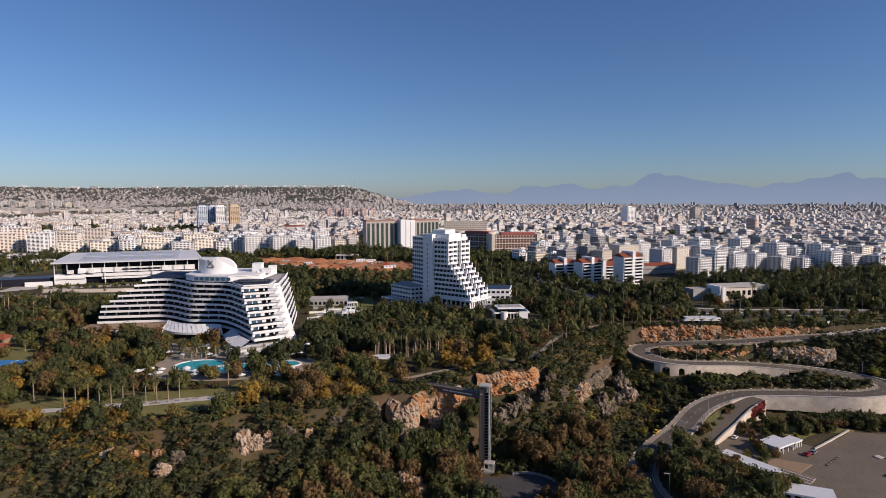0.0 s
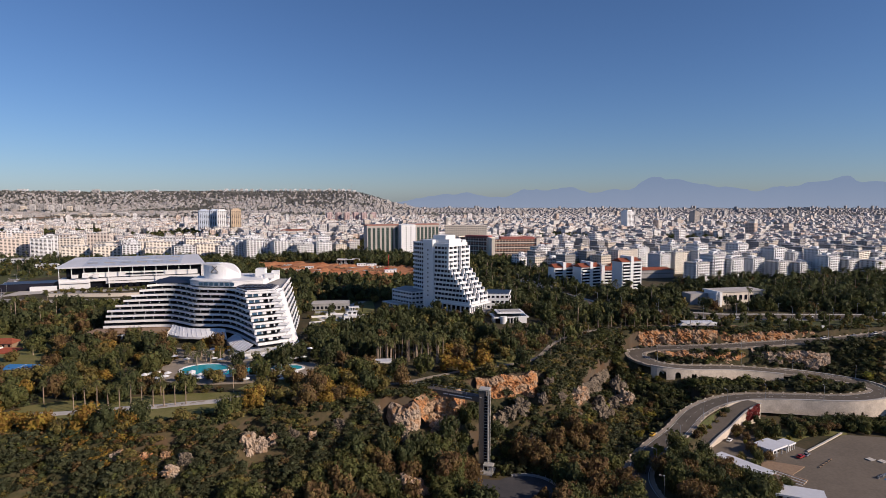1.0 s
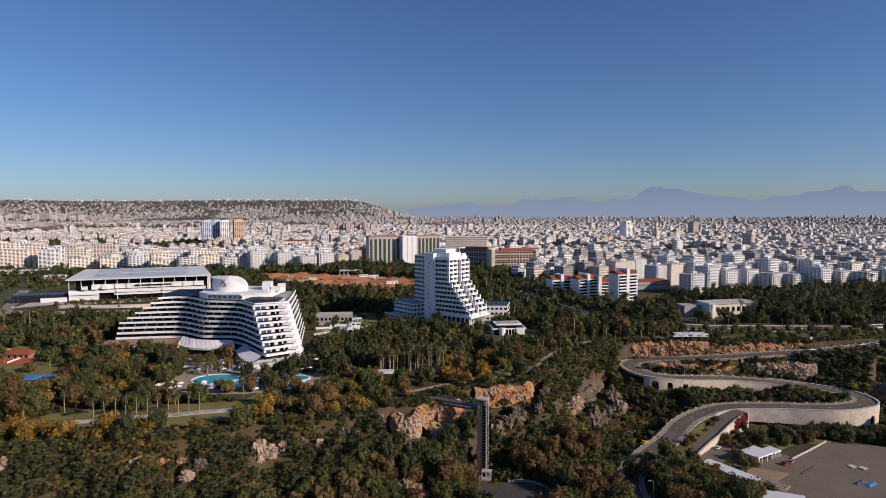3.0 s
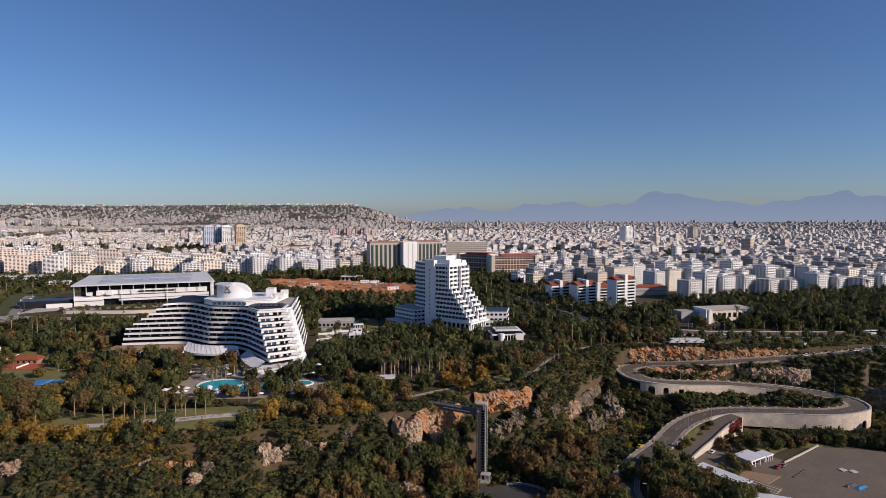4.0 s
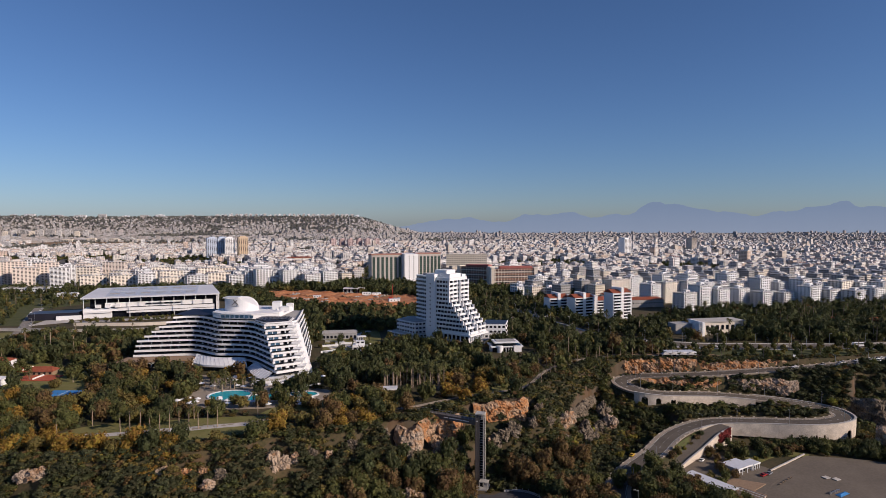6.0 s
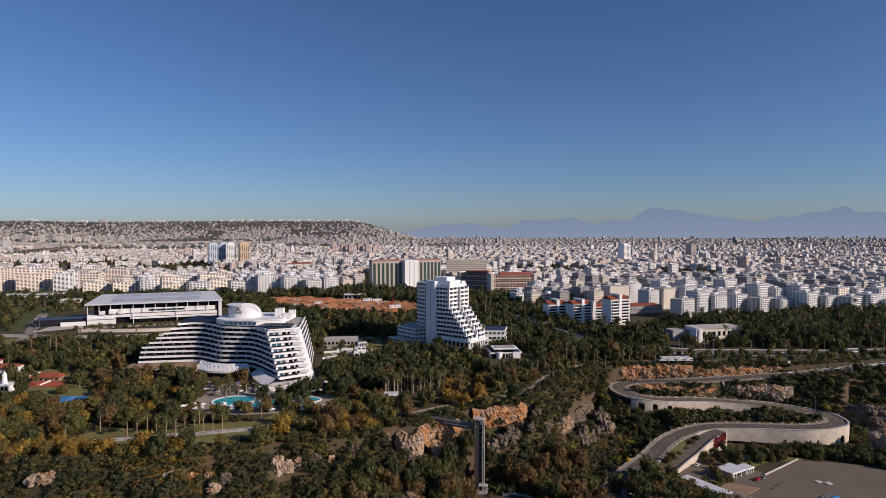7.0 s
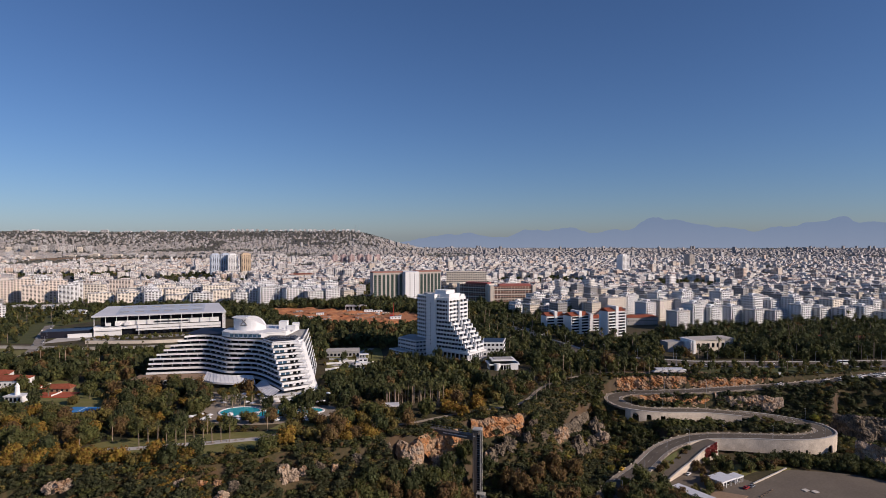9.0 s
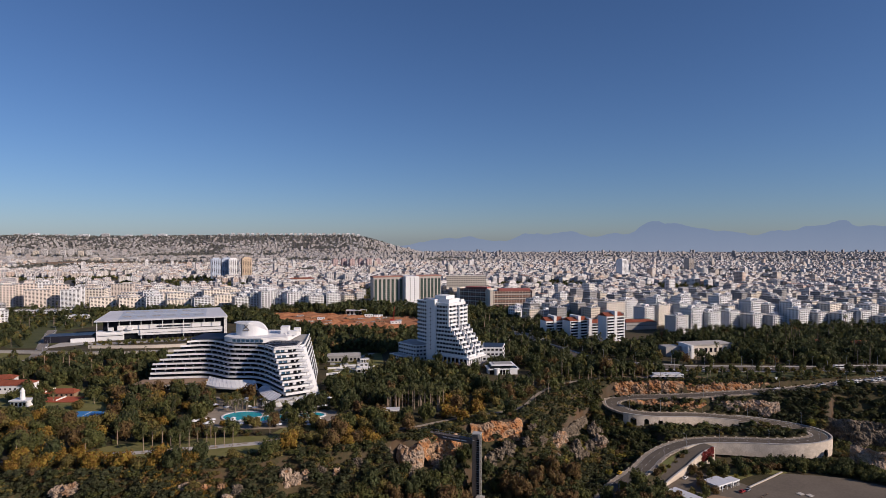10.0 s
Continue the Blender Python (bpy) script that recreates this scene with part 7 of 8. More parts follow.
def brown_block():
    for x, y, w, turn, lab in ((100, 868, 66, 0.12, "brown office building with rows of cream window bands"), (46, 905, 52, -0.5, "brown office wing behind the main building")):
        th = thing("brown_office", (x, y, 0), lab, "office building", turn=turn)
        part("wall", Geo().box((0, 0, 14), (w, 18, 30)), GLASS, th)
        for f in range(8):
            part("floor_band", Geo().box((0, 0, 2.2 + f * 3.6), (w + 0.8, 18.8, 1.5)), CREAM if f % 2 == 0 else BROWN, th)
            part("sill_band", Geo().box((0, 0, 3.4 + f * 3.6), (w + 1.2, 19.2, 0.5)), BROWN, th)
        n = int(w / 4.2)
        for i in range(n + 1):
            part("pier", Geo().box((-w / 2 + i * w / n, -9.3, 14), (0.7, 0.6, 29)), CREAM, th)
        for s in (-1, 1):
            part("end_wall", Geo().box((s * w / 2, -1, 14.5), (5, 20, 31)), CREAM, th)
        part("roof_band", Geo().box((4, 1, 30.5), (w * 0.75, 14, 3)), mat("red roof storey", (0.36, 0.12, 0.10)), th)


brown_block()
block("long_office", [(-2, 1050), (72, 1050), (72, 1066), (-2, 1066)], 20, 6, 3.4, "long cream office building behind the tower", "office building", CREAM)
block("low_hall", [(-612, 770), (-540, 780), (-543, 798), (-615, 788)], 0, 2, 4, "long low white hall before the slabs", "hall", WHITE, roof=PALECON)
block("low_hall", [(-520, 742), (-492, 746), (-494, 758), (-522, 754)], 0, 1, 4.5, "small white pavilion among trees", "hall", WHITE, roof=SHEET)
block("low_hall", [(112, 842), (150, 842), (150, 858), (112, 858)], 0, 2, 4, "low white hall beside the brown offices", "hall", WHITE, roof=PALECON)


# ---- red-roofed flats behind the wood ----
def red_flats(x, y, turn, w, h, label):
    th = thing("red_roofed_flats", (x, y, 0), label, "apartment house", group="red-roofed flats", turn=turn)
    body = part("wall", Geo().box((0, 0, h / 2 - 1), (w, 14, h + 2)), WHITE, th)
    for s in (-1, 1):
        part("roof", Geo().add([(s * w / 2 * 1.04, -8, h), (s * 1.5, -8, h), (s * 1.5, 0, h + 3.4), (s * w / 2 * 1.04, 0, h + 3.4), (s * w / 2 * 1.04, 8, h), (s * 1.5, 8, h)],
                               [(0, 1, 2, 3), (3, 2, 5, 4), (0, 3, 4), (1, 5, 2), (0, 4, 5, 1)]), TILE, th, "red tiled pitched roof")
    part("gable_wall", Geo().box((0, 0, h / 2 + 2), (3.4, 15.5, h + 6)), WHITE, th)
    part("end_wall", Geo().box((w / 2, 0, h / 2 + 1), (0.8, 14.6, h + 3.4)), WHITE, th)
    for f in range(int(h / 3.1)):
        for s in (-1, 1):
            part("balcony", Geo().box((s * w * 0.27, -7.6, 1.0 + f * 3.1), (w * 0.40, 1.8, 1.1)), WHITE, body)
            part("window_row", Geo().box((s * w * 0.27, -7.0, 2.5 + f * 3.1), (w * 0.38, 0.3, 1.7)), GLASS, body)
        part("window_row", Geo().box((w / 2 + 0.4, 0, 2.5 + f * 3.1), (0.3, 3, 1.4)), GLASS, th)


red_flats(176, 574, 0.45, 24, 27, "white flats with red tiled roofs and balconies")
red_flats(141, 590, 0.45, 24, 20, "lower white flats with red tiled roofs")
red_flats(118, 604, 0.3, 22, 18, "white flats with red roofs partly behind trees")
red_flats(160, 612, 0.2, 26, 14, "low white flats with red roofs between the blocks")


# ---- bare rock faces of the cliff ----
def rock_face(line, top, foot, material, label, seed, bulge=2.6):
    """A weathered rock wall along a plan line, rough at three scales, leaning back at its crown."""
    c = curve([(*p, 0) for p in line], 0.6)
    n, m = len(c), 24
    g = Geo()
    nb = beside(c, -1.0)
    out = nb[:, :2] - c[:, :2]
    V = []
    for i in range(n):
        t = i / (n - 1)
        env = min(1.0, 5 * t, 5 * (1 - t))
        tp = top + 1.8 * (float(fbm(np.array(i * 0.11 + seed), np.array(0.3), seed)) - 0.5) * 2
        for j in range(m):
            s = j / (m - 1)
            z = tp + (foot - tp) * s * (0.55 + 0.45 * env)
            a, b = np.array(i * 0.6), np.array(z)
            r = (float(fbm(a / 7, b / 5, seed)) - 0.5) * 2 * bulge + (float(fbm(a / 2.6, b / 3.0, seed + 9)) - 0.5) * 2.6 + (float(vnoise(a / 0.9, b / 0.8, seed + 3)) - 0.5) * 1.5
            r = 0.55 * r + 0.45 * round(r * 0.8) / 0.8
            lean = -2.2 * max(0, 0.25 - s) * 4 + 1.6 * s
            V.append((c[i][0] + out[i][0] * (r * env + lean - 1.5 * (1 - env)), c[i][1] + out[i][1] * (r * env + lean - 1.5 * (1 - env)), z))
    g.add(V, [(i * m + j, i * m + j + 1, (i + 1) * m + j + 1, (i + 1) * m + j) for i in range(n - 1) for j in range(m - 1)])
    crown_row = [V[i * m] for i in range(n)]
    g.strip([(p[0] - out[i][0] * 4, p[1] - out[i][1] * 4, p[2] - 1.8) for i, p in enumerate(crown_row)], crown_row)
    return solid("rock_face", g, material, label, "rock", group="rock faces")


for k, (mt, lab) in enumerate(((ROCK, "sunlit orange limestone cliff face"), (PALEROCK, "weathered pale limestone cliff nose"), (ROCK, "tall orange limestone cliff under the footbridge"), (GREYROCK, "grey limestone ridge above the road"))):
    rock_face(CLIFFS[k][0], CLIFFS[k][1], CLIFFS[k][2], mt, lab, k + 1, (1.8, 1.4, 2.2, 2.0)[k])
rock_face([(116, 389), (122, 387.6), (130, 386.6), (145, 386), (160, 384), (180, 382.5)], 0.6, -10, ROCK, "orange rock cutting above the road", 5, 1.2)
rock_face([(176, 382.8), (200, 381.8), (224, 382.5), (246, 385)], 0.2, -7, ROCK, "low orange rock cutting above the road", 6, 1.0)
rock_face([(134, 364), (148, 363.5), (166, 363), (188, 363)], -8.6, -15, ROCK, "orange rock bank between two bends of the road", 7, 1.2)
rock_face([(192, 363), (215, 360), (236, 355)], -7.5, -18, PALEROCK, "grey-brown rock bank above the road bend", 8, 2.0)
rock_face([(262, 346), (272, 338), (284, 333), (300, 331), (318, 333)], -15, -31, GREYROCK, "rugged grey-brown headland cliff", 9, 3.4)
rock_face([(250, 303), (258, 296), (268, 292), (280, 290), (300, 290)], -20, -34, PALEROCK, "broken pale brown rocks above the shore", 10, 4.0)
rock_face([(-184, 198), (-170, 197), (-158, 198), (-150, 200)], -3.5, -9, ROCK, "pale orange cliff edge below the park", 11)
rock_face([(-232, 196), (-218, 196), (-204, 198)], -2.5, -9, ROCK, "pale orange cliff edge below the autumn trees", 12)


def boulder(x, y, r, tall, material, label, seed):
    """A cracked limestone block, lumpy at three scales, sunk into the slope."""
    bm = bmesh.new()
    bmesh.ops.create_icosphere(bm, subdivisions=4, radius=1.0)
    o = Vector((seed * 7.13, seed * 3.7, 0))
    for v in bm.verts:
        p = v.co.copy()
        cell = noise.cell(p * 1.7 + o)
        v.co *= 0.92 + 0.50 * noise.noise(p * 1.1 + o) + 0.26 * noise.noise(p * 2.7 + o) + 0.22 * noise.noise(p * 6.1 + o) + 0.22 * cell + 0.12 * noise.cell(p * 4.3 + o)
    g = Geo().add([(v.co.x * r, v.co.y * r * 0.7, v.co.z * r * tall) for v in bm.verts], [[v.index for v in f.verts] for f in bm.faces])
    bm.free()
    ob = solid("boulder", g, material, label, "boulder", group="boulders")
    ob.matrix_basis = Matrix.Translation((x, y, float(height([x], [y])[0]) + r * tall * 0.35)) @ Matrix.Rotation(0.5 + 0.5 * math.sin(seed * 2.7), 4, "Z")


for i, (x, y, r, tall, tone) in enumerate(OUTCROPS):
    boulder(x, y, r, tall, (GREYROCK, PALEROCK, ROCK)[tone], ("grey limestone outcrop on the scrub slope", "pale limestone outcrop on the scrub slope", "orange limestone outcrop on the scrub slope")[tone], i)

# ---- ground surfaces ----
patch("parking_lot", LOTPOLY, LOT, "wide dusty grey asphalt parking lot by the shore", "parking lot", 0.10, 8)
patch("forecourt", [(118, 263), (134, 241), (150, 240), (166, 256), (176, 266), (164, 284), (146, 292)], LOT, "grey paved forecourt beside the parking lot", "pavement", 0.16, 3)
retaining_wall("lot_wall", curve([(172, 270, -33), (188, 281.5, -33), (203, 292.5, -33)], 3), 0.6, lambda t: -34.0, STONE, "low pale wall along the parking lot", thick=0.5)
patch("lawn", [(170, 280), (186, 290), (201, 290), (206, 296), (180, 300), (166, 292)], LAWN, "small green lawn beside the parking lot", "lawn", 0.12, 3)
patch("lawn", LAWN1, LAWN, "mown park lawn with dry patches", "lawn", 0.10, 4)
patch("lawn", [(-96, 262), (-60, 258), (-40, 268), (-60, 282), (-90, 280)], LAWN, "mown park lawn beside the promenade", "lawn", 0.10, 4)
patch("lawn", [(8, 300), (30, 296), (50, 318), (48, 332), (20, 322)], LAWN, "small lawn near the cliff edge", "lawn", 0.10, 4)
patch("lawn", [(200, 392), (250, 394), (330, 406), (400, 424), (400, 430), (330, 424), (240, 422), (200, 424)], VERGE, "dark green verge between the boulevard and the road", "lawn", 0.10, 5)
patch("promenade", [(-168, 226), (-152, 228), (-112, 238), (-94, 244), (-95, 248), (-113, 243.5), (-152, 233), (-168, 231)], PALECON, "pale paved promenade lined with palms", "pavement", 0.16, 3)
patch("fields", [(-1930, 2450), (-1560, 2460), (-1090, 2470), (-1070, 2790), (-1560, 2835), (-1930, 2820)], EARTH, "dry brown fields between the estates", "field", 0.6, 40)
site = patch("excavation", SITE, REDSOIL, "rough red earth building site", "building site", 0.35, 3.2)
for v in site.data.vertices:
    v.co.z += max(-0.1, 3.4 * noise.noise(Vector((v.co.x, v.co.y, 0)) * 0.05) + 2.6 * noise.noise(Vector((v.co.x, v.co.y, 5)) * 0.15))
patch("lawn", [(-396, 455), (-330, 476), (-262, 490), (-262, 503), (-335, 492), (-400, 484)], LAWN, "dry lawn strip beside the road to the hall", "lawn", 0.12, 6)
patch("lawn", COURTS, LAWN, "mown lawn beside the sports courts", "lawn", 0.10, 4)
patch("lawn", [(-700, 560), (-480, 560), (-452, 640), (-440, 720), (-560, 790), (-720, 790)], VERGE, "rough dark grass before the apartment slabs", "lawn", 0.10, 12)
patch("lawn", [(-640, 470), (-445, 512), (-470, 556), (-680, 556)], LAWN, "dry lawn beside the car park", "lawn", 0.10, 12)
patch("yard", [(-398, 520), (-374, 540), (-372, 556), (-404, 556)], PALECON, "pale yard beside the hall", "pavement", 0.14, 6)
patch("lawn", [(-440, 470), (-402, 470), (-408, 510), (-440, 512)], LAWN, "dry lawn beside the side road", "lawn", 0.12, 6)
patch("garden_court", [(-150, 318), (-146, 282), (-112, 268), (-70, 284), (-70, 306), (-98, 312), (-112, 326), (-140, 336), (-160, 336)], WALK, "grey-beige paved pool terrace in the hotel garden", "pavement", 0.12, 4)
patch("car_park", [(0, 770), (60, 742), (110, 760), (106, 830), (40, 838), (0, 820)], ASPHALT, "grey asphalt car park before the offices", "car park", 0.12, 7)
patch("car_park", [(-470, 560), (-438, 520), (-410, 520), (-402, 560), (-440, 632)], VERGE, "rough grass beside the hall road", "lawn", 0.12, 7)
patch("hall_yard", [(-372, 548), (-360, 538), (-250, 578), (-246, 594)], PALECON, "pale forecourt of the long hall", "pavement", 0.12, 6)
patch("garden_beds", [(-96, 414), (-65, 398), (-52, 440), (-62, 498), (-108, 502)], LAWN, "green garden beds behind the hotel", "garden", 0.12, 5)
patch("clearing", [(60, 560), (100, 560), (118, 610), (80, 640), (50, 620)], PALECON, "pale paved clearing in the wood", "pavement", 0.12, 6)
patch("terrace", [(126, 392), (200, 388), (206, 402), (150, 408), (124, 402)], EARTH, "bare earth terrace above the road cutting", "ground", 0.10, 4)


def way(name, line, half, material, label, category, rise=0.16):
    z = height(line[:, 0], line[:, 1])
    c = line.copy()
    c[:, 2] = z
    a, b = beside(c, half), beside(c, -half)
    for q in (a, b):
        q[:, 2] = np.maximum(height(q[:, 0], q[:, 1]), z - 0.2) + rise
    g = Geo().strip(a, b)
    g.strip(lift_by(a, -0.6), a), g.strip(b, lift_by(b, -0.6))
    return tagged(new(name, g.mesh(name, material)), label, category, kind="structure")


way("boulevard", BOULEVARD, 8.0, ASPHALT, "wide grey boulevard behind the park", "road")
way("boulevard_kerb", beside(BOULEVARD, -10.2), 1.8, PALECON, "pale pavement beside the boulevard", "pavement")
way("boulevard_kerb", beside(BOULEVARD, 10.2), 1.8, PALECON, "pale pavement beside the boulevard", "pavement")
way("side_road", LEFTROAD, 5.0, SIDEROAD, "grey side road past the hall", "road")
way("side_road", CROSSROAD, 4.5, SIDEROAD, "grey road behind the hotel", "road")
way("garden_walk", curve([(-92, 420, 0), (-74, 440, 0), (-80, 470, 0), (-70, 496, 0)], 4), 2.2, PALECON, "pale curving walk through the garden beds", "path", 0.45)
way("garden_walk", curve([(-66, 410, 0), (-86, 446, 0), (-98, 480, 0)], 4), 2.0, PALECON, "pale straight walk through the garden beds", "path", 0.45)
way("verge", beside(CROSSROAD, -7.5), 2.4, EARTH, "bare beige verge beside the road behind the hotel", "verge")
way("park_path", PARKPATH, 1.2, WALK, "grey-beige winding park path along the cliff top", "path")

# ---- pool and garden of the hotel ----
def basin(cx, cy, rx, ry, label, turn=0.0):
    th = thing("swimming_pool", (cx, cy, float(height([cx], [cy])[0]) + 0.2), label, "swimming pool", turn=turn)
    ring = [(math.cos(a), math.sin(a)) for a in np.linspace(0, math.tau, 40, False)]
    part("water", Geo().prism([(x * rx, y * ry) for x, y in ring], -0.6, 0.12), POOL, th)
    rim = Geo()
    a, b = [(x * rx, y * ry, 0.35) for x, y in ring + ring[:1]], [(x * (rx + 1.2), y * (ry + 1.2), 0.35) for x, y in ring + ring[:1]]
    rim.strip(b, a), rim.strip([(x, y, -0.8) for x, y, z in b], b), rim.strip(a, [(x, y, -0.5) for x, y, z in a])
    part("rim", rim, WHITE, th, "white pool rim")


basin(-123, 293, 11.5, 9.5, "round turquoise swimming pool with a white rim")
basin(-101, 289, 13, 6.5, "long turquoise swimming pool beside the round one", 0.12)
basin(-82, 296, 8, 5, "small turquoise pool behind the trees")
court = thing("sports_court", (-220, 296, 0.2), "blue hard sports court", "sports court")
part("surface", Geo().box((0, 0, 0.1), (18, 11, 0.5)), BLUECOURT, court)
part("line", Geo().box((0, 0, 0.37), (0.3, 10, 0.06)), PAINT, court)
court = thing("sports_court", (-198, 300, 0.2), "dark red clay sports court", "sports court")
part("surface", Geo().box((0, 0, 0.1), (18, 14, 0.5)), REDSOIL, court)
for x, y in ((-258, 330), (-280, 352)):
    court = thing("tennis_court", (x, y, 0.2), "red clay tennis court among trees", "tennis court")
    part("surface", Geo().box((0, 0, 0.1), (24, 13, 0.5)), mat("red clay", (0.40, 0.10, 0.05), vary=0.15), court)
    part("net", Geo().box((0, 0, 0.8), (0.1, 11, 1.0)), PAINT, court)
rng = random.Random(2)
first = None
for i in range(60):
    x, y = rng.uniform(-148, -74), rng.uniform(272, 283) if i % 2 else rng.uniform(304, 330)
    z = float(height([x], [y])[0]) + 0.15
    m = Matrix.Translation((x, y, z)) @ Matrix.Rotation(rng.uniform(0, 6), 4, "Z")
    if first is None:
        first = thing("parasol", (x, y, z), "white garden parasol beside the pool", "parasol", "pool parasols")
        part("pole", Geo().tube((0, 0, 0), (0, 0, 2.5), 0.06, 0.06, 5), METAL, first)
        part("canopy", Geo().tube((0, 0, 2.0), (0, 0, 2.8), 1.9, 0.1, 8), WHITE, first)
    else:
        copy_thing(first, m)


# ---- small houses ----
def gabled(name, x, y, w, d, h, turn, label, roof=TILE, wall=WHITE, rise=2.4):
    z = float(height([x], [y])[0])
    th = thing(name, (x, y, z), label, "house", turn=turn)
    body = part("wall", Geo().box((0, 0, h / 2 - 0.5), (w, d, h + 1)), wall, th)
    o = 0.7
    part("roof", Geo().add([(-w / 2 - o, -d / 2 - o, h - 0.1), (w / 2 + o, -d / 2 - o, h - 0.1), (w / 2 + o, d / 2 + o, h - 0.1), (-w / 2 - o, d / 2 + o, h - 0.1), (-w / 2 + d * 0.3, 0, h + rise), (w / 2 - d * 0.3, 0, h + rise)],
                           [(0, 1, 5, 4), (1, 2, 5), (2, 3, 4, 5), (3, 0, 4), (3, 2, 1, 0)]), roof, th)
    for i in range(max(2, int(w / 3.2))):
        n = max(2, int(w / 3.2))
        part("window", Geo().box((-w / 2 + (i + 0.5) * w / n, -d / 2, h * 0.55), (1.2, 0.2, 1.3)), GLASS, body)
    part("door", Geo().box((w * 0.1, -d / 2, 1.0), (1.0, 0.25, 2.1)), WOOD, body)
    return th


gabled("garden_house", -306, 352, 26, 14, 6, 0.1, "white garden house with a red tiled roof")
gabled("garden_house", -330, 372, 18, 12, 5, 0.3, "white garden house with a red roof among trees")
gabled("pavilion", -262, 340, 16, 8, 3, 0.1, "low pavilion with a red roof beside the courts", wall=WOOD)
gabled("garden_house", 405, 520, 22, 12, 7, 0.3, "white house with a red roof in the pine wood")
gabled("garden_house", 372, 528, 18, 12, 6, -0.4, "house with a red roof behind pines")
gabled("garden_house", 440, 528, 20, 12, 6, 0.1, "house with a red roof behind tall pines")
gabled("garden_house", 210, 720, 24, 14, 7, 0.1, "long house with a dark red roof")
gabled("school", -357, 1390, 60, 22, 14, 0.3, "long cream building with a red roof in the town", wall=CREAM)
gabled("school", 232, 660, 40, 16, 9, 0.2, "low house with a dark red roof before the flats", wall=GREYCON)
gabled("garden_kiosk", -20, 268, 3.4, 2.6, 2.4, 0.3, "small brown kiosk beside the cliff path", roof=WOOD, wall=WOOD, rise=0.8)
gabled("garden_kiosk", -28, 272, 3.0, 3.0, 2.4, 0.0, "small green kiosk beside the cliff path", roof=mat("dark green sheet", (0.02, 0.10, 0.08)), wall=WOOD, rise=0.9)


def white_kiosk(x, y, s, label):
    z = float(height([x], [y])[0])
    th = thing("white_kiosk", (x, y, z), label, "kiosk")
    part("base", Geo().box((0, 0, 1.2 * s), (9 * s, 6 * s, 3.4 * s)), WHITE, th)
    part("roof", Geo().box((0, 0, 3.1 * s), (10 * s, 7 * s, 0.5 * s)), WHITE, th)
    part("tower", Geo().tube((0, 0, 3 * s), (0, 0, 7.5 * s), 1.3 * s, 1.0 * s, 10), WHITE, th)
    part("dome", Geo().tube((0, 0, 7.5 * s), (0, 0, 9.4 * s), 1.3 * s, 0.2 * s, 10), WHITE, th)
    for i in range(4):
        part("opening", Geo().box((-3.2 * s + i * 2.1 * s, -3 * s, 1.4 * s), (1.3 * s, 0.3 * s, 1.9 * s)), GLASS, th)


white_kiosk(-64.5, 331, 0.62, "small white domed kiosk among the trees")
white_kiosk(-274, 316, 1.25, "white garden pavilion with a slim turret")


def shed(name, x, y, w, d, h, turn, label, roof=SHEET, wall=WHITE, z=None, posts=True):
    z = float(height([x], [y])[0]) if z is None else z
    th = thing(name, (x, y, z), label, "pavilion", turn=turn)
    body = part("wall", Geo().box((-w * 0.12, d * 0.1, h / 2 - 0.5), (w * 0.7, d * 0.75, h + 1)), wall, th)
    part("roof", Geo().box((0, 0, h + 0.2), (w, d, 0.4)), roof, th)
    part("fascia", Geo().box((0, -d / 2 - 0.06, h + 0.12), (w + 0.1, 0.14, 0.75)), WHITE, th)
    for i in range(4):
        part("post", Geo().box((-w / 2 + 0.3 + i * (w - 0.6) / 3, -d / 2 + 0.3, h / 2 - 0.4), (0.25, 0.25, h + 0.8)), WHITE, th)
        part("opening", Geo().box((-w * 0.4 + i * w * 0.19, -d * 0.275, h * 0.45), (w * 0.11, 0.2, h * 0.7)), GLASS, body)
    return th


shed("beach_pavilion", 154, 270.5, 13, 10, 3.6, 0.55, "white flat-roofed beach pavilion with an open front")
shed("beach_pavilion", 164, 274.5, 6, 6, 3.2, 0.55, "small white open shelter beside the pavilion")
shed("beach_pavilion", 131, 249.5, 25, 7.5, 3.6, -0.98, "long white flat-roofed beach pavilion")
shed("beach_pavilion", 141, 224, 18, 10, 3.4, -0.4, "white beach building with a veranda roof")
shed("garden_cafe", -36, 298, 16, 7, 3.2, 0.1, "low white garden cafe under palms")
shed("villa_annex", 268, 506, 20, 10, 5, 0.2, "low dark annex beside the villa", roof=GREYCON, wall=GREYCON)
shed("site_building", -130, 790, 30, 16, 7, 0.1, "grey unfinished building on the red site", wall=GREYCON, roof=PALECON)
shed("roadside_cafe", 172, 397, 22, 8, 3.4, 0.05, "roadside cafe with pale awnings above the cutting")
for i in range(4):
    th = thing("awning", (160 + i * 6.2, 392.5, float(height([160 + i * 6.2], [392.5])[0])), "pale peaked terrace awning", "awning", "cafe awnings")
    part("canopy", Geo().add([(-3, -2.4, 2.6), (3, -2.4, 2.6), (3, 2.4, 2.6), (-3, 2.4, 2.6), (0, 0, 4.2)], [(0, 1, 4), (1, 2, 4), (2, 3, 4), (3, 0, 4), (3, 2, 1, 0)]), PALECON, th)
    for a, b in ((-2.8, -2.2), (2.8, -2.2), (2.8, 2.2), (-2.8, 2.2)):
        part("pole", Geo().tube((a, b, -0.3), (a, b, 2.6), 0.06, 0.06, 4), METAL, th)


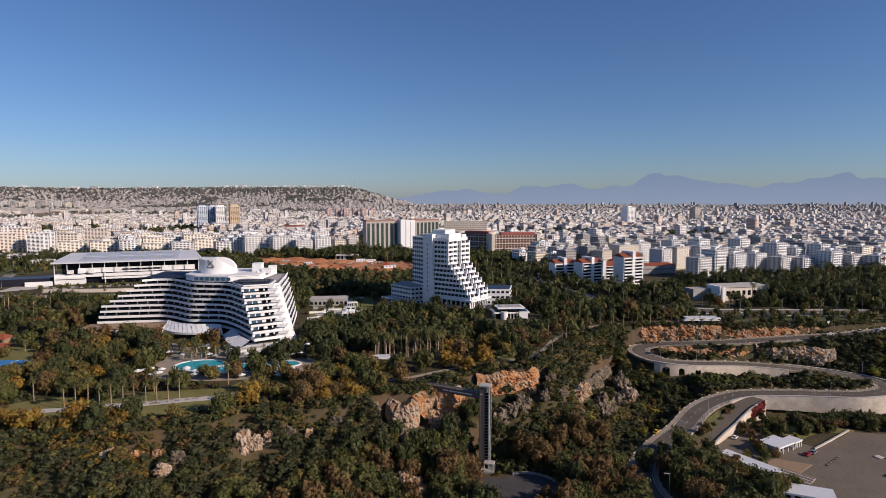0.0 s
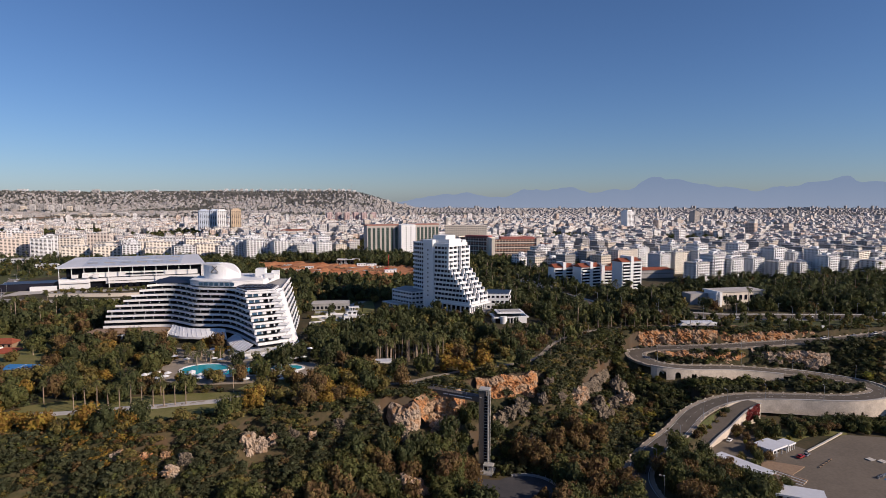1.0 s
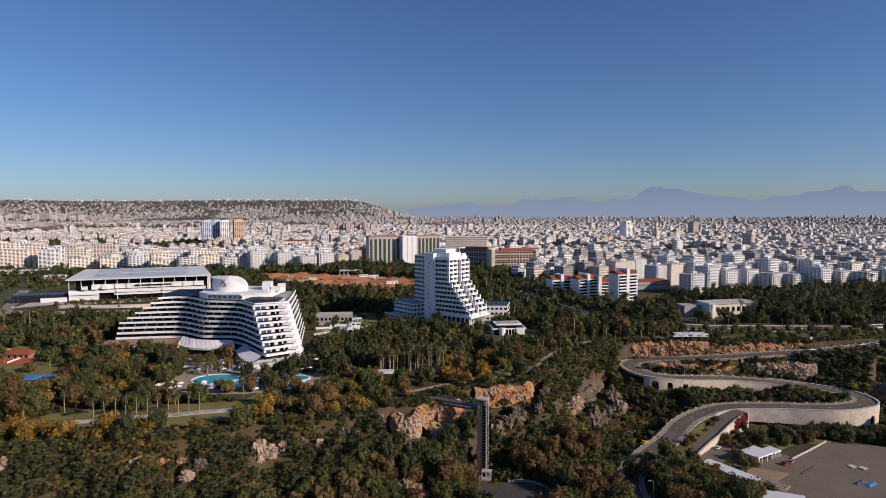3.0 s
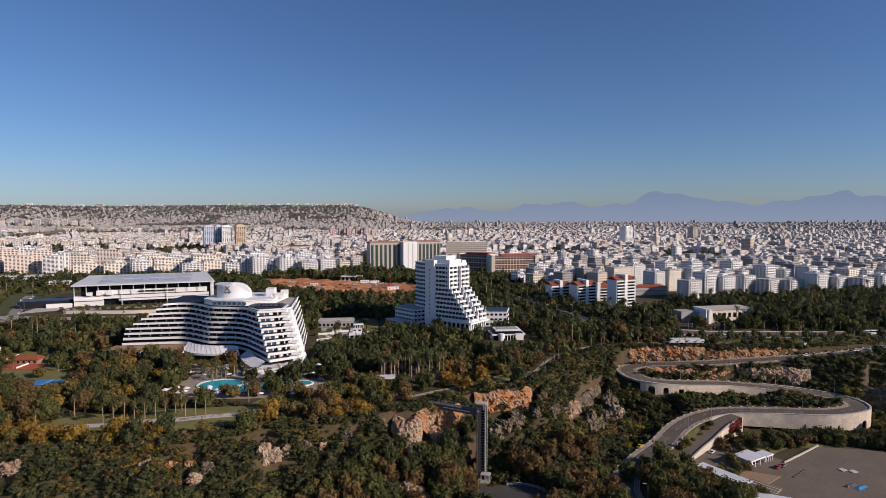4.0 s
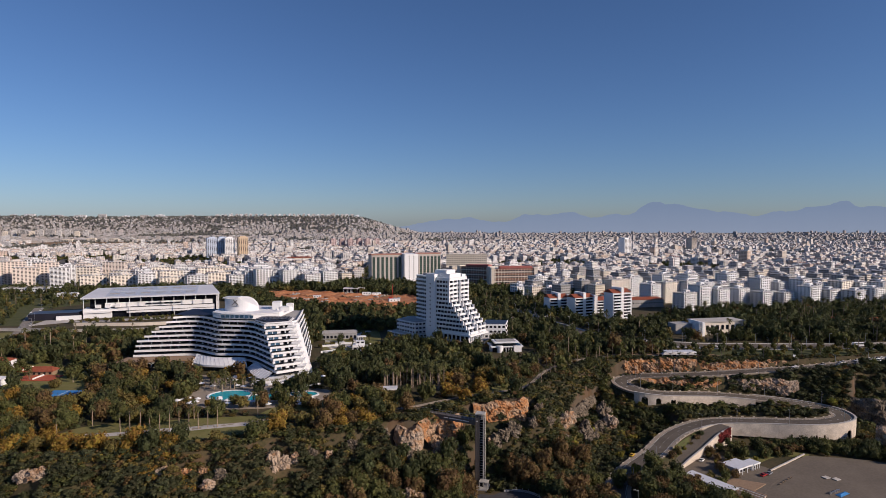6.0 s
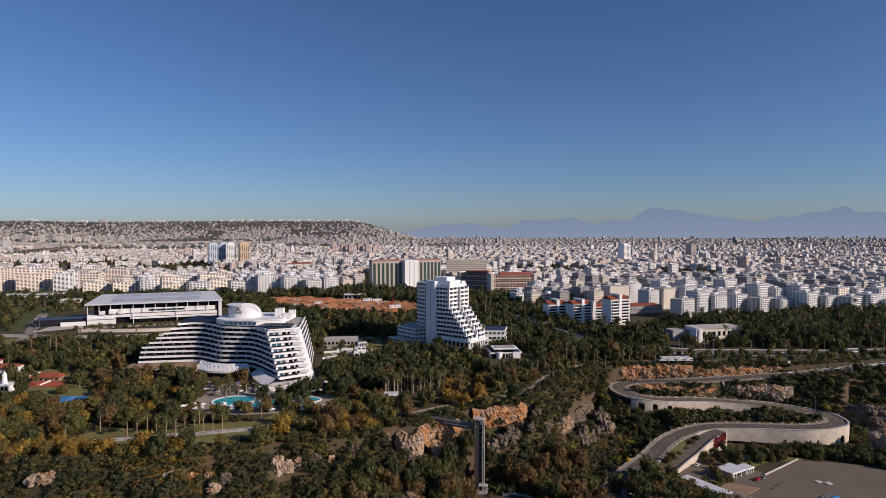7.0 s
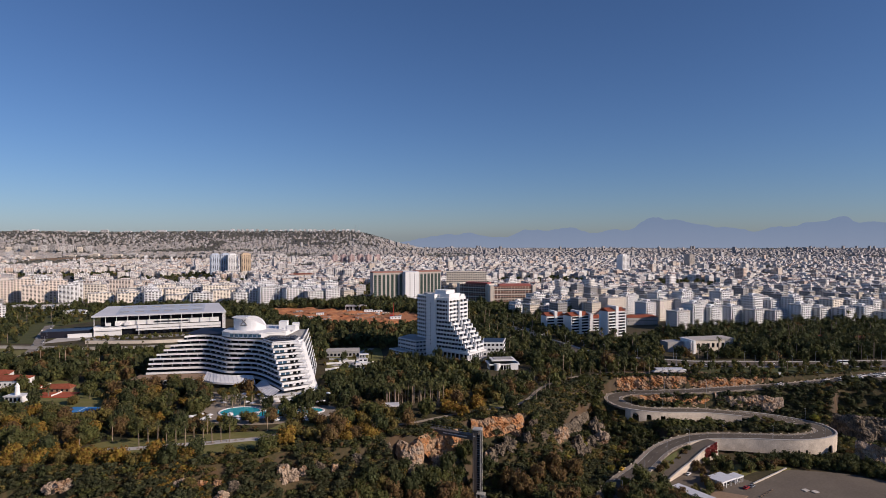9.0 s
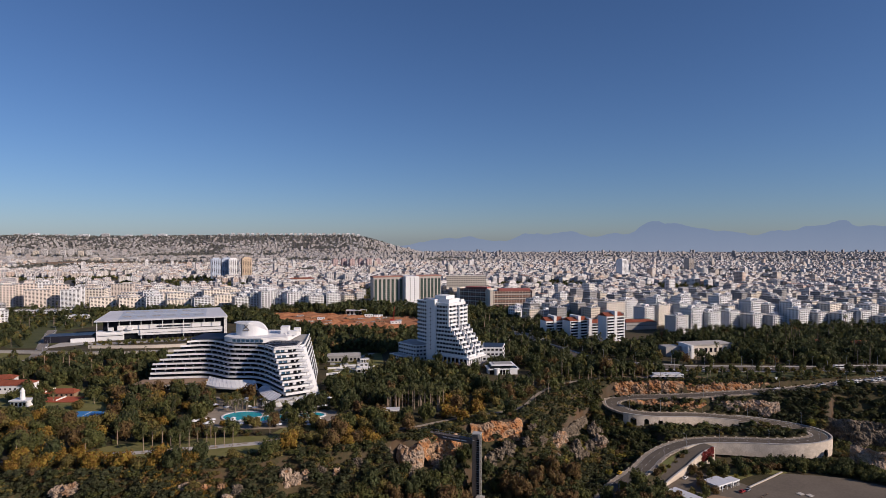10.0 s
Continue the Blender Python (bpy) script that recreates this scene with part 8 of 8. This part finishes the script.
def villa():
    th = thing("villa", (239, 492, 0), "cream modern villa with a curved white end wall", "villa", turn=0.22)
    part("wall", Geo().box((2, 0, 5), (44, 16, 12)), CREAM, th)
    part("roof", Geo().box((2, 0, 11.3), (46, 18, 0.9)), PALECON, th)
    part("end_wall", Geo().box((-20, -4, 5.5), (2.2, 20, 13)), WHITE, th)
    g = Geo()
    a = [(-24 + 3 * math.sin(t * 2.2), -14 + 6 * t, -1) for t in np.linspace(0, 1.4, 12)]
    g.strip(a, [(x, y, 12.5 - 2.5 * i / 11) for i, (x, y, z) in enumerate(a)])
    part("curved_wall", g, WHITE, th, "curved white wall")
    part("wing", Geo().box((-30, 6, 4), (16, 12, 10)), GREYCON, th)
    for i in range(7):
        part("window", Geo().box((-12 + i * 5, -8, 6), (2.6, 0.3, 4)), GLASS, th)


villa()


# ---- ramp wall, red creeper, ring terrace by the lift ----
rw = curve([(170, 309.5, -23.2), (161, 304.5, -24.6), (152, 297, -26.6), (144, 289.3, -28.2), (134, 280, -29.6), (125, 271, -31.0)], 2)
retaining_wall("ramp_wall", rw, 0.5, lambda t: -33.4, STONE, "long pale wall along the ramp to the shore", thick=0.6, flip=False)
lane = beside(rw, -4.6)
g = Geo().strip(beside(lane, 4.2), beside(lane, -4.2))
g.strip(beside(lane, -4.2), lift_by(beside(lane, -4.2), -3.0))
tagged(new("ramp_lane", g.mesh("ramp_lane", LOT)), "grey paved ramp lane above its wall", "pavement", kind="structure")
g = Geo()
rng = random.Random(4)
for i in range(260):
    t = rng.random()
    p = Vector((168 - 9 * t, 308.2 - 5.2 * t, -22.6 - 1.6 * t - rng.random() * 6))
    a = rng.uniform(0, 6)
    s = rng.uniform(0.25, 0.6)
    q = Vector((math.cos(a) * s, 0.2 * s, math.sin(a) * s))
    r = Vector((-math.sin(a) * s, -0.2 * s, math.cos(a) * s))
    o = Vector((0.4, -0.9, 0)) * rng.uniform(0.2, 0.9)
    g.add([p + o - q - r, p + o + q - r, p + o + q + r, p + o - q + r], [(0, 1, 2, 3)])
solid("creeper", g, REDWALL, "dark red creeper hanging over the wall", "creeper")
ring = thing("ring_terrace", (33, 231, SHORE), "round dark paved terrace with a curved rail", "terrace")
circ = [(14 * math.cos(a), 14 * math.sin(a)) for a in np.linspace(0, math.tau, 48, False)]
part("paving", Geo().prism(circ, -1, 0.25), DARKASPHALT, ring)
arc = np.array([(14.2 * math.cos(a), 14.2 * math.sin(a), 0) for a in np.linspace(-0.9, 1.9, 40)])
g = Geo()
o2, i2 = beside(arc, -0.4), beside(arc, 0.4)
g.strip(lift_by(o2, -1), lift_by(o2, 1.1)), g.strip(lift_by(o2, 1.1), lift_by(i2, 1.1)), g.strip(lift_by(i2, 1.1), lift_by(i2, -1))
part("rim_wall", g, GREYCON, ring, "low curved concrete rim wall")
for k in range(0, 40, 3):
    part("rail_post", Geo().tube(tuple(arc[k] + (0, 0, 1.1)), tuple(arc[k] + (0, 0, 2.2)), 0.08, 0.08, 4), METAL, ring)
for k in range(4):
    part("bench", Geo().box((3 + 2.2 * k, -6 + k * 0.4, 0.6), (0.5, 6, 0.5), 0.1), STEEL, ring)
patch("brown_ramp", [(139, 255.5), (148, 260), (161, 254), (149, 244.5)], WOOD, "broad brown timber deck beside the parking lot", "deck", 0.5, 3)
patch("plaza", [(14, 243), (22, 241), (36, 243), (40, 228), (30, 218), (14, 220)], DARKASPHALT, "dark asphalt plaza round the lift foot", "pavement", 0.2, 3)
patch("planted_strip", [(152, 306), (143, 299), (134, 290), (126, 281), (123, 283), (131, 292), (141, 301.5), (150, 309)], VERGE, "narrow planted strip between road and ramp", "verge", 0.3, 3)
st = thing("steps", (146, 242, SHORE), "broad pale steps down to the parking lot", "steps", turn=-0.9)
for k in range(6):
    part("step", Geo().box((0, k * 0.9, 0.17 * k - 0.1), (13, 1.0, 0.5 + 0.02 * k)), WOOD if k % 2 else PALECON, st)


# ---- vehicles ----
def car_proto(paint, label):
    th = thing("car", (0, 0, 0), label, "car", "parked and passing cars")
    body = Geo()
    prof = [(-2.15, 0.35), (2.15, 0.35), (2.2, 0.75), (1.9, 0.92), (0.95, 1.0), (-1.9, 1.0), (-2.2, 0.8)]
    n = len(prof)
    body.add([(x, -0.86, z) for x, z in prof] + [(x, 0.86, z) for x, z in prof], [tuple(range(n)), tuple(range(2 * n - 1, n - 1, -1))] + [(i, n + i, n + (i + 1) % n, (i + 1) % n) for i in range(n)])
    part("body", body, paint, th)
    cab = [(1.0, 0.98), (0.35, 1.46), (-1.2, 1.46), (-1.85, 0.98)]
    part("cabin", Geo().add([(x, -0.76 + 0.12 * (z > 1.2), z) for x, z in cab] + [(x, 0.76 - 0.12 * (z > 1.2), z) for x, z in cab],
                            [(0, 1, 2, 3), (7, 6, 5, 4), (0, 4, 5, 1), (1, 5, 6, 2), (2, 6, 7, 3), (3, 7, 4, 0)]), GLASS, th, "dark car windows")
    part("roof", Geo().box((-0.42, 0, 1.49), (1.5, 1.25, 0.06)), paint, th)
    for x in (-1.35, 1.35):
        for y in (-0.8, 0.8):
            part("wheel", Geo().tube((x, y - 0.1, 0.33), (x, y + 0.1, 0.33), 0.33, 0.33, 10), TYRE, th)
    return th


CARS = [car_proto(mat("car paint white", (0.80, 0.80, 0.80), rough=0.3, vary=0.04, bump=0), "white car"), car_proto(mat("car paint grey", (0.22, 0.23, 0.25), rough=0.3, vary=0.04, bump=0), "dark grey car"),
        car_proto(mat("car paint silver", (0.50, 0.51, 0.53), rough=0.3, metal=0.3, vary=0.04, bump=0), "silver car"), car_proto(mat("car paint red", (0.35, 0.03, 0.03), rough=0.3, vary=0.04, bump=0), "red car"),
        car_proto(mat("car paint yellow", (0.70, 0.42, 0.02), rough=0.3, vary=0.04, bump=0), "yellow taxi")]
for i, c in enumerate(CARS):
    tagged(c, ("white hatchback car on asphalt", "dark grey saloon car on asphalt", "silver saloon car on asphalt", "red hatchback car on asphalt", "yellow taxi car on asphalt")[i])
used = set()


def car(i, x, y, z, turn):
    m = Matrix.Translation((x, y, z)) @ Matrix.Rotation(turn, 4, "Z")
    if i not in used:
        used.add(i)
        CARS[i].matrix_basis = m
    else:
        copy_thing(CARS[i], m)


def drive(line, s, lane_off, i, dz):
    k = int(s * (len(line) - 2))
    d = line[k + 1] - line[k]
    p = beside(line, lane_off)[k]
    car(i, p[0], p[1], p[2] + dz, math.atan2(d[1], d[0]) + (math.pi if lane_off > 0 else 0))


rng = random.Random(6)
for s in (0.004, 0.010, 0.016, 0.022, 0.030, 0.037, 0.045, 0.052, 0.060, 0.068, 0.075, 0.092, 0.105, 0.109, 0.115, 0.121, 0.127, 0.133, 0.139, 0.145, 0.151, 0.158, 0.166, 0.175, 0.19, 0.215, 0.245):
    drive(ROAD, s, -2.4, rng.choice((0, 0, 0, 1, 2)), 0.06)
for s in (0.006, 0.013, 0.021, 0.03, 0.041, 0.05, 0.06, 0.072, 0.083, 0.10, 0.112, 0.12, 0.13, 0.141, 0.152, 0.165, 0.18, 0.20):
    drive(ROAD, s, 2.4, rng.choice((0, 1, 2)), 0.06)
BL = BOULEVARD.copy()
BL[:, 2] = height(BL[:, 0], BL[:, 1])
for s in (0.03, 0.045, 0.06, 0.075, 0.09, 0.11, 0.13, 0.155, 0.18, 0.21, 0.24, 0.27, 0.30, 0.36, 0.44, 0.52, 0.6):
    drive(BL, s, rng.choice((-5.2, -2, 2, 5.2)), rng.choice((0, 0, 1, 2)), 0.17)
for r in range(4):
    for k in range(12):
        if rng.random() < 0.5:
            x, y = 12 + k * 7 + r * 2, 770 + r * 15 + k * 1.2
            car(rng.choice((0, 0, 1, 2, 2, 3)), x, y, float(height([x], [y])[0]) + 0.13, 1.6 + rng.uniform(-0.05, 0.05))
LR = LEFTROAD.copy()
LR[:, 2] = height(LR[:, 0], LR[:, 1])
for k in range(16):
    drive(LR, 0.06 + k * 0.055, rng.choice((-3.6, 3.6)), rng.choice((0, 0, 1, 2)), 0.17)
for x, y, i, a in ((165, 264, 3, 0.6), (169, 266, 1, 0.7), (141, 283, 0, 0.8), (102, 281, 4, 0.9)):
    z = float(height([x], [y])[0])
    car(i, x, y, z + (0.17 if i != 4 else 0.3), a)


def bus(x, y, turn, label):
    th = thing("bus", (x, y, float(height([x], [y])[0]) + 0.17), label, "bus", turn=turn)
    part("body", Geo().box((0, 0, 1.7), (12, 2.5, 2.7)), WHITE, th)
    part("window_band", Geo().box((0, 0, 2.1), (11.6, 2.54, 1.0)), GLASS, th)
    for k in (-4, 4):
        for s in (-1.1, 1.1):
            part("wheel", Geo().tube((k, s - 0.15, 0.5), (k, s + 0.15, 0.5), 0.5, 0.5, 10), TYRE, th)


bus(330, 434, 0.05, "long white city bus on the boulevard")
bus(80, 590, 1.0, "white coach parked near the wood")


# ---- street lamps, sign, crane ----
def lamp_proto(h, label):
    th = thing("street_lamp", (0, 0, 0), label, "street lamp", "street lamps")
    part("pole", Geo().tube((0, 0, -0.5), (0, 0, h), 0.13, 0.08, 6), METAL, th)
    part("arm", Geo().tube((0, 0, h), (1.7, 0, h + 0.35), 0.06, 0.05, 5), METAL, th)
    part("lamp_head", Geo().box((1.9, 0, h + 0.35), (0.9, 0.35, 0.16)), PALESTEEL, th)
    return th


lamp = lamp_proto(8.5, "tall grey street lamp beside the road")
started = False
for line, off, step, dz in ((ROAD, 6.6, 14, 0.2), (BL, 9.6, 5, 0.1), (BL, -9.6, 5, 0.1), (LR, 5.8, 6, 0.1)):
    p = beside(line, off)
    for k in range(6, len(line) - 14, step):
        d = line[k + 1] - line[k]
        m = Matrix.Translation((p[k][0], p[k][1], p[k][2] + dz)) @ Matrix.Rotation(math.atan2(d[1], d[0]) - math.copysign(math.pi / 2, off), 4, "Z")
        if not started:
            lamp.matrix_basis = m
            started = True
        else:
            copy_thing(lamp, m)
sg = thing("roadside_sign", (250, 386, float(height([250], [386])[0])), "white heart-shaped sign on the verge", "sign")
part("panel", Geo().add([(-1.4, 0, 4.6), (0, 0, 2.2), (1.4, 0, 4.6), (0.8, 0, 5.3), (0, 0, 4.8), (-0.8, 0, 5.3), (-1.4, 0.3, 4.6), (0, 0.3, 2.2), (1.4, 0.3, 4.6), (0.8, 0.3, 5.3), (0, 0.3, 4.8), (-0.8, 0.3, 5.3)],
                        [(0, 1, 2, 3, 4, 5), (11, 10, 9, 8, 7, 6), (0, 6, 7, 1), (1, 7, 8, 2), (2, 8, 9, 3), (3, 9, 10, 4), (4, 10, 11, 5), (5, 11, 6, 0)]), PAINT, sg)
part("post", Geo().tube((0, 0.15, -0.5), (0, 0.15, 2.6), 0.1, 0.1, 5), METAL, sg)
sg.matrix_basis = sg.matrix_basis @ Matrix.Diagonal((0.8, 0.8, 0.7, 1))
cr = thing("crane", (-72, 712, 0.3), "red drilling crane on the building site", "crane")
part("undercarriage", Geo().box((0, 0, 0.9), (5, 3.4, 1.8)), DARK, cr)
part("cab", Geo().box((0, 0, 2.9), (4, 2.6, 2.2)), mat("red machine paint", (0.45, 0.05, 0.03), rough=0.4), cr)
part("mast", Geo().tube((2, 0, 2), (3, 0, 20), 0.4, 0.3, 6), mat("red mast paint", (0.45, 0.06, 0.04), rough=0.4), cr)
for i in range(14):
    x, y = -230 + i * 13 + (i % 3) * 4, 778 - i * 8
    g = Geo()
    bm = bmesh.new()
    bmesh.ops.create_icosphere(bm, subdivisions=2, radius=1.0)
    for v in bm.verts:
        v.co *= 1 + 0.4 * noise.noise(v.co * 1.4 + Vector((i * 3.1, 0, 0)))
    g.add([(v.co.x * 6, v.co.y * 5, v.co.z * 1.8) for v in bm.verts], [[v.index for v in f.verts] for f in bm.faces])
    bm.free()
    ob = solid("soil_heap", g, REDSOIL, "heap of red soil on the building site", "soil heap", group="soil heaps")
    ob.matrix_basis = Matrix.Translation((x, y, float(height([x], [y])[0]) + 0.4)) @ Matrix.Rotation(i, 4, "Z")
wl = curve([(-355, 520, 0), (-300, 522, 0), (-262, 532, 0), (-238, 548, 0)], 6)
wl[:, 2] = height(wl[:, 0], wl[:, 1])
retaining_wall("garden_wall", wl, 3.0, lambda t: -1.0, CREAM, "long cream wall before the hall", thick=0.5)
tp = thing("tarpaulin", (192, 243, SHORE + 0.1), "crumpled blue tarpaulin on the parking lot", "tarpaulin", turn=0.5)
part("sheet", Geo().add([(-4, -1.5, 0.1), (4, -1.2, 0.1), (4.4, 1.4, 0.1), (-3.6, 1.6, 0.1), (-2, 0, 0.7), (2, 0.2, 0.6)], [(0, 1, 5, 4), (1, 2, 5), (2, 3, 4, 5), (3, 0, 4)]), BLUECOURT, tp)
for k in range(9):
    part("folded_chair", Geo().box((-5 + k * 0.9, 3.0 + 0.2 * (k % 2), 0.5), (0.6, 0.5, 0.9), 0.3 * k), METAL, tp)
for x, y in ((196, 262), (200, 260)):
    pl = thing("pallet", (x, y, SHORE + 0.1), "grey pallet lying on the parking lot", "pallet", "pallets", turn=0.4)
    for k in range(5):
        part("board", Geo().box((0, -1.2 + k * 0.6, 0.35), (3.2, 0.45, 0.12)), PALECON, pl)
    part("bearer", Geo().box((0, 0, 0.15), (3.0, 2.6, 0.25)), GREYCON, pl)
for k in range(5):
    bn = thing("bench", (168 + k * 2.4, 254 + k * 1.9, SHORE + 0.1), "dark low bench at the lot edge", "bench", "lot benches", turn=0.7)
    part("seat", Geo().box((0, 0, 0.45), (1.8, 0.5, 0.1)), WOOD, bn)
    for s in (-0.7, 0.7):
        part("leg", Geo().box((s, 0, 0.2), (0.12, 0.45, 0.42)), STEEL, bn)

# small trees and hedges of the garden beds behind the hotel, the garden wall along the road
rng = random.Random(31)
for i in range(16):
    a, b = rng.uniform(-100, -62), rng.uniform(415, 498)
    plant(("olive_tree", "broadleaf_tree", "cypress_tree", "pine_tree")[i % 4], a, b, rng.uniform(0.4, 0.7))
gw = beside(CROSSROAD, -11)[4:60]
gw[:, 2] = height(gw[:, 0], gw[:, 1])
retaining_wall("garden_wall", gw, 2.4, lambda t: -2.0, PALECON, "pale garden wall along the road behind the hotel", thick=0.5)
shed("garden_pavilion", -72, 456, 8, 5, 3.0, 0.3, "small white flat-roofed garden pavilion")

# palms, flower beds and low trees that crowd the pool terrace
for i in range(30):
    a, b = rng.uniform(-158, -76), rng.uniform(308, 334) if i % 3 else rng.uniform(270, 281)
    plant(("date_palm", "olive_tree", "date_palm", "autumn_tree", "broadleaf_tree")[i % 5], a, b, rng.uniform(0.5, 0.85))

# rubble, slabs and site huts on the red earth
rng = random.Random(41)
for i in range(26):
    x, y = rng.uniform(-215, -60), rng.uniform(690, 785)
    if not inside(np.array([x]), np.array([y]), SITE)[0]:
        continue
    z = float(height([x], [y])[0])
    th = thing("rubble_pile", (x, y, z + 0.3), "pile of pale broken stone on red earth", "rubble", "rubble piles", turn=rng.uniform(0, 3))
    g = Geo()
    for k in range(16):
        g.box((rng.gauss(0, 3.0), rng.gauss(0, 1.8), rng.uniform(0.2, 1.6)), (rng.uniform(0.8, 2.4), rng.uniform(0.8, 2.0), rng.uniform(0.5, 1.2)), rng.uniform(0, 3))
    tagged(part("rubble", g, (PALECON, EARTH, GREYCON)[i % 3], th), "broken stone", kind="stuff")
for x, y, w, d in ((-110, 770, 12, 4), (-96, 764, 12, 4), (-170, 735, 10, 4), (-66, 700, 14, 5)):
    hut = thing("site_hut", (x, y, float(height([x], [y])[0]) + 0.3), "white site hut on the red earth", "site hut", "site huts", turn=0.3)
    body = part("wall", Geo().box((0, 0, 1.4), (w, d, 3.2)), WHITE, hut)
    part("roof", Geo().box((0, 0, 3.1), (w + 0.4, d + 0.4, 0.25)), SHEET, hut)
    for k in range(3):
        part("window", Geo().box((-w * 0.3 + k * w * 0.3, -d / 2, 1.7), (1.4, 0.2, 1.0)), GLASS, body)

# trees round the beach pavilions, hedges of the forecourt
for a, b, k, s in ((146, 266, "olive_tree", 0.7), (143, 259, "broadleaf_tree", 0.6), (149, 262, "plane_tree", 0.55), (158, 281, "olive_tree", 0.6), (138, 252, "broadleaf_tree", 0.55), (134, 258, "olive_tree", 0.55), (128, 243, "broadleaf_tree", 0.7), (122, 250, "plane_tree", 0.7), (140, 232, "broadleaf_tree", 0.75), (133, 228, "plane_tree", 0.8)):
    plant(k, a, b, s)
for a, b, k, s in ((74, 236, "plane_tree", 1.1), (73, 248, "broadleaf_tree", 1.1), (93, 244, "plane_tree", 1.0), (95, 233, "broadleaf_tree", 1.1), (75, 224, "broadleaf_tree", 1.1), (96, 222, "plane_tree", 1.1), (128, 410, "plane_tree", 1.6), (60, 268, "plane_tree", 1.2), (20, 300, "autumn_tree", 1.2), (-34, 262, "autumn_tree", 0.9),
                   (-42, 256, "autumn_tree", 0.9), (-52, 252, "autumn_tree", 1.0), (-58, 262, "plane_tree", 0.9)):
    plant(k, a, b, s)
# palm avenue beside the cliff-top path
for off in (5.0, -6.5):
    line = beside(PARKPATH, off)
    for i, p in enumerate(line):
        if 52 < p[0] < 170 and i % 2 == 0:
            plant("fan_palm", p[0], p[1], 0.62 + 0.05 * (i % 4))
# garden buildings and white walls between the two hotels
block("garden_hall", [(-105, 456), (-76, 460), (-78, 474), (-107, 470)], 0, 1, 5.0, "low grey garden hall with a pale flat roof", "hall", GREYCON, roof=PALECON)
block("garden_lodge", [(-72, 411), (-60, 413), (-61, 421), (-73, 419)], 0, 1, 4.2, "small white garden lodge with a flat roof", "lodge", WHITE, roof=SHEET)
block("garden_lodge", [(-70, 414), (-63, 415), (-63.5, 419), (-70.5, 418)], 4.2, 1, 2.6, "white upper storey of the garden lodge", "lodge", WHITE, roof=SHEET)
for x, y, w, turn in ((-92, 428, 18, 0.3), (-84, 420, 14, -0.5), (-80, 438, 20, 0.2), (-92, 444, 16, -0.2), (-64, 430, 12, 0.9), (-90, 408, 12, 0.6)):
    g = Geo().box((0, 0, 0.7), (w, 0.5, 1.6)).box((0, 0, 1.55), (w + 0.2, 0.7, 0.15))
    ob = solid("garden_wall", g, WHITE, "low white wall of the garden terraces", "wall", group="garden terrace walls")
    ob.matrix_basis = Matrix.Translation((x, y, float(height([x], [y])[0]))) @ Matrix.Rotation(turn, 4, "Z")
